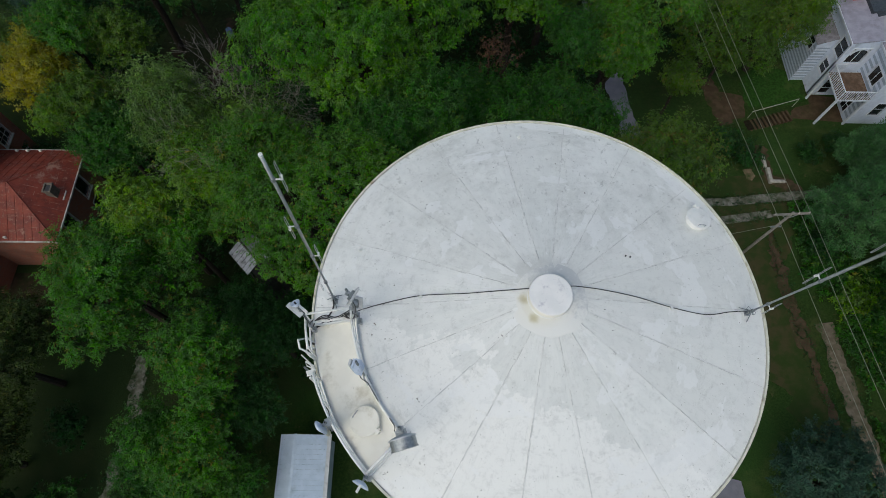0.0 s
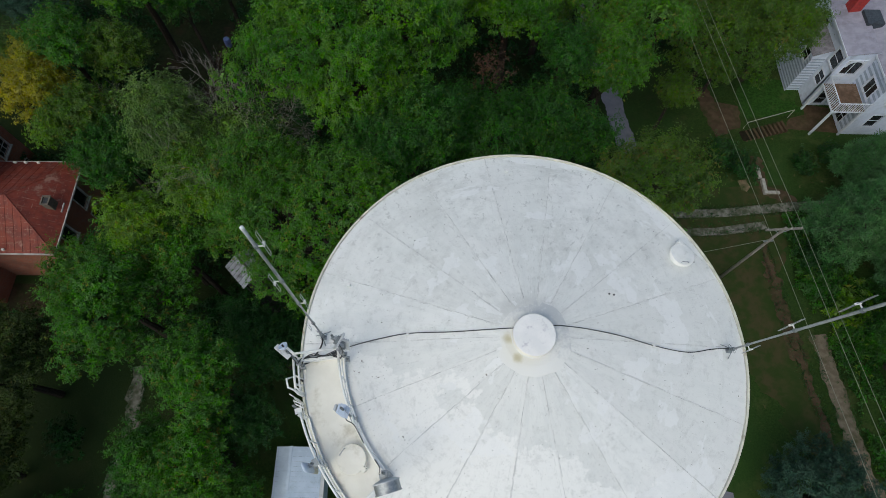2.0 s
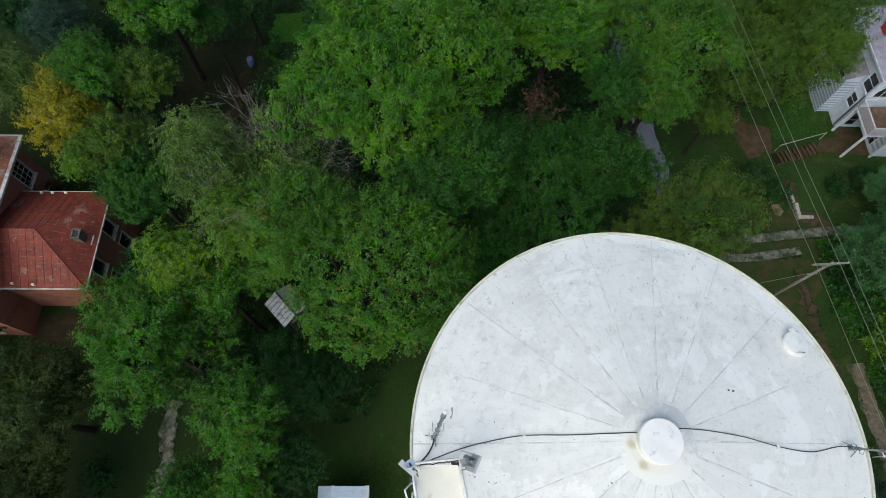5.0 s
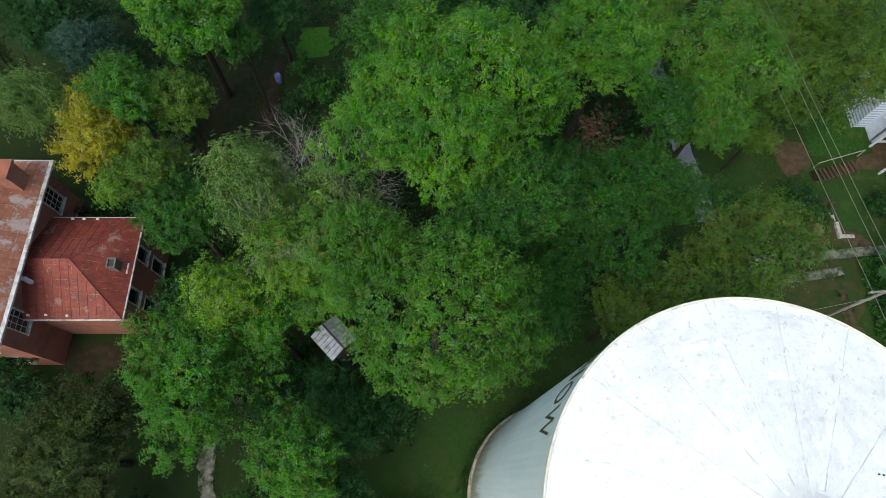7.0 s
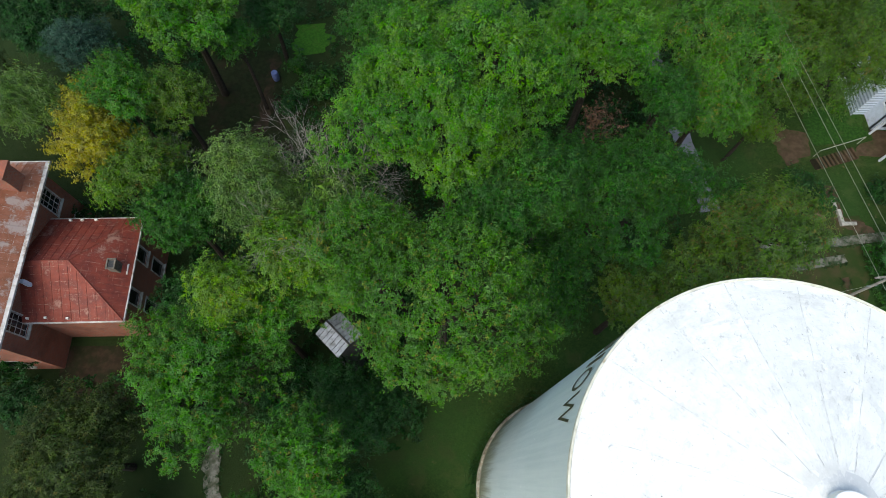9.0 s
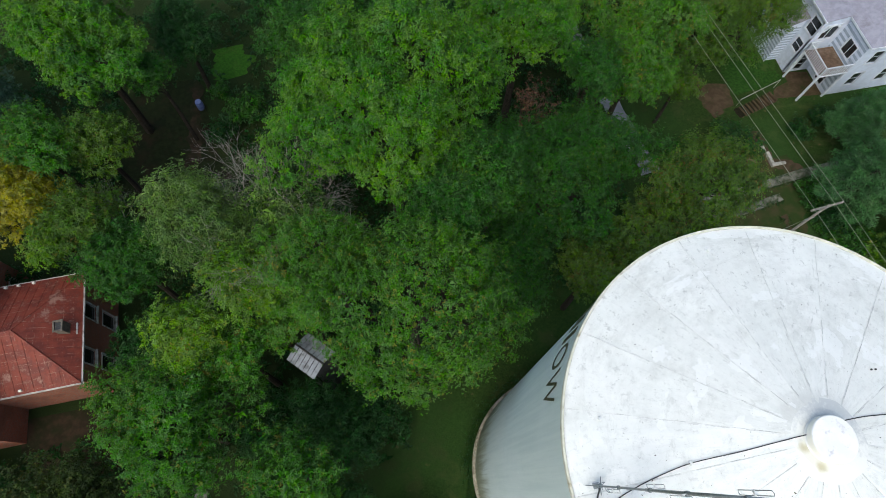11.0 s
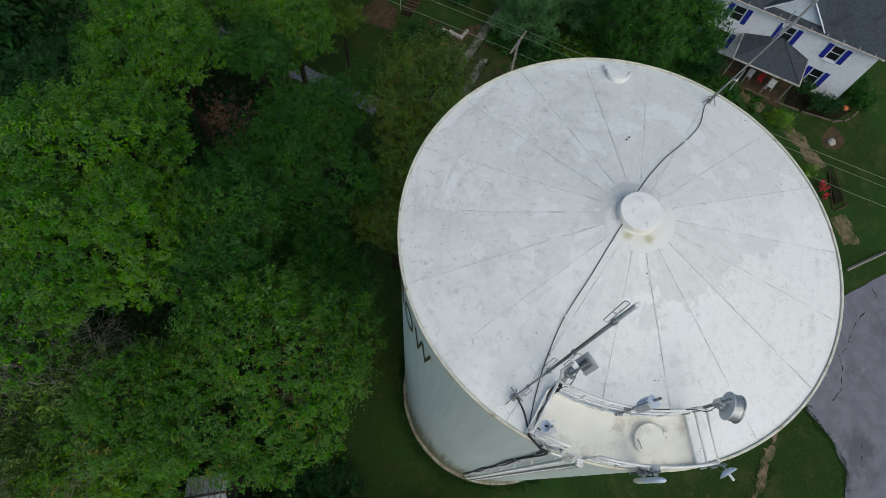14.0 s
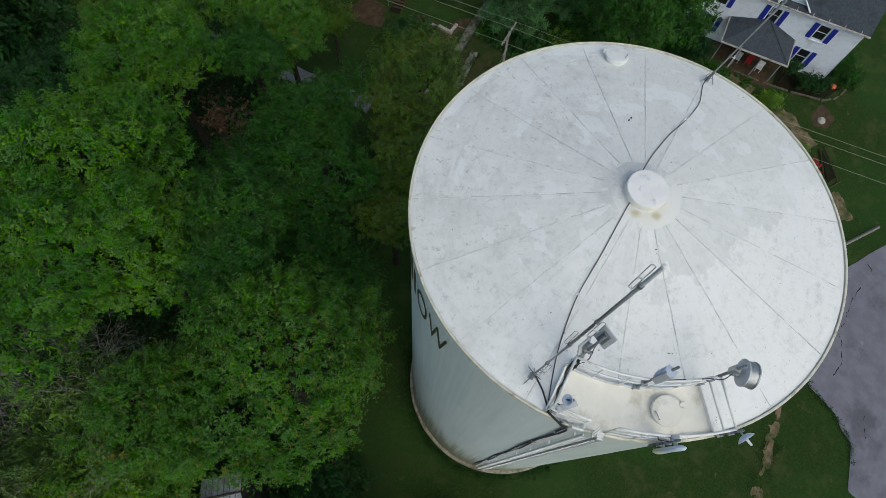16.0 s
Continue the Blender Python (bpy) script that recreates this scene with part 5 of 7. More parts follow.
def brick_house():
    ob = thing("brick_house", "old red brick house with rusty red standing-seam metal roofs", "house", (-33, 14, -0.5))
    # annex
    x0, x1, y0, y1, ez, rz = -36.0, -29.45, 11.5, 18.2, 4.85, 6.75
    E = [(1.0, 2.0, 2.6, 4.3), (4.1, 5.1, 2.6, 4.3), (1.0, 2.0, 0.0, 1.7), (4.1, 5.1, 0.0, 1.7)]
    ms = four_walls(ob, x0, x1, y0, y1, -0.8, ez - 0.1, M["brick"], ([], E, [], []))
    for o in E:
        window(ob, ms[1], *o, M["gutter"], (1, 1))
    X0, X1, Y0, Y1 = -36.2, -29.1, 11.17, 18.53
    apex, ridge = (-32.25, 14.7, rz), (-36.2, 14.7, rz)
    strips("roof_pan", [(X0, Y0, ez), (X1, Y0, ez), apex, ridge], (1, 0, 0), 0.55, 0.005, 0.03, M["rust_roof"], ob, 0.022)
    strips("roof_pan", [(X1, Y0, ez), (X1, Y1, ez), apex], (0, 1, 0), 0.55, 0.005, 0.03, M["rust_roof"], ob, 0.022)
    strips("roof_pan", [(X1, Y1, ez), (X0, Y1, ez), ridge, apex], (1, 0, 0), 0.55, 0.005, 0.03, M["rust_roof"], ob, 0.022)
    for a, b in ((apex, (X1, Y0, ez)), (apex, (X1, Y1, ez)), (apex, ridge)):
        part("hip_cap", Geo().tube([Vector(a) + Vector((0, 0, 0.02)), Vector(b) + Vector((0, 0, 0.02))], 0.04, 6), M["rust_roof"], ob)
    part("ceiling", Geo().box(X0 + 0.4, X1 - 0.4, Y0 + 0.4, Y1 - 0.4, ez - 0.12, ez - 0.06), M["gutter"], ob)
    for a, b in (((X0, Y0 - 0.03), (X1 + 0.08, Y0 - 0.03)), ((X1 + 0.03, Y0 - 0.08), (X1 + 0.03, Y1 + 0.08)), ((X0, Y1 + 0.03), (X1 + 0.08, Y1 + 0.03))):
        lo, hi = (min(a[0], b[0]) - 0.05, min(a[1], b[1]) - 0.05), (max(a[0], b[0]) + 0.05, max(a[1], b[1]) + 0.05)
        part("gutter", Geo().box(lo[0], hi[0], lo[1], hi[1], ez - 0.14, ez - 0.02), M["gutter"], ob, "weathered white gutter")
    part("soffit", Geo().box(X1 - 0.4, X1, Y0, Y1, ez - 0.09, ez - 0.05), M["gutter"], ob)
    part("soffit", Geo().box(X0, X1 - 0.4, Y0, Y0 + 0.36, ez - 0.09, ez - 0.05), M["gutter"], ob)
    ch = part("chimney", Geo().box(-30.15, -29.65, 14.35, 15.0, 4.9, 6.05).box(-30.2, -30.1, 14.3, 15.05, 6.05, 6.15).box(-29.7, -29.6, 14.3, 15.05, 6.05, 6.15).box(-30.1, -29.7, 14.3, 14.4, 6.05, 6.15).box(-30.1, -29.7, 14.95, 15.05, 6.05, 6.15), M["edging"], ob, "small stained brown chimney with an open top")
    part("flue", Geo().box(-30.05, -29.75, 14.45, 14.9, 6.04, 6.06), M["black"], ch)
    part("flashing", Geo().box(-29.64, -29.3, 14.3, 15.05, 4.97, 5.03), M["gutter"], ch)
    part("roof_vent", Geo().box(-34.87, -34.63, 13.2, 13.44, 6.0, 6.85), M["pale_blue"], ob, "small pale square vent pipe on the annex roof")
    for bx, by in ((-35.1, 11.4), (-33.96, 11.42), (-32.56, 11.36), (-33.87, 18.36), (-33.08, 18.36), (-32.14, 18.36)):
        part("snow_guard", Geo().box(bx - 0.08, bx + 0.08, by - 0.06, by + 0.06, 4.9, 5.1), M["cream"], ob)
    # main block
    x0, x1, y0, y1, ez = -48.0, -35.4, 9.2, 21.2, 7.55
    E = [(0.9, 2.1, 4.3, 6.3), (9.7, 10.9, 4.3, 6.3), (9.7, 10.9, 0.6, 2.4)]
    S = [(10.0, 11.1, 4.3, 6.3), (10.0, 11.1, 0.6, 2.4), (6.0, 7.1, 4.3, 6.3), (6.0, 7.1, 0.6, 2.4)]
    ms = four_walls(ob, x0, x1, y0, y1, -0.8, ez, M["brick"], (S, E, [], []))
    for o in E:
        window(ob, ms[1], *o, M["gutter"], (3, 4))
    for o in S:
        window(ob, ms[0], *o, M["gutter"], (3, 4))
    X0, X1, Y0, Y1 = -48.4, -34.75, 8.8, 21.5
    r0, r1 = (-44.0, 15.1, 9.6), (-38.6, 15.1, 9.6)
    for poly, al in (([(X1, Y0, ez), (X1, Y1, ez), r1], (0, 1, 0)), ([(X0, Y0, ez), (X1, Y0, ez), r1, r0], (1, 0, 0)), ([(X1, Y1, ez), (X0, Y1, ez), r0, r1], (1, 0, 0)), ([(X0, Y1, ez), (X0, Y0, ez), r0], (0, 1, 0))):
        strips("roof_pan", poly, al, 0.6, 0.005, 0.03, M["rust_roof_pale"], ob, 0.022)
    part("ceiling", Geo().box(X0 + 0.5, X1 - 0.5, Y0 + 0.5, Y1 - 0.5, ez - 0.03, ez - 0.005), M["gutter"], ob)
    for q in ((X1 - 0.05, X1 + 0.26, Y0 - 0.1, Y1 + 0.1), (X0 - 0.1, X1 - 0.05, Y0 - 0.1, Y0 + 0.05), (X0 - 0.1, X1 - 0.05, Y1 - 0.05, Y1 + 0.1)):
        part("gutter", Geo().box(*q, ez - 0.16, ez - 0.01), M["gutter"], ob, "peeling white box gutter")
    part("cornice", Geo().box(-35.4, X1 - 0.05, Y0, Y1, ez - 0.22, ez - 0.17), M["gutter"], ob)
    ch = part("chimney", Geo().box(-36.4, -35.5, 19.0, 20.2, 7.4, 9.6).box(-36.5, -35.4, 18.9, 20.3, 9.6, 9.8), M["brick"], ob, "red brick chimney")


brick_house()


def shed():
    ob = thing("metal_shed", "small pale blue metal shed with a ribbed roof beside the tank", "shed", (-11, -3.8, -0.5))
    x0, x1, y0, y1, ez, rz = -12.45, -9.75, -6.4, -1.4, 2.45, 2.7
    four_walls(ob, x0, x1, y0, y1, -0.7, ez - 0.02, M["blue_metal"], ([(0.9, 1.8, -0.4, 1.6)], [], [], []), 0.08)
    part("door", Geo().box(x0 + 0.92, x0 + 1.78, y0 + 0.02, y0 + 0.06, -0.4, 1.58), M["white"], ob)
    xm = -11.75
    strips("roof_panel", [(-12.73, -6.6, ez), (xm, -6.6, rz), (xm, -1.18, rz), (-12.73, -1.18, ez)], (0, 1, 0), 0.3, 0.008, 0.025, M["blue_metal"], ob, 0.02)
    strips("roof_panel", [(xm, -6.6, rz), (-9.75, -6.6, ez), (-9.75, -1.18, ez), (xm, -1.18, rz)], (0, 1, 0), 0.3, 0.008, 0.025, M["blue_metal"], ob, 0.02)
    part("ridge_cap", Geo().box(xm - 0.09, xm + 0.09, -6.65, -1.15, rz - 0.01, rz + 0.03), M["blue_metal"], ob)
    part("gutter", Geo().box(-9.76, -9.5, -6.65, -1.15, ez - 0.13, ez - 0.03), M["grey_plastic"], ob, "grey gutter")
    part("gable", Geo().slab([(x0, y1 + 0.01, ez - 0.05), (x1, y1 + 0.01, ez - 0.05), (xm, y1 + 0.01, rz - 0.04)][::-1], 0.05), M["blue_metal"], ob)


shed()


def plank_shed():
    """A tall shed with a low gabled roof of grey planks, turned away from the other buildings."""
    ob = thing("plank_shed", "old tall shed with a weathered grey plank roof among trees", "shed", (-14.9, 9.6, -0.5))
    end, e, n = Vector((-14.0, 8.6, 7.7)), Vector((-0.69, 0.72, 0)), Vector((-0.72, -0.69, 0))
    far, drop = end + e * 2.1, Vector((0, 0, -0.48))
    for side in (1, -1):
        eave0, eave1 = end + n * (0.98 * side) + drop, far + n * (0.98 * side) + drop
        strips("plank", [eave0, eave1, far, end] if side == 1 else [end, far, eave1, eave0], e, 0.3, 0.03, 0.035, M["plank"], ob)
        lo0, lo1 = end + e * 0.2 + n * (0.75 * side), far - e * 0.2 + n * (0.75 * side)
        part("wall", Geo().slab([Vector((p.x, p.y, z)) for p, z in ((lo0, -0.8), (lo1, -0.8), (lo1, 7.24), (lo0, 7.24))], 0.08), M["dark_plank"], ob)
    for p in (end + e * 0.2, far - e * 0.2):
        q0, q1 = p + n * 0.66, p - n * 0.66
        part("gable_wall", Geo().slab([Vector((q0.x, q0.y, -0.8)), Vector((q1.x, q1.y, -0.8)), Vector((q1.x, q1.y, 7.27)), Vector((p.x, p.y, 7.58)), Vector((q0.x, q0.y, 7.27))], 0.08), M["dark_plank"], ob)
    part("ridge_cap", Geo().tube([end + Vector((0, 0, 0.03)), far + Vector((0, 0, 0.03))], 0.06, 6), M["dark_plank"], ob, "dark ridge cap")


plank_shed()


def white_house():
    ob = thing("white_house", "white clapboard house with a pale grey roof and a small balcony", "house", (35, 30, -0.5))
    wt = M["siding"]
    # tall south block
    x0, x1, y0, y1, ez = 33.0, 41.0, 25.75, 36.0, 6.0
    S = [(1.2, 2.2, 0.6, 2.2), (4.2, 5.2, 0.6, 2.2), (1.2, 2.2, 3.4, 4.9), (4.2, 5.2, 3.4, 4.9)]
    W = [(8.0, 9.2, 3.3, 4.7), (8.0, 9.0, -0.3, 1.8)]
    ms = four_walls(ob, x0, x1, y0, y1, -0.8, ez, wt, (S, [], [], W))
    for o in S:
        window(ob, ms[0], *o, M["house_trim"], (1, 2), sill=False)
    for o in W[:1]:
        window(ob, ms[3], *o, M["house_trim"], (2, 1), sill=False)
    window(ob, ms[3], *W[1], M["house_trim"], (2, 3), sill=False)
    clapboards(ob, pose(33.0, 28.83, 0, 0, 0, -90), 3.08, -0.3, 5.7, [(o[0] - 6.92, o[1] - 6.92, o[2], o[3]) for o in W], [wt, M["siding_blue"]])
    X0, X1, Y0, Y1 = 32.7, 41.3, 25.4, 36.3
    r0, r1 = (37.0, 29.6, 7.6), (37.0, 32.2, 7.6)
    for poly, al in (([(X0, Y0, ez), (X1, Y0, ez), r0], (1, 0, 0)), ([(X0, Y1, ez), (X0, Y0, ez), r0, r1], (0, 1, 0)), ([(X1, Y0, ez), (X1, Y1, ez), r1, r0], (0, 1, 0)), ([(X1, Y1, ez), (X0, Y1, ez), r1], (1, 0, 0))):
        strips("roof_sheet", poly, al, 1.1, 0.012, 0.04, M["grey_roof"], ob)
    part("fascia", Geo().box(X0 - 0.02, X1 + 0.02, Y0 - 0.03, Y0 + 0.03, ez - 0.2, ez - 0.03).box(X0 - 0.03, X0 + 0.03, Y0 + 0.03, Y1, ez - 0.2, ez - 0.03), M["house_trim"], ob)
    part("ceiling", Geo().box(X0 + 0.03, X1, Y0 + 0.03, Y1, ez - 0.06, ez - 0.03), M["house_trim"], ob)
    # west block
    x0, x1, y0, y1, ez = 30.5, 32.98, 28.85, 36.0, 6.1
    W = [(5.6, 6.9, 3.8, 5.3), (5.65, 6.6, 1.7, 2.9), (1.2, 2.6, 3.4, 5.1)]
    ms = four_walls(ob, x0, x1, y0, y1, -0.8, ez, wt, ([(0.5, 1.9, 3.6, 5.2), (0.7, 1.6, -0.3, 1.8)], [], [], W), 0.2)
    window(ob, ms[0], 0.5, 1.9, 3.6, 5.2, M["house_trim"], (2, 1), sill=False)
    arch = Geo()
    for k in range(10):
        a = math.pi * (k + 0.5) / 10
        arch.box(-0.08, 0.08, -0.06, 0.06, -0.12, 0.12, ms[0] @ Matrix.Translation((1.2 + 0.72 * math.cos(a), -0.05, 4.6 + 0.66 * math.sin(a))) @ Matrix.Rotation(math.pi / 2 - a, 4, "Y") @ Matrix.Rotation(math.pi / 2, 4, "Y"))
    part("arch_trim", arch, M["house_trim"], ob, "white arched window trim")
    window(ob, ms[0], 0.7, 1.6, -0.3, 1.8, M["house_trim"], (1, 3), sill=False)
    for o in W:
        window(ob, ms[3], *o, M["house_trim"], (1, 2), sill=False)
    strips("roof_sheet", [(30.2, 28.55, ez), (32.66, 28.55, ez + 0.4), (32.66, 36.2, ez + 0.4), (30.2, 36.2, ez)], (0, 1, 0), 1.1, 0.012, 0.05, M["grey_roof"], ob)
    part("fascia", Geo().box(30.15, 30.22, 28.5, 36.2, ez - 0.18, ez - 0.02), M["house_trim"], ob)
    # low wing with weathered two-tone clapboards
    x0, x1, y0, y1, ez = 29.2, 30.48, 30.5, 35.0, 4.1
    W = [(2.9, 3.9, 2.75, 3.85), (0.6, 1.4, 0.3, 2.0)]
    ms = four_walls(ob, x0, x1, y0, y1, -0.8, ez, wt, ([], [], [], W), 0.15)
    for o in W:
        window(ob, ms[3], *o, M["house_trim"], (1, 2), sill=False)
    clapboards(ob, ms[3], 4.5, -0.5, 3.9, W, [wt, M["siding_blue"]], 0.17)
    clapboards(ob, ms[0], 1.28, -0.5, 3.9, [], [wt, M["siding_blue"]], 0.17)
    strips("roof_sheet", [(29.0, 30.3, ez), (30.48, 30.3, ez + 0.7), (30.48, 35.2, ez + 0.7), (29.0, 35.2, ez)], (0, 1, 0), 0.5, 0.012, 0.04, M["old_roof"], ob)
    part("gable_wall", Geo().add([(29.2, 30.5, ez - 0.02), (30.48, 30.5, ez - 0.02), (30.48, 30.5, ez + 0.64), (29.2, 30.62, ez - 0.02), (30.48, 30.62, ez - 0.02), (30.48, 30.62, ez + 0.64)], [(0, 1, 2), (3, 5, 4), (0, 2, 5, 3), (1, 4, 5, 2), (0, 3, 4, 1)]), wt, ob)
    # balcony
    b = part("balcony", Geo().box(30.2, 32.95, 25.55, 28.5, 2.72, 2.86), M["house_trim"], ob, "small balcony with a worn brown deck")
    strips("deck_board", [(30.25, 25.6, 2.9), (32.95, 25.6, 2.9), (32.95, 28.45, 2.9), (30.25, 28.45, 2.9)], (0, 1, 0), 0.16, 0.012, 0.03, M["deck"], ob)
    for a, c in (((30.25, 28.45), (30.25, 25.6)), ((30.25, 25.6), (32.9, 25.6)), ((30.25, 28.45), (31.4, 28.45))):
        part("top_rail", Geo().tube([(a[0], a[1], 3.85), (c[0], c[1], 3.85)], 0.045, 6), M["house_trim"], b)
        ln = math.hypot(c[0] - a[0], c[1] - a[1])
        for k in range(int(ln / 0.2) + 1):
            t = k * 0.2 / ln
            px, py = a[0] + (c[0] - a[0]) * t, a[1] + (c[1] - a[1]) * t
            part("baluster", Geo().box(px - 0.025, px + 0.025, py - 0.025, py + 0.025, 2.9, 3.85), M["house_trim"], b)
    for px, py in ((30.3, 25.65), (30.3, 28.4), (32.85, 25.65)):
        part("column", Geo().box(px - 0.08, px + 0.08, py - 0.08, py + 0.08, -0.5, 2.72), M["house_trim"], b)
    # stand-in for an unidentified red object, given a chimney's shape
    part("chimney", Geo().box(31.3, 32.2, 33.0, 33.9, 6.2, 8.2).box(31.22, 32.28, 32.92, 33.98, 8.2, 8.36), M["red_paint"], ob, "red block standing in for an unidentified red object")
    part("dark_roof_cap", Geo().box(32.25, 33.6, 31.4, 32.9, 5.9, 6.72), M["shingle"], ob)


white_house()
draped("patio", "brown flagged patio beneath the balcony", [(28.4, 26.0), (33.0, 25.8), (33.0, 28.8), (30.5, 28.9), (30.3, 27.6), (28.6, 27.2)], M["dirt"], 0.03, 0.35)
for k in range(11):
    ob = part("step", Geo().box(-0.09, 0.09, -0.55, 0.55, -0.3, 0.1 + 0.03 * k, pose(24.5 + 0.36 * k, 25.3 + 0.1 * k, -0.55, 0, 0, 16)), M["dirt"], None)
    tagged(ob, "low weathered timber garden step in the bank", "step", "garden steps")
draped("dirt_patch", "dark soil between the garden steps", ribbon([(24.2, 25.25), (26.3, 25.8), (28.4, 26.4)], 1.0), M["litter"], 0.05, 0.15)
ob = part("handrail", Geo().tube([(24.5, 26.1, -0.4), (24.5, 26.1, 0.5), (28.6, 27.2, 0.9), (28.6, 27.2, -0.2)], 0.03, 6), M["stone"], None)
tagged(ob, "thin pale handrail beside the garden steps", "handrail")
draped("dirt_patch", "bare soil round the broken kerb", ribbon([(25.2, 23.2), (24.95, 21.6), (25.3, 19.9), (26.4, 19.4), (27.2, 18.6)], 1.1), M["dirt"], 0.024, 0.12, rough_edge=0.6)
draped("dirt_patch", "pale stony patch in the grass", [(23.0, 20.8), (23.6, 20.9), (23.9, 20.2), (23.6, 19.7), (23.1, 19.9)], M["tan"], 0.024, 0.06, rough_edge=0.2)
ob = part("kerb_wall", Geo().box(24.8, 25.05, 21.0, 22.2, -0.8, -0.25).box(24.9, 25.2, 19.45, 20.9, -0.8, -0.17).box(25.2, 26.3, 19.5, 19.8, -0.8, -0.3), M["stone"], None)
tagged(ob, "low broken pale stone kerb in the grass", "kerb")
rounded(ob, 0.05)


def blue_house():
    ob = thing("white_house", "white house with royal blue shutters and a dark slate roof", "house", (44, -6, -0.5))
    x0, x1, y0, y1, ez = 38.9, 48.0, -11.5, 2.0, 5.45
    # along the west wall, measured from its north end
    up = [(1.25, 2.2, 3.25, 4.7), (5.7, 6.62, 3.25, 4.7), (9.93, 10.85, 3.25, 4.7)]
    lo = [(1.25, 2.2, 0.4, 1.9), (9.93, 10.85, 0.3, 1.95), (6.3, 7.2, -0.4, 1.7)]
    ms = four_walls(ob, x0, x1, y0, y1, -0.9, ez, M["siding_white"], ([(3, 4, 3.6, 4.9)], [], [], up + lo))
    for o in up + lo[:2]:
        window(ob, ms[3], *o, M["house_trim"], (1, 2))
        for xx in (o[0] - 0.52, o[1] + 0.1):
            sh = part("shutter", Geo().box(xx, xx + 0.42, -0.06, -0.015, o[2] - 0.05, o[3] + 0.05, ms[3]), M["shutter"], ob, "royal blue shutter")
            for k in range(5):
                zz = o[2] + 0.1 + 0.26 * k
                part("slat", Geo().box(xx + 0.05, xx + 0.37, -0.075, -0.06, zz, zz + 0.12, ms[3]), M["shutter"], sh)
    part("door", Geo().box(6.3, 7.2, 0.1, 0.14, -0.4, 1.7, ms[3]), M["house_trim"], ob)
    clapboards(ob, ms[3], 13.0, -0.6, 5.3, up + lo, [M["siding_white"]])
    # roof with a cross gable
    X0, X1, Y0, Y1, rz = 38.55, 48.4, -11.85, 2.35, 8.6
    xm = 43.5
    strips("roof_course", [(X0, Y1, ez), (X0, Y0, ez), (xm, Y0, rz), (xm, Y1, rz)], (xm - X0, 0, rz - ez), 0.32, 0.006, 0.04, M["shingle"], ob)
    strips("roof_course", [(X1, Y0, ez), (X1, Y1, ez), (xm, Y1, rz), (xm, Y0, rz)], (X1 - xm, 0, ez - rz), 0.32, 0.006, 0.04, M["shingle"], ob)
    part("gable", Geo().slab([(x0, y0, ez), (x1, y0, ez), (xm, y0, rz - 0.1)], 0.2), M["siding"], ob)
    part("gable", Geo().slab([(x1, y1, ez), (x0, y1, ez), (xm, y1, rz - 0.1)], 0.2), M["siding"], ob)
    part("front_gable", Geo().slab([(39.0, -1.8, 5.55), (39.0, -6.4, 5.55), (39.0, -4.1, 7.85)], 0.15), M["siding"], ob)
    for q in ([(38.7, -4.1, 8.0), (38.7, -6.7, 5.5), (42.6, -4.1, 8.0)], [(38.7, -1.5, 5.5), (38.7, -4.1, 8.0), (42.6, -4.1, 8.0)]):
        part("gable_roof", Geo().slab(q[::-1], 0.06).slab(q, 0.02), M["shingle"], ob)
    for q in ((-6.7, 5.5), (-1.5, 5.5)):
        part("barge_board", Geo().tube([(38.68, q[0], q[1]), (38.68, -4.1, 8.03)], 0.07, 4), M["house_trim"], ob)
    part("gutter", Geo().box(X0 - 0.12, X0, Y0, Y1, ez - 0.12, ez - 0.02), M["gutter"], ob, "white eaves gutter")
    part("corner_gutter", Geo().tube([(X0 - 0.05, Y0, ez - 0.05), (39.0, y0 - 0.08, ez - 0.3), (38.85, y0 - 0.05, -0.5)], 0.05, 6), M["house_trim"], ob)
    for k in range(10):
        yy = Y0 + 0.8 + 1.35 * k
        part("gutter_strap", Geo().box(X0 - 0.1, X0 + 0.35, yy - 0.02, yy + 0.02, ez - 0.0, ez + 0.11, pose(0, 0, 0)), M["gutter"], ob)
    part("ceiling", Geo().box(X0 + 0.02, X1, Y0, Y1, ez - 0.1, ez - 0.05), M["house_trim"], ob)
    # porch
    px0, px1, py0, py1, pz, pr = 35.67, 38.88, -7.25, -1.43, 2.5, 3.5
    part("porch_ceiling", Geo().box(px0 + 0.1, px1, py0 + 0.1, py1 - 0.1, pz - 0.12, pz - 0.04), M["house_trim"], ob)
    apex = (px1, -4.4, pr)
    for q in ([(px0, py1, pz), (px0, py0, pz), apex], [(px0, py0, pz), (px1, py0, pz), apex], [(px1, py1, pz), (px0, py1, pz), apex]):
        part("porch_roof", Geo().slab(q, 0.08), M["shingle"], ob, "slate grey hipped porch roof")
    for q in ((px0, py0), (px0, py1)):
        part("hip_cap", Geo().tube([(q[0], q[1], pz + 0.01), (px1, -4.4, pr + 0.01)], 0.045, 5), M["shingle"], ob)
    part("porch_gutter", Geo().box(px0 - 0.1, px0 + 0.02, py0 - 0.1, py1 + 0.1, pz - 0.14, pz - 0.02).box(px0 + 0.02, px1, py0 - 0.1, py0 + 0.02, pz - 0.14, pz - 0.02).box(px0 + 0.02, px1, py1 - 0.02, py1 + 0.1, pz - 0.14, pz - 0.02), M["gutter"], ob)
    for yy in (-7.0, -5.3, -3.4, -1.65):
        part("porch_post", Geo().box(px0 + 0.6, px0 + 0.68, yy - 0.04, yy + 0.04, -0.5, pz - 0.12), M["plank"], ob)
    return ob


house_base = blue_house()
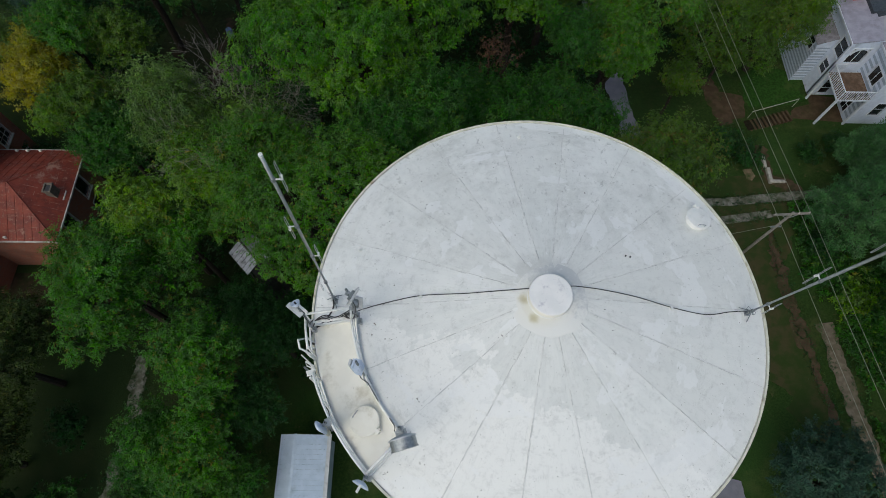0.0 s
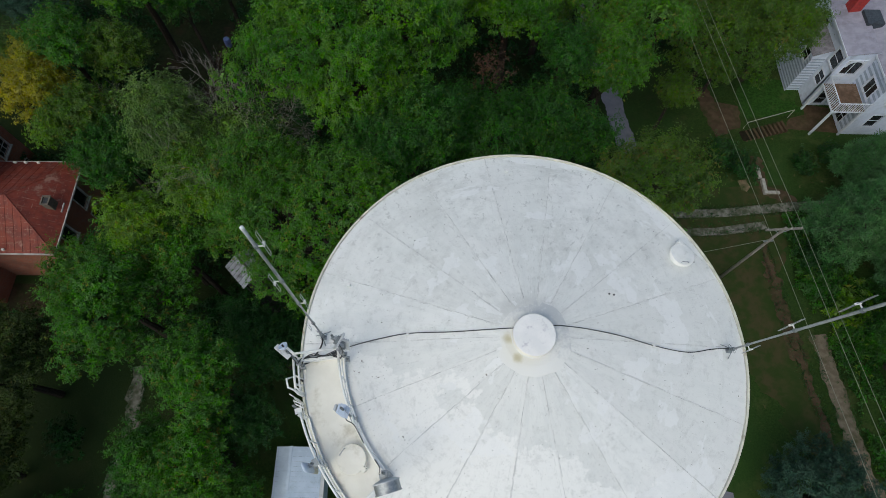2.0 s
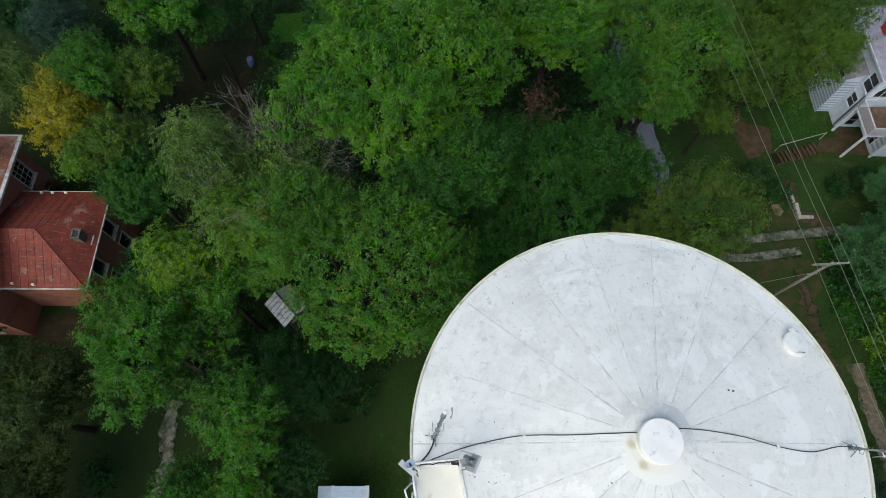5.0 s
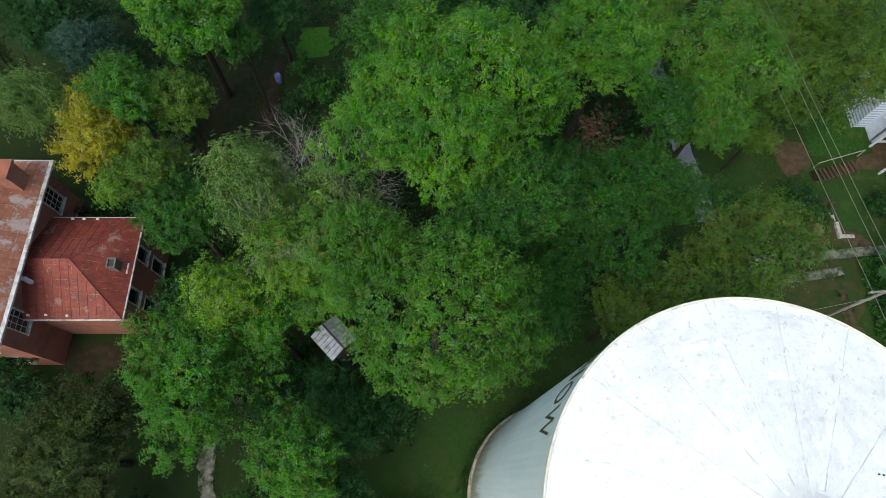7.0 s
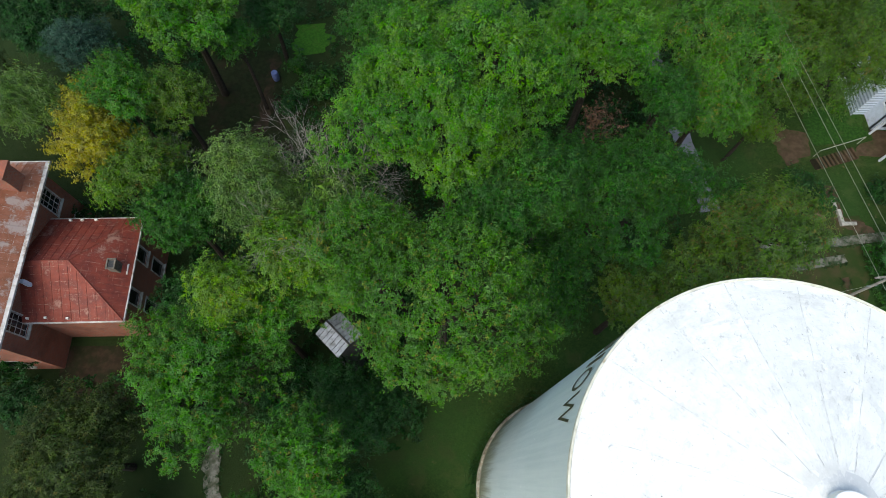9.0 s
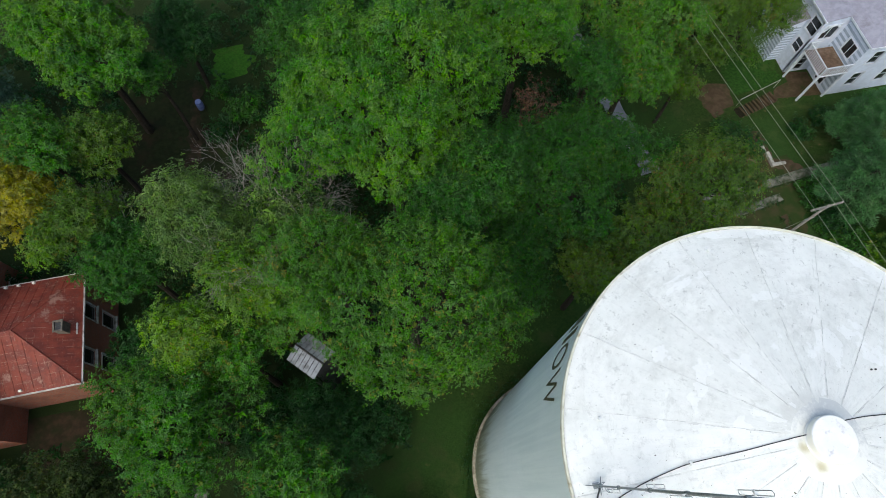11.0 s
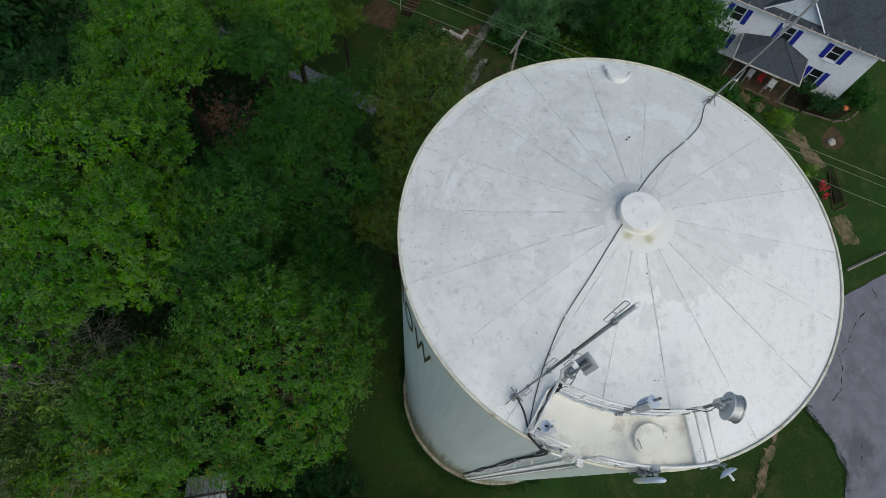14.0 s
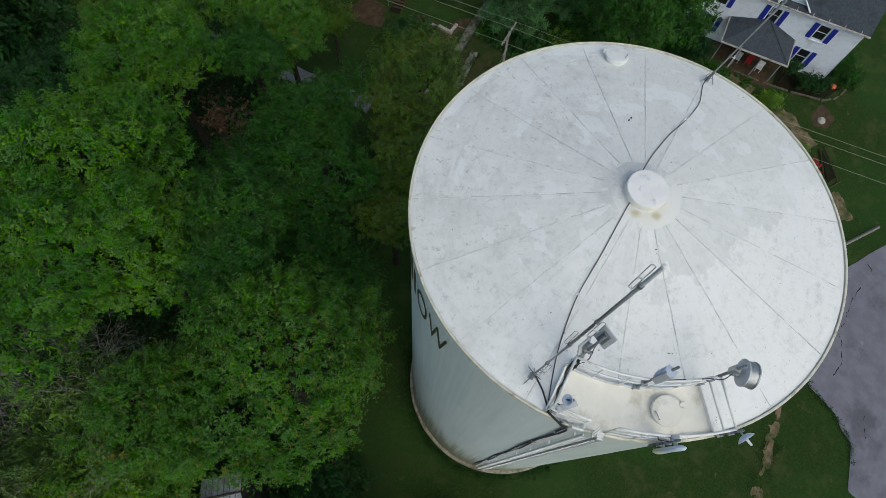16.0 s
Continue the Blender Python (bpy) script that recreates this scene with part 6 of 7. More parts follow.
# the house stands a little askew to the tank's axes
house_base.matrix_basis = pose(39.425, -11.89, 0, 0, 0, 6.5) @ Matrix.Translation((-38.43, 11.85, 0)) @ house_base.matrix_basis
draped("patio", "dark brown porch floor and worn soil", [(35.87, -7.6), (39.17, -7.6), (39.17, -1.4), (35.87, -1.4)], M["dirt"], 0.03, 0.4)
for (x, y, s, mt, lb) in ((37.5, -6.1, 0.42, "white", "white plastic patio chair"), (37.6, -5.0, 0.36, "red", "red folding chair on the porch"), (37.4, -4.0, 0.4, "grey_plastic", "grey garden chair on the porch")):
    z = ground_z(x, y) + 0.03
    ob = thing("patio_chair", lb, "chair", (x, y, z), group="chairs on the porch")
    part("seat", Geo().box(x - s / 1.6, x + s / 1.6, y - s / 1.6, y + s / 1.6, z + 0.4, z + 0.45), M[mt], ob)
    part("backrest", Geo().box(x + s / 2, x + s / 1.6, y - s / 1.6, y + s / 1.6, z + 0.45, z + 0.95), M[mt], ob)
    for sx in (-1, 1):
        for sy in (-1, 1):
            part("leg", Geo().box(x + sx * s / 2 - 0.02, x + sx * s / 2 + 0.02, y + sy * s / 2 - 0.02, y + sy * s / 2 + 0.02, z, z + 0.4), M[mt], ob)
# flower bed edging, rock, planks
EDGE = [Vector(p) for p in ((35.95, -1.8), (36.17, -4.5), (36.46, -7.16), (36.92, -9.72), (37.72, -12.41), (38.6, -13.3), (39.5, -13.7), (40.65, -14.0))]
for a, b in zip(EDGE, EDGE[1:]):
    ln = (b - a).length
    for k in range(int(ln / 0.34)):
        p = a.lerp(b, k * 0.34 / ln)
        ob = part("edging_stone", Geo().box(-0.14, 0.14, -0.08, 0.08, -0.15, 0.1, pose(p.x, p.y, ground_z(p.x, p.y), 0, 0, math.degrees(math.atan2(b.y - a.y, b.x - a.x)))), M["edging"], None)
        tagged(ob, "grey edging stone round the flower bed", "stone", "flower bed edging")
draped("flower_bed", "dark planted bed along the house front", [(36.57, -7.8), (37.17, -11.3), (38.27, -12.5), (39.87, -13.4), (39.17, -11.6), (39.17, -7.7)], M["litter"], 0.025, 0.15)
draped("dirt_patch", "bare brown soil round the boulder", [(34.57, -12.6), (35.47, -12), (36.87, -12.4), (37.17, -13.2), (36.27, -14), (35.07, -13.8)], M["dirt"], 0.025, 0.08, rough_edge=0.5)
z = ground_z(35.42, -12.95)
ob = part("rock", Geo().lathe([(0.0, -0.1), (0.34, -0.1), (0.38, 0.12), (0.25, 0.3), (0.1, 0.34), (0.0, 0.32)], 9, m=pose(35.42, -12.95, z, 6, 4, 20)), M["stone"], None)
tagged(ob, "pale boulder standing in the lawn", "rock")
for a, b in (((32.47, -13.75), (29.12, -15.46)), ((32.84, -14.1), (30.44, -16.25)), ((30.4, -16.35), (29.1, -15.62))):
    p, q = Vector((*a, ground_z(*a) + 0.2)), Vector((*b, ground_z(*b) + 0.06))
    ob = part("plank", Geo().tube([p, q], 0.07, 4), M["dirt"], None)
    tagged(ob, "loose brown plank lying on the grass", "plank", "loose planks")
ob = part("sheet", Geo().slab([(32.4, -14.0, -0.58), (30.55, -15.9, -0.66), (29.5, -15.4, -0.56), (32.2, -13.95, -0.54)], 0.04), M["litter"], None)
tagged(ob, "dark board lying between loose planks", "board")


for a, b in (((24.66, -18.36), (28.25, -20.57)),):
    p, q = Vector((*a, ground_z(*a) + 0.12)), Vector((*b, ground_z(*b) + 0.12))
    tagged(part("timber_beam", Geo().tube([p, q], 0.13, 4), M["timber"], None), "long weathered timber edging the asphalt", "timber")
for x, y in ((17.57, -22.1), (15.47, -19.9)):
    z = ground_z(x, y) + 0.05
    tagged(part("valve_cover", Geo().lathe([(0.0, 0.03), (0.14, 0.03), (0.16, 0.0), (0.16, -0.05)], 14, m=pose(x, y, z)), M["dull_steel"], None), "small dark round valve cover in the asphalt", "valve cover", "valve covers")
for pts in (((24.37, -20.7), (24.07, -21.1), (23.47, -21.3)), ((22.27, -20.8), (20.27, -20.4), (18.47, -20.5), (17.37, -20.2), (16.77, -20.7), (15.07, -21.2), (13.47, -20.8)), ((13.37, -24), (11.87, -23.9), (10.87, -24.3), (10.17, -24.3))):
    q = []
    for (x0, y0), (x1, y1) in zip(pts, pts[1:]):
        for k in range(5):
            x, y = x0 + (x1 - x0) * k / 5, y0 + (y1 - y0) * k / 5
            q.append((x + 0.12 * noise.noise((x * 3, y * 3, 1)), y + 0.12 * noise.noise((x * 3, y * 3, 6))))
    tagged(draped("road_crack", "dark tarred crack across the asphalt", ribbon(q, 0.07), M["litter"], 0.058, 0.05, "crack", 0.0), kind="structure")
for x, y, z, r in ((30.2, -13.9, 0.25, 0.28), (30.7, -13.6, 0.15, 0.2), (29.7, -14.3, 0.1, 0.2)):
    rng = np.random.default_rng(int(r * 100))
    zz = ground_z(x, y)
    ob = thing("flower", "red flowering plant beside loose planks", "plant", (x, y, zz), group="red flowers")
    part("stem", Geo().tube([(x, y, zz - 0.05), (x, y, zz + 0.4)], 0.02, 5), M["bark"], ob)
    c = np.array([[x, y, zz + 0.45]]) + rng.normal(size=(14, 3)) * r * 0.6
    part("petals", leaf_mesh("petals", [rosettes(rng, c, np.tile([[0, 0, 1.0]], (14, 1)), 8, 0.14, 0.8)], M["red"]), None, ob)
x, y = 39.7, -12.7
tagged(part("pumpkin", Geo().lathe([(0.0, 0.0), (0.2, 0.03), (0.3, 0.16), (0.25, 0.3), (0.08, 0.36), (0.0, 0.34)], 14, m=pose(x, y, ground_z(x, y))), M["orange"], None, smooth=True), "round orange garden ornament in the bed", "ornament")


# ---- power line ----
def power_pole(x, y, top, turn):
    z0 = ground_z(x, y)
    ob = thing("utility_pole", "grey wooden utility pole with one crossarm", "utility pole", (x, y, z0), group="power line poles")
    part("pole", Geo().tube([(x, y, z0 - 0.3), (x, y, top)], [0.13, 0.08], 10), M["timber"], ob, smooth=True)
    m = pose(x, y, top - 0.25, 0, 0, turn)
    arm = part("crossarm", Geo().box(-1.2, 1.2, -0.06, 0.06, -0.06, 0.06, m), M["timber"], ob)
    for s in (-1, 1):
        part("brace", Geo().tube([m @ Vector((0.6 * s, 0, -0.05)), m @ Vector((0, 0, -0.65))], 0.025, 5), M["dull_steel"], arm)
    for o in (-1.1, 0.45, 1.12):
        part("insulator", Geo().lathe([(0.0, 0.06), (0.05, 0.06), (0.05, 0.1), (0.03, 0.12), (0.05, 0.15), (0.03, 0.2), (0.0, 0.2)], 8, m=m @ pose(o, 0, 0)), M["stone"], arm)
    part("lower_bracket", Geo().box(-0.35, 0.35, -0.04, 0.04, -1.9, -1.82, m), M["dull_steel"], ob)
    return [m @ Vector((o, 0, 0.2)) for o in (-1.1, 0.45, 1.12)]


heads = [power_pole(*q) for q in ((13.6, 58.0, 8.7, 7), (19.9, 12.0, 8.7, 4), (27.0, -32.0, 8.7, 8))]
for i in range(2):
    for a, b in zip(heads[i], heads[i + 1]):
        pts = [a.lerp(b, k / 16) - Vector((0, 0, 0.35 * (1 - (k / 8 - 1) ** 2))) for k in range(17)]
        tagged(part("power_line", Geo().tube(pts, 0.014, 5), M["wire"], None), "thin weathered overhead power line", "power line", "overhead lines")
a, b = Vector((19.9, 12.0, 6.9)), Vector((6.0, 9.5, 6.0))
tagged(part("service_wire", Geo().tube([a, a.lerp(b, 0.25) - Vector((0, 0, 0.15)), a.lerp(b, 0.5) - Vector((0, 0, 0.2)), Vector((6.05 * math.cos(radians(58)), 6.05 * math.sin(radians(58)), 6.0))], 0.012, 5), M["wire"], None), "thin service wire from the pole to the tank", "power line")


barrel = thing("barrel", "faded blue plastic barrel standing in the clearing", "barrel", (-22.43, 34.75, ground_z(-22.43, 34.75)))
bm_ = Matrix.Translation(barrel.location)
part("body", Geo().lathe([(0.0, 0.0), (0.27, 0.0), (0.29, 0.04), (0.3, 0.28), (0.315, 0.3), (0.3, 0.32), (0.3, 0.56), (0.315, 0.58), (0.3, 0.6), (0.28, 0.86), (0.26, 0.9)], 20, m=bm_), M["blue_plastic"], barrel, smooth=True)
part("lid", Geo().lathe([(0.0, 0.9), (0.25, 0.9), (0.27, 0.92), (0.27, 0.94), (0.0, 0.93)], 20, m=bm_), M["blue_plastic"], barrel)

# ---- trees ----
# how each kind of leaf grows: leaves to a tuft, length, slimness, droop, tufts and shoots to a square metre, shoot length
GROWTH = {"maple": (6, 0.158, 0.48, 0.25, 23.0, 4.6, 0.8), "pale": (8, 0.24, 0.2, 0.45, 15.0, 4.5, 1.5), "yellowgreen": (7, 0.19, 0.32, 0.25, 18.0, 4.0, 1.25), "blue": (8, 0.17, 0.3, 0.1, 18.0, 3.0, 0.7), "brown": (4, 0.15, 0.45, 0.3, 4.0, 1.6, 1.0)}


def tree(x, y, top, r, kind, label, leaf=1.0, dens=1.0, seed=1, squash=0.75, low=-0.12, name="tree", category="tree", lobe=1.0):
    """A broadleaved tree: tapered trunk, limbs, and a crown of leafy tufts on the swelling boughs."""
    rng = np.random.default_rng(seed)
    z0 = ground_z(x, y)
    rz = r * squash
    cz = top - rz
    ob = thing(name, label, category, (x, y, z0))
    per, ln, slim, droop, many, shoots, reach = GROWTH.get(kind, (6, 0.156, 0.43, 0.28, 21.0, 3.9, 1.05))
    ln *= leaf
    mid = np.array([x, y, cz])
    turn, oval = rng.uniform(0, 3.14), rng.uniform(1.0, 1.16)
    ct, st = math.cos(turn), math.sin(turn)
    ax = np.array([[ct * ct * oval + st * st / oval, ct * st * (oval - 1 / oval), 0], [ct * st * (oval - 1 / oval), st * st * oval + ct * ct / oval, 0], [0, 0, 1]])

    def around(n, jit):
        i = np.arange(n) + 0.5
        zz = 1 - i / n * (1 - low)
        ph = i * 2.39996 + rng.uniform(0, 6.28)
        rr = np.sqrt(np.clip(1 - zz ** 2, 0, 1))
        d = np.stack([rr * np.cos(ph), rr * np.sin(ph), zz], 1) + rng.normal(size=(n, 3)) * jit
        return d / np.linalg.norm(d, axis=1, keepdims=True)

    # boughs of two sizes swell out of the dome, with creases between them
    K = max(7, int((5 + 1.5 * r * r) / lobe ** 2))
    boughs = around(K, 0.16)
    size = rng.uniform(0.75, 1.3, K)
    fall = rng.uniform(-0.2, 0.1, K) + 0.42 * np.array([noise.noise((d[0] * 1.2 + seed, d[1] * 1.2, d[2] * 1.2)) for d in boughs])
    K2 = K * 5
    twigs = around(K2, 0.1)
    wide, wide2 = math.sqrt(2 * math.pi * 1.25 / K) * 0.75, math.sqrt(2 * math.pi * 1.25 / K2) * 0.75

    def dome(d):
        near = 2 - 2 * d @ boughs.T
        k = np.argmin(near / size ** 2, axis=1)
        f = np.sqrt(np.clip(near[np.arange(len(d)), k], 0, None)) / (wide * size[k])
        near2 = 2 - 2 * d @ twigs.T
        k2 = np.argmin(near2, axis=1)
        f2 = np.sqrt(np.clip(near2[np.arange(len(d)), k2], 0, None)) / wide2
        w = np.exp(-np.clip((near / size ** 2 - (near / size ** 2).min(axis=1, keepdims=True)) / (0.16 * wide ** 2), 0, 60))
        sink = (w @ fall) / w.sum(axis=1)
        h = 1 + sink * min(1.0, 5.2 / r) - 1.15 / r * np.clip(f, 0, 1.15) ** 2 * min(1.0, r * 0.24) - 0.85 / r * np.clip(f2, 0, 1.2) ** 2
        nrm = d + (d - boughs[k]) / wide * 0.65 + (d - twigs[k2]) / wide2 * 0.4 + np.array([0, 0, 0.25])
        return h, nrm / np.linalg.norm(nrm, axis=1, keepdims=True)

    area = 2 * math.pi * (1 - low) * r * (r + rz) / 2
    shape = np.array([r, r, rz])
    sets = []
    # a dim filling of the crown, then the leafy skin over it
    for share, depth0, depth1, big, spread in ((0.3, 0.3, 0.75, 2.3, 0.4), (0.48, 0.0, 0.3, 1.2, 0.4)):
        d = around(int(area * many * share * dens), 0.09)
        h, nrm = dome(d)
        h = h - rng.uniform(depth0, depth1, len(d)) / r
        pos = mid + d @ ax * h[:, None] * shape
        nrm = nrm + rng.normal(size=nrm.shape) * 0.18
        nrm /= np.linalg.norm(nrm, axis=1, keepdims=True)
        ok = pos[:, 2] > z0 + 0.25
        sets.append(rosettes(rng, pos[ok], nrm[ok], per, ln * big, slim, droop, 0.15, spread))
    # leafy shoots: long ones arch over the bough and hang at its edge, short ones stand up in plumes
    d = around(int(area * shoots * dens * 0.9), 0.12)
    d = d * 0.55 + twigs[np.argmin(2 - 2 * d @ twigs.T, axis=1)] * 0.45
    d /= np.linalg.norm(d, axis=1, keepdims=True)
    h, nrm = dome(d)
    k = np.argmin((2 - 2 * d @ boughs.T) / size ** 2, axis=1)
    arch = reach > 1.1
    if arch:
        out = (d - boughs[k]) / wide * 0.9 + nrm * 0.35 + rng.normal(size=d.shape) * 0.42
    else:
        out = (d - boughs[k]) / wide * 0.3 + nrm * 0.6 + np.array([0, 0, 0.55]) + rng.normal(size=d.shape) * 0.3
    out /= np.linalg.norm(out, axis=1, keepdims=True) + 1e-9
    root = mid + d @ ax * (h - 0.1 / r)[:, None] * shape
    long = rng.uniform(0.35, 1.0, len(d)) * reach * (1.0 if arch else 0.8) * min(1.0, 0.35 + 0.2 * r)
    for f, big, rise in ((0.12, 1.2, 0.05), (0.4, 1.12, 0.15), (0.7, 1.0, 0.35), (0.98, 0.8, 0.75)):
        hang = np.array([0, 0, -0.38 if arch else -0.05]) * (long * f * f)[:, None]
        tip = root + out * (long * f)[:, None] + hang + rng.normal(size=d.shape) * 0.04
        face = nrm * 0.5 + out * (0.2 + 0.45 * f if arch else 0.7) + np.array([0, 0, 0.4]) + rng.normal(size=d.shape) * 0.14
        face /= np.linalg.norm(face, axis=1, keepdims=True)
        ok = tip[:, 2] > z0 + 0.25
        sets.append(rosettes(rng, tip[ok], face[ok], per, ln * (1.0 if arch else big), slim, droop, 0.2 if arch else rise, 0.4))
    part("crown", leaf_mesh("crown", sets, GREEN[kind]), None, ob)
    # wood
    base = np.array([x, y, z0])
    fork = np.array([x, y, z0 + (cz - z0) * 0.7])
    tr = max(0.04, 0.03 * r + 0.01 * (top - z0))
    g = Geo().tube([base - [0, 0, 0.2], base * 0.5 + fork * 0.5 + [0.02 * r, 0, 0], fork], [tr * 1.25, tr, tr * 0.75], 8)
    h, _ = dome(boughs)
    ends = mid + boughs @ ax * (h * 0.72)[:, None] * np.array([r, r, rz])
    arms = [ends[k] * 0.5 + fork * 0.5 for k in range(0, K, 4)]
    for m in arms:
        g.tube([fork - [0, 0, 0.3], fork * 0.5 + m * 0.5 + [0, 0, 0.05 * r], m], [tr * 0.5, tr * 0.36, tr * 0.24], 5)
    for k in range(K):
        m = min(arms, key=lambda q: ((q - ends[k]) ** 2).sum())
        g.tube([m, m * 0.4 + ends[k] * 0.6 + [0, 0, 0.03 * r], ends[k]], [tr * 0.22, tr * 0.12, tr * 0.03], 4)
    part("trunk", g, M["bark"], ob)
    return ob


def conifer(x, y, top, r, kind, label, seed=1, whorls=9):
    """A pine: straight trunk, tiers of boughs with tufts of needles."""
    rng = np.random.default_rng(seed)
    z0 = ground_z(x, y)
    ob = thing("conifer", label, "tree", (x, y, z0))
    g, cen, nrm = Geo().tube([(x, y, z0 - 0.2), (x, y, top - 0.3)], [0.24, 0.03], 8), [], []
    for w in range(whorls):
        f = w / (whorls - 1)
        zc = z0 + 1.5 + (top - z0 - 1.8) * f
        reach = r * (1 - f * 0.85) * rng.uniform(0.85, 1.1)
        nb = int(8 - 3 * f)
        for b in range(nb):
            a = 2 * math.pi * (b + rng.uniform(-0.25, 0.25)) / nb + w * 0.7
            tipp = np.array([x + reach * math.cos(a), y + reach * math.sin(a), zc + 0.15 * reach])
            root = np.array([x, y, zc - 0.2])
            g.tube([root, tipp], [0.06, 0.012], 5)
            for s in np.linspace(0.25, 1.0, int(6 + reach * 4.2)):
                side = (1.05 - s) * reach * 0.5 + 0.15
                for o in (-1, -0.4, 0.4, 1):
                    cen.append(root + (tipp - root) * s + np.array([-math.sin(a), math.cos(a), 0]) * o * side + rng.normal(size=3) * 0.1)
                    nrm.append((math.cos(a) * 0.25, math.sin(a) * 0.25, 1.0))
    part("trunk", g, M["bark"], ob)
    nrm = np.array(nrm)
    nrm /= np.linalg.norm(nrm, axis=1, keepdims=True)
    part("crown", leaf_mesh("crown", [rosettes(rng, np.array(cen), nrm, 15, 0.3, 0.11, 0.0, 0.45)], GREEN[kind]), None, ob)
    return ob


def bare_tree(x, y, top, r, label, seed=3):
    """Leafless grey twigs on a thin trunk."""
    rng = np.random.default_rng(seed)
    z0 = ground_z(x, y)
    ob = thing("bare_tree", label, "tree", (x, y, z0))
    part("trunk", Geo().tube([(x, y, z0 - 0.2), (x + 0.2, y, z0 + (top - z0) * 0.6)], [0.16, 0.08], 7), M["bark"], ob)
    g = Geo()

    def grow(p, d, ln, rad, depth):
        e = p + d * ln
        m = (p + e) / 2 + rng.normal(size=3) * ln * 0.1
        g.tube([p, m, e], [rad, rad * 0.8, rad * 0.65], 4, caps=False)
        if depth:
            for _ in range(3 if depth > 1 else 4):
                q = d + rng.normal(size=3) * 0.55
                grow(m * 0.4 + e * 0.6, q / np.linalg.norm(q), ln * rng.uniform(0.6, 0.9), rad * 0.66, depth - 1)

    f = np.array([x + 0.2, y, z0 + (top - z0) * 0.55])
    for k in range(7):
        a = k * 0.9
        d = np.array([math.cos(a) * 0.75, math.sin(a) * 0.75, 0.75])
        grow(f, d / np.linalg.norm(d), (top - f[2]) * 0.36, 0.03, 4)
    part("branchwork", g, M["dead_wood"], ob, "bleached bare twigs")
    return ob


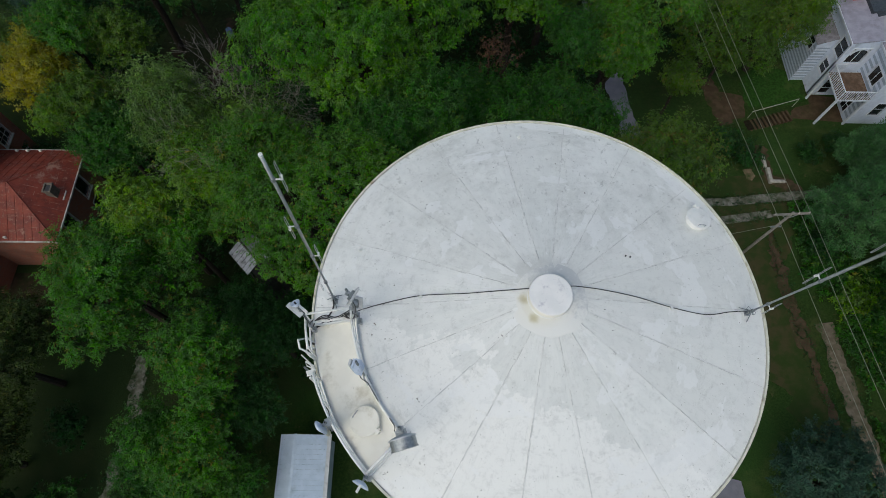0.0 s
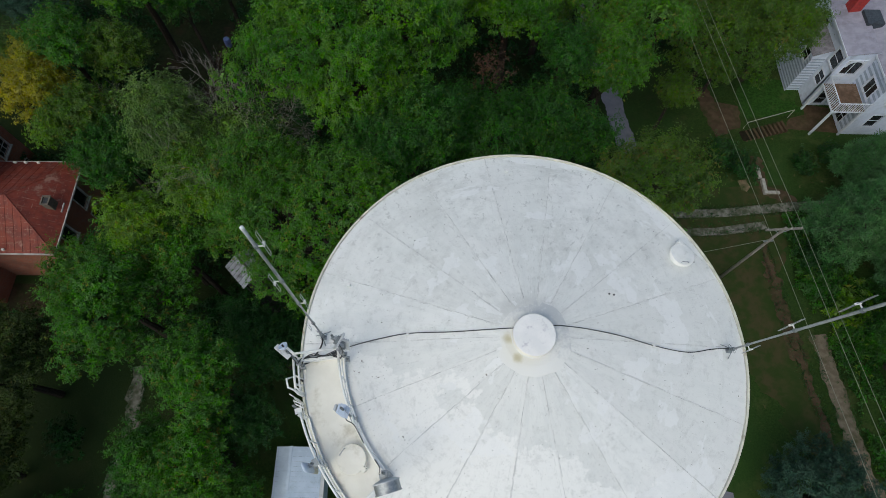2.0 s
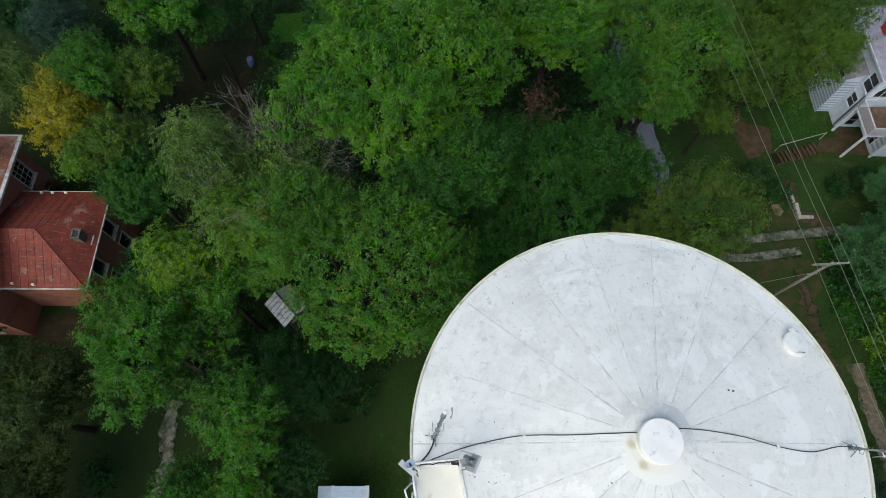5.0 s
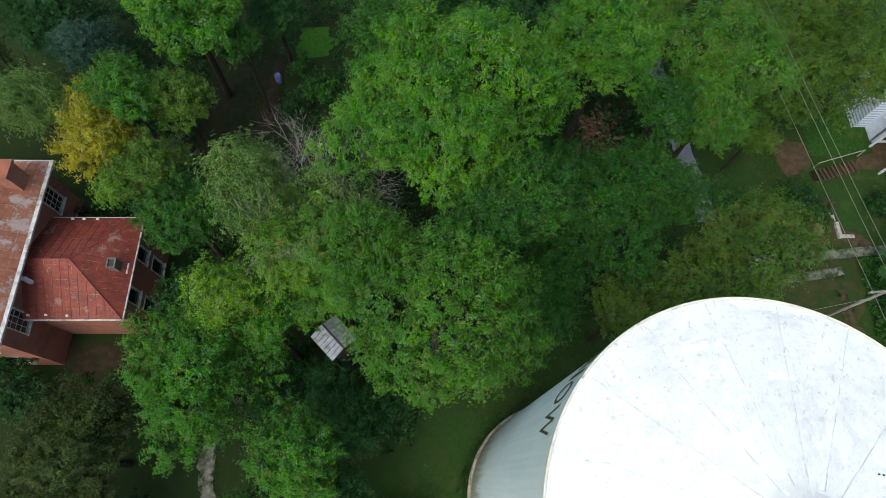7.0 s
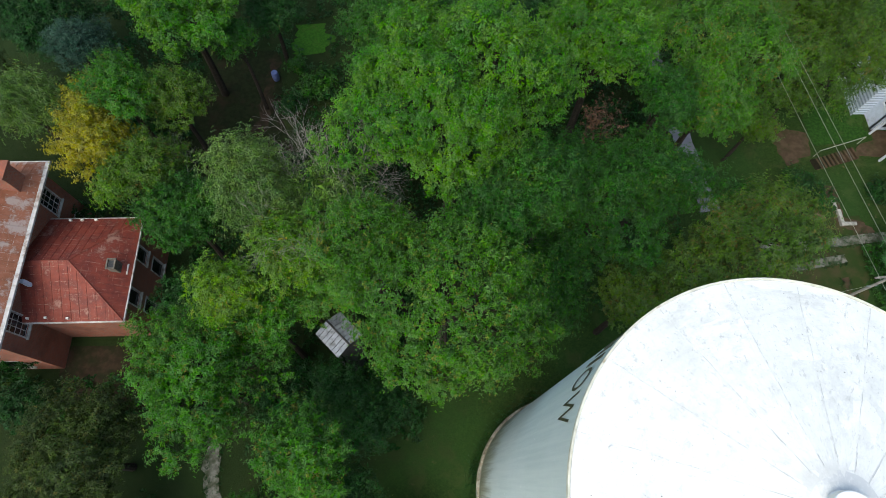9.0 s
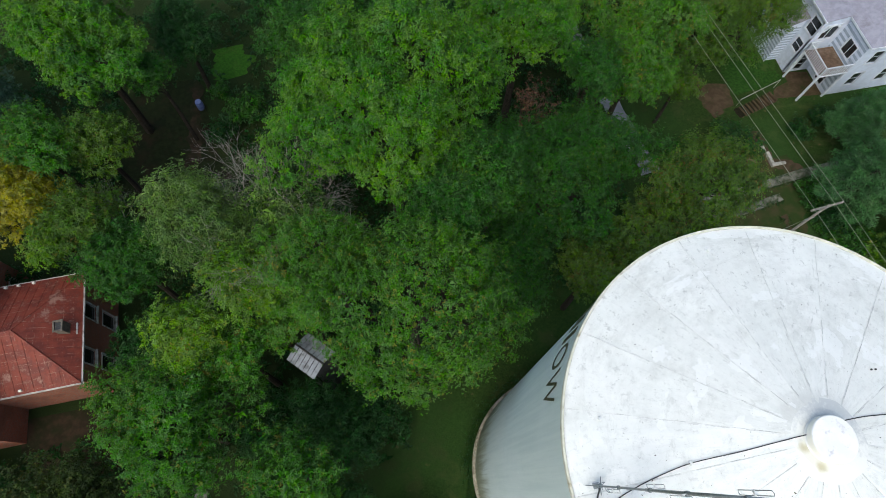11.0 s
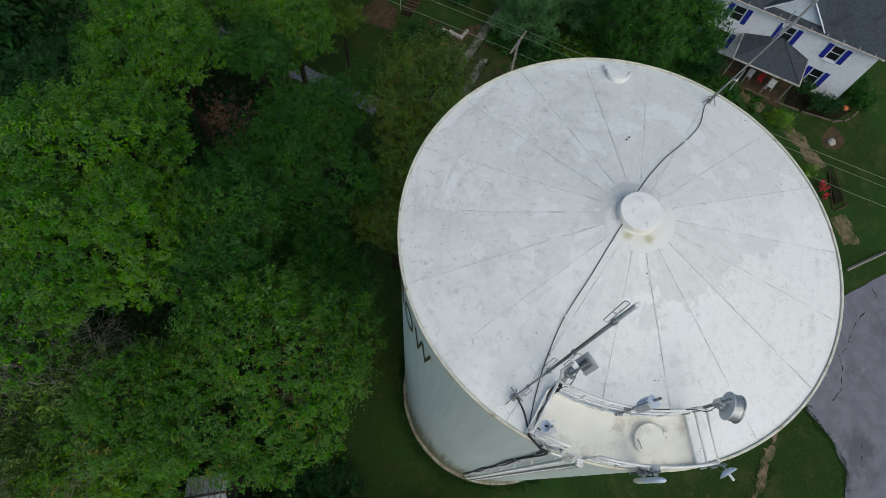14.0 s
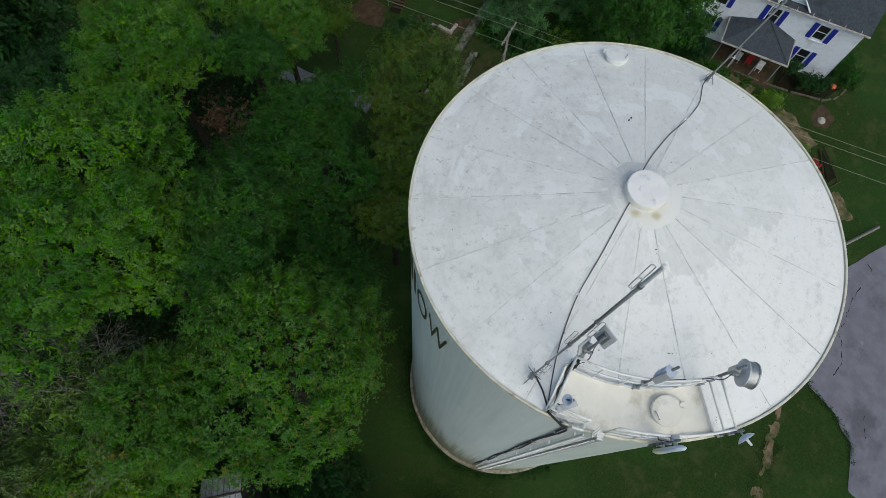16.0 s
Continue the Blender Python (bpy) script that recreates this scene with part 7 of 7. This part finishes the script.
# the maple and its neighbours north of the tank
BROAD = [
    (-7.5, 21.1, 20.3, 6.2, "maple", "large bright green maple with a dense rounded crown", 1.0, 0.8),
    (-4.4, 15.0, 16.6, 3.7, "green", "green maple crown below the large maple", 1.15, 0.8),
    (2.2, 26.6, 17.0, 4.3, "maple", "bright green maple with dense leaves", 0.85, 0.8),
    (10.6, 27.4, 15.4, 4.0, "turning", "yellowish olive tree with a broad crown", 1.0, 0.75),
    (5.9, 22.9, 14.0, 2.3, "green", "mid green tree leaning over the drive", 1.0, 0.85),
    (9.3, 23.4, 13.6, 3.3, "turning", "olive tree with brown turned leaves", 1.0, 0.75),
    (20.6, 31.2, 8.9, 4.6, "olive", "olive green tree beside the white house", 0.9, 0.75),
    (25.4, 31.6, 10.6, 4.0, "olive", "olive green tree leaning to the white house", 0.9, 0.8),
    (21.6, 30.2, 5.4, 2.3, "olive", "low olive tree over the garden bank", 0.9, 0.8),
    (16.4, 25.8, 6.6, 2.0, "olive", "low olive tree beside the drive", 0.9, 0.8),
    (-14.0, 0.2, 6.8, 2.2, "dark", "dull green tree between the shed and the wood", 0.95, 0.8),
    (-14.9, -4.4, 5.2, 1.9, "green", "dull green bushy tree beside the metal shed", 0.95, 0.8),
    (-18.4, -5.6, 5.0, 2.2, "green", "green bushy tree beside the dirt path", 0.95, 0.8),
    (17.5, 35.4, 9.0, 3.7, "olive", "olive tree with some turned leaves", 0.95, 0.75),
    (0.5, 19.8, 15.4, 1.45, "brown", "half dead tree with brown leaves", 1.0, 0.8),
    (-0.9, 18.4, 13.4, 2.0, "green", "mid green tree below the half dead one", 1.0, 0.85),
    (1.4, 16.2, 13.6, 4.0, "green", "dark green tree close to the tank", 1.0, 0.75),
    (5.4, 18.4, 13.0, 3.4, "green", "dark green tree in the wood", 1.0, 0.75),
    (10.3, 14.4, 13.4, 3.8, "oak", "dark olive green tree with orange tints near the tank", 0.9, 0.75),
    (7.2, 12.4, 11.4, 2.6, "oak", "dark olive tree with a few turned leaves", 0.95, 0.8),
    (-8.5, 9.3, 17.2, 4.9, "turning", "broad olive tree with yellow and orange tints", 0.95, 0.7),
    (-14.4, 11.6, 12.2, 2.2, "turning", "small olive tree over the plank shed", 0.95, 0.8),
    (-16.3, 10.9, 10.0, 1.4, "turning", "young olive tree leaning over the plank shed", 0.95, 0.85),
    (-12.4, 13.2, 15.2, 3.2, "turning", "olive tree with reddish tips", 0.95, 0.75),
    (-2.8, 11.4, 12.6, 3.4, "green", "mid green tree in the wood beside the tank", 1.0, 0.8),
    (3.4, 11.0, 11.0, 2.7, "oak", "dark olive tree close to the tank", 1.0, 0.8),
    (-17.0, 13.0, 13.6, 2.7, "yellowgreen", "yellow-green tree with light ferny leaves", 0.9, 0.8),
    (-20.4, 11.0, 12.6, 2.3, "yellowgreen", "yellow-green sumac with light ferny leaves", 1.0, 0.8),
    (-18.3, 9.6, 11.0, 2.1, "fresh", "mid green tree above the plank shed", 1.0, 0.8),
    (-19.3, 17.2, 14.4, 3.0, "pale", "pale feathery tree with drooping shoots", 1.0, 0.85),
    (-24.9, 17.4, 10.2, 2.9, "green", "dense green tree beside the brick house", 1.0, 0.85),
    (-29.8, 25.6, 12.4, 2.6, "fresh", "green tree with yellowing edges", 0.95, 0.8),
    (-29.5, 19.9, 9.6, 1.9, "yellowgreen", "yellow-green tree beside the metal roof", 0.9, 0.9),
    (-26.7, 26.0, 10.8, 2.6, "olive", "olive tree at the edge of the clearing", 0.95, 0.8),
    (-31.0, 22.6, 11.2, 2.8, "yellow", "tree turning yellow beside the brick house", 0.95, 0.8),
    (-27.6, 20.6, 10.4, 2.6, "olive", "tree with dull olive leaves above the brick house", 0.9, 0.8),
    (-26.8, 33.2, 14.2, 4.6, "maple", "bright green broadleaf tree with large leaves", 1.15, 0.8),
    (-23.0, 31.6, 9.6, 1.8, "green", "green leaning tree over the clearing", 1.0, 0.8),
    (-34.2, 31.0, 10.6, 2.6, "blue", "blue-green tree at the wood edge", 0.95, 0.85),
    # the next two are added at the edge of view, also to shade the ground
    (-40.5, 36.5, 10.0, 3.8, "dark", "dark tree at the far edge of the wood", 1.0, 0.8),
    (-43.5, 30.5, 9.0, 3.4, "dull", "dark dull tree added behind the brick house for its shade", 1.0, 0.8),
    (-32.4, 26.2, 9.8, 2.0, "yellow", "tree with clear yellow leaves at the wood edge", 0.9, 0.85),
    (-36.8, 25.6, 10.6, 2.6, "pale", "pale green tree behind the brick house", 0.85, 0.85),
    (-22.2, 6.6, 11.8, 4.2, "fresh", "broad green tree with rusty edges", 0.95, 0.75),
    (-24.4, 8.4, 10.4, 2.2, "turning", "tree with orange tinted leaves near the brick house", 0.9, 0.8),
    (-15.2, 6.7, 6.7, 1.9, "dark", "dark tree before the plank shed", 0.95, 0.85),
    (-16.1, 2.2, 11.8, 2.8, "fresh", "fresh green tree with ferny shoots", 1.0, 0.85),
    (-16.4, -2.2, 8.8, 2.8, "fresh", "fresh green leafy tree above the metal shed", 0.95, 0.8),
    (-19.6, -2.4, 7.0, 2.9, "green", "green tree beside the dirt path", 1.0, 0.8),
    (-13.0, 4.4, 7.4, 2.4, "dark", "dark dull green tree beside the tank", 0.95, 0.8),
    (-29.4, 2.4, 9.4, 4.0, "dull", "dark olive tree with sparse tips", 1.0, 0.7),
    (-30.6, -3.0, 8.0, 3.9, "dull", "dark tree at the field edge", 1.0, 0.75),
    (-21.6, 36.8, 8.6, 2.8, "dark", "dark tree north of the clearing", 1.0, 0.8),
    (-37.5, 34.0, 9.6, 3.4, "dark", "dark tree at the far edge of the wood", 1.1, 0.8),
    (-11.0, 31.5, 12.5, 4.4, "green", "green tree behind the large maple", 1.1, 0.8),
    (-3.4, 33.0, 13.0, 4.4, "dark", "dark green tree in the back of the wood", 1.1, 0.8),
    (6.0, 34.0, 13.0, 4.4, "olive", "olive tree in the back of the wood", 1.1, 0.8),
    (23.6, 38.2, 9.2, 4.6, "olive", "olive tree behind the white house drive", 1.0, 0.8),
    (-2.0, 42.0, 12.0, 5.0, "dark", "dark green tree in the back of the wood", 1.3, 0.8),
    (-12.0, 41.0, 12.0, 5.0, "dark", "dark green tree in the back of the wood", 1.3, 0.8),
    (6.0, 42.0, 12.0, 4.6, "dark", "dark green tree in the back of the wood", 1.3, 0.8),
    (31.0, 5.0, 11.0, 4.9, "green", "large green tree beside the blue shuttered house", 1.0, 0.85),
    (36.5, 8.0, 10.0, 4.2, "dark", "dark green tree beyond the gravel track", 1.1, 0.85),
]
for k, (x, y, top, r, kind, label, leaf, squash) in enumerate(BROAD):
    far, close = y > 30 or x > 30, -16 < x < 0 and y < 25
    tree(x, y, top, r * 1.05, kind, label, leaf * (1.5 if y > 40 else 0.74 if far else 0.62 if close else 0.74), (0.35 if y > 40 else 1.75) if far else 2.7 if close else 2.1, 11 + k, squash, -0.35 if x > 15 or x < -20 or y > 28 else -0.12)
conifer(29.2, 15.4, 10.2, 3.2, "pine", "soft green pine with tiered boughs above the power line", 5)
conifer(33.2, 13.6, 10.0, 3.6, "pine", "soft green pine with tiered boughs by the gravel track", 6)
conifer(32.2, 21.2, 6.0, 2.4, "pine", "dark green pine at the edge of the lawn", 8)
tree(21.6, -3.9, 5.4, 3.9, "blue", "rounded blue-green ornamental tree on the verge", 0.8, 1.7, 71, 0.7, -0.2)
tree(-14.6, 16.6, 13.8, 2.4, "pale", "thin pale tree among bleached twigs", 0.9, 0.4, 83, 0.8)
bare_tree(-15.2, 16.2, 16.8, 2.4, "dead tree with bleached bare twigs in the wood")
bare_tree(-15.6, 18.6, 14.4, 2.4, "dead tree with bleached bare twigs at the clearing", 4)
bare_tree(-26.8, 20.8, 9.6, 2.0, "bare grey branches among yellowing leaves", 7)
# low growth
SHRUBS = [
    (-12.6, 6.6, 4.2, 2.4, "dark"), (-18.5, 6.2, 4.4, 2.6, "dark"), (-16.0, 6.0, 4.0, 2.0, "dark"), (-22.0, 12.5, 6.5, 2.6, "dark"), (-24.0, 13.6, 5.5, 2.2, "dark"),
    (-36.5, 6.4, 2.6, 2.2, "dark"), (-33.0, 4.6, 3.0, 2.2, "green"), (-38.5, 9.0, 3.5, 2.4, "dark"), (-30.0, -6.5, 4.0, 3.0, "dark"), (-26.6, -5.6, 2.8, 1.7, "green"), (-27.2, -0.6, 2.6, 1.6, "dark"), (-14.8, -5.0, 5.0, 2.4, "green"), (-20.6, -5.4, 3.6, 2.2, "dark"),
    (6.0, 22.0, 5.0, 2.6, "dark"), (-1.0, 21.0, 6.0, 3.0, "dark"), (-6.0, 26.5, 6.0, 3.0, "dark"), (-13.0, 25.0, 5.0, 2.6, "dark"), (-13.4, 16.6, 8.5, 2.6, "dark"), (16.6, 21.5, 2.4, 1.6, "green"), (13.4, 11.6, 6.0, 2.4, "turning"), (-16.4, 20.6, 7.0, 2.0, "green"),
    (27.4, 11.6, 1.4, 2.2, "green"), (29.2, 9.4, 1.3, 2.0, "yellowgreen"), (30.4, 6.8, 1.2, 1.9, "green"), (27.6, 13.4, 1.8, 2.0, "dark"), (31.6, 3.4, 1.2, 1.8, "green"), (23.0, 21.6, 1.6, 1.6, "dark"), (21.2, 22.6, 2.4, 1.8, "dark"), (28.8, 22.4, 0.8, 1.4, "dark"), (31.4, 23.2, 1.0, 1.5, "dark"), (35.5, 23.5, 2.0, 2.0, "green"),
    (34.5, -8.2, 0.9, 1.25, "yellowgreen"), (37.3, -8.3, 2.5, 0.85, "dark"), (37.8, -9.9, 1.5, 1.0, "dark"), (38.3, -11.4, 1.4, 0.95, "dark"), (34.6, -0.2, 3.0, 1.6, "dark"), (36.4, 0.8, 3.4, 1.5, "dark"), (31.0, -12.2, 0.5, 0.8, "yellowgreen"), (40.8, -13.4, 1.6, 1.4, "green"), (41.6, -12.4, 2.0, 1.2, "green"), (-20.6, 35.4, 1.4, 1.2, "green"), (-18.6, 33.0, 2.0, 1.8, "green"), (-20.8, 31.2, 1.6, 1.6, "dark"), (-32.5, 29.0, 4.0, 2.4, "dark"),
    (-35.0, 19.8, 3.0, 1.8, "dark"), (-27.0, 13.5, 4.0, 2.0, "dark"), (-26.4, 20.0, 4.0, 2.0, "dark"),
]
for k, (x, y, top, r, kind) in enumerate(SHRUBS):
    word = {"dark": "dark green", "green": "fresh green", "yellowgreen": "yellow-green", "turning": "olive"}[kind]
    tree(x, y, top, r, kind, word + " leafy shrub in the undergrowth" if x < 20 else word + " leafy shrub on the verge", 0.85 if x > 30 else 1.1, 1.7 if x > 30 else 0.5, 200 + k, 1.0 if x > 33 else 0.75, -0.6 if x > 33 else -0.2, name="shrub", category="shrub", lobe=0.9)


def undergrowth():
    """Low dark leaves, creepers and saplings over the floor of the wood."""
    rng = np.random.default_rng(5)
    p = np.stack([rng.uniform(-40, 20, 26000), rng.uniform(-8, 46, 26000)], 1)
    x, y = p[:, 0], p[:, 1]
    ok = np.hypot(x - 1, y * 0.9) > 11.5
    ok &= ~((x < -27.5) & (y > 8.5) & (y < 20.5)) & ~((x > -29) & (x < -20.5) & (y > 26.5) & (y < 37))
    ok &= ~((x > 11.5) & (y < 33)) & ~((x < -21.6) & (y < 5.5)) & ~((x > -16.5) & (y < 3)) & ~((x < -33.5) & (y > 20) & (y < 29))
    ok &= ~((x > -17.0) & (x < -14.2) & (y > 8.4) & (y < 12.0)) & ~(np.hypot(x + 19.6, (y - 39.2) * 1.1) < 2.0)
    p = p[ok]
    lift = np.array([max(0.0, 0.75 + 2.2 * noise.noise((a * 0.45, b * 0.45, 4.0)) + 0.9 * noise.noise((a * 1.4, b * 1.4, 9.0))) for a, b in p])
    keep = lift > 0.12
    p, lift = p[keep], lift[keep]
    cen = np.array([(a, b, ground_z(a, b) + h * f) for (a, b), h, f in zip(p, lift, rng.uniform(0.55, 1.0, len(p)))])
    nrm = rng.normal(size=cen.shape) * 0.35 + [0, 0, 1]
    nrm /= np.linalg.norm(nrm, axis=1, keepdims=True)
    ob = part("undergrowth", leaf_mesh("undergrowth", [rosettes(rng, cen, nrm, 6, 0.3, 0.45)], GREEN["dark"]), None)
    tagged(ob, "dark low undergrowth of leaves and creepers below the trees", "undergrowth", kind="stuff")


def ground_vines():
    """A sheet of low green vines and weeds beside the gravel track."""
    rng = np.random.default_rng(6)
    p = np.stack([rng.uniform(25.2, 36, 10000), rng.uniform(-6, 17.5, 10000)], 1)
    x, y = p[:, 0], p[:, 1]
    p = p[(x > 27.9 + np.clip(-y - 2, 0, 9) * 0.22 - np.clip(y - 2.5, 0, 9) * 0.24)]
    lift = np.array([max(0.0, 0.3 + 0.75 * noise.noise((a * 0.5, b * 0.5, 2.0)) + 0.3 * noise.noise((a * 1.6, b * 1.6, 5.0))) for a, b in p])
    p, lift = p[lift > 0.08], lift[lift > 0.08]
    cen = np.array([(a, b, ground_z(a, b) + h) for (a, b), h in zip(p, lift)])
    nrm = rng.normal(size=cen.shape) * 0.35 + [0, 0, 1]
    nrm /= np.linalg.norm(nrm, axis=1, keepdims=True)
    ob = part("vines", leaf_mesh("vines", [rosettes(rng, cen, nrm, 6, 0.19, 0.5)], GREEN["green"]), None)
    tagged(ob, "low green vines and weeds beside the gravel track", "vines", kind="stuff")


def edge_grass():
    """Tufts of grass that break the edges of tracks, paths and the tank's foot."""
    rng = np.random.default_rng(8)
    lines = [([(23.9, 15), (24.3, 8.7), (24.9, 4.2), (25.4, 0.4), (25.6, -2)], 0.62), ([(26.4, 7.4), (26.6, 5.6), (26.9, 1.7), (27.3, -2.0)], 1.25), ([(17, 17.6), (23, 17.9), (31, 18.6)], 0.75), ([(17.5, 15.9), (24.5, 16.6)], 0.7), ([(-24.2, 4.5), (-23.8, 0), (-24.5, -4), (-25.5, -9)], 0.85), ([(8.5, -23.9), (9.86, -23.55), (11.1, -22.0), (12.0, -19.6), (13.5, -18.4), (18.7, -9.2)], 0.05), ([(7.0, -18.5), (3.0, -18.8)], 0.95)]
    pts = []
    for ln, w in lines:
        for (ax, ay), (bx, by) in zip(ln, ln[1:]):
            d = math.hypot(bx - ax, by - ay)
            for _ in range(int(d * 26)):
                t, side = rng.uniform(), rng.choice((-1, 1)) * (w / 2 + rng.normal() * 0.16)
                pts.append((ax + (bx - ax) * t - (by - ay) / d * side, ay + (by - ay) * t + (bx - ax) / d * side))
    for _ in range(1500):
        a, r = rng.uniform(0, 6.283), 6.3 + abs(rng.normal()) * 0.35
        pts.append((r * math.cos(a), r * math.sin(a)))
    cen = np.array([(a, b, ground_z(a, b) + 0.05) for a, b in pts])
    nrm = rng.normal(size=cen.shape) * 0.2 + [0, 0, 1]
    nrm /= np.linalg.norm(nrm, axis=1, keepdims=True)
    ob = part("grass_tufts", leaf_mesh("grass_tufts", [rosettes(rng, cen, nrm, 6, 0.15, 0.2, 0.1, 0.8)], GREEN["dark"]), None)
    tagged(ob, "rough dark grass tufts along tracks and walls", "grass", kind="stuff")


undergrowth()
ground_vines()
edge_grass()
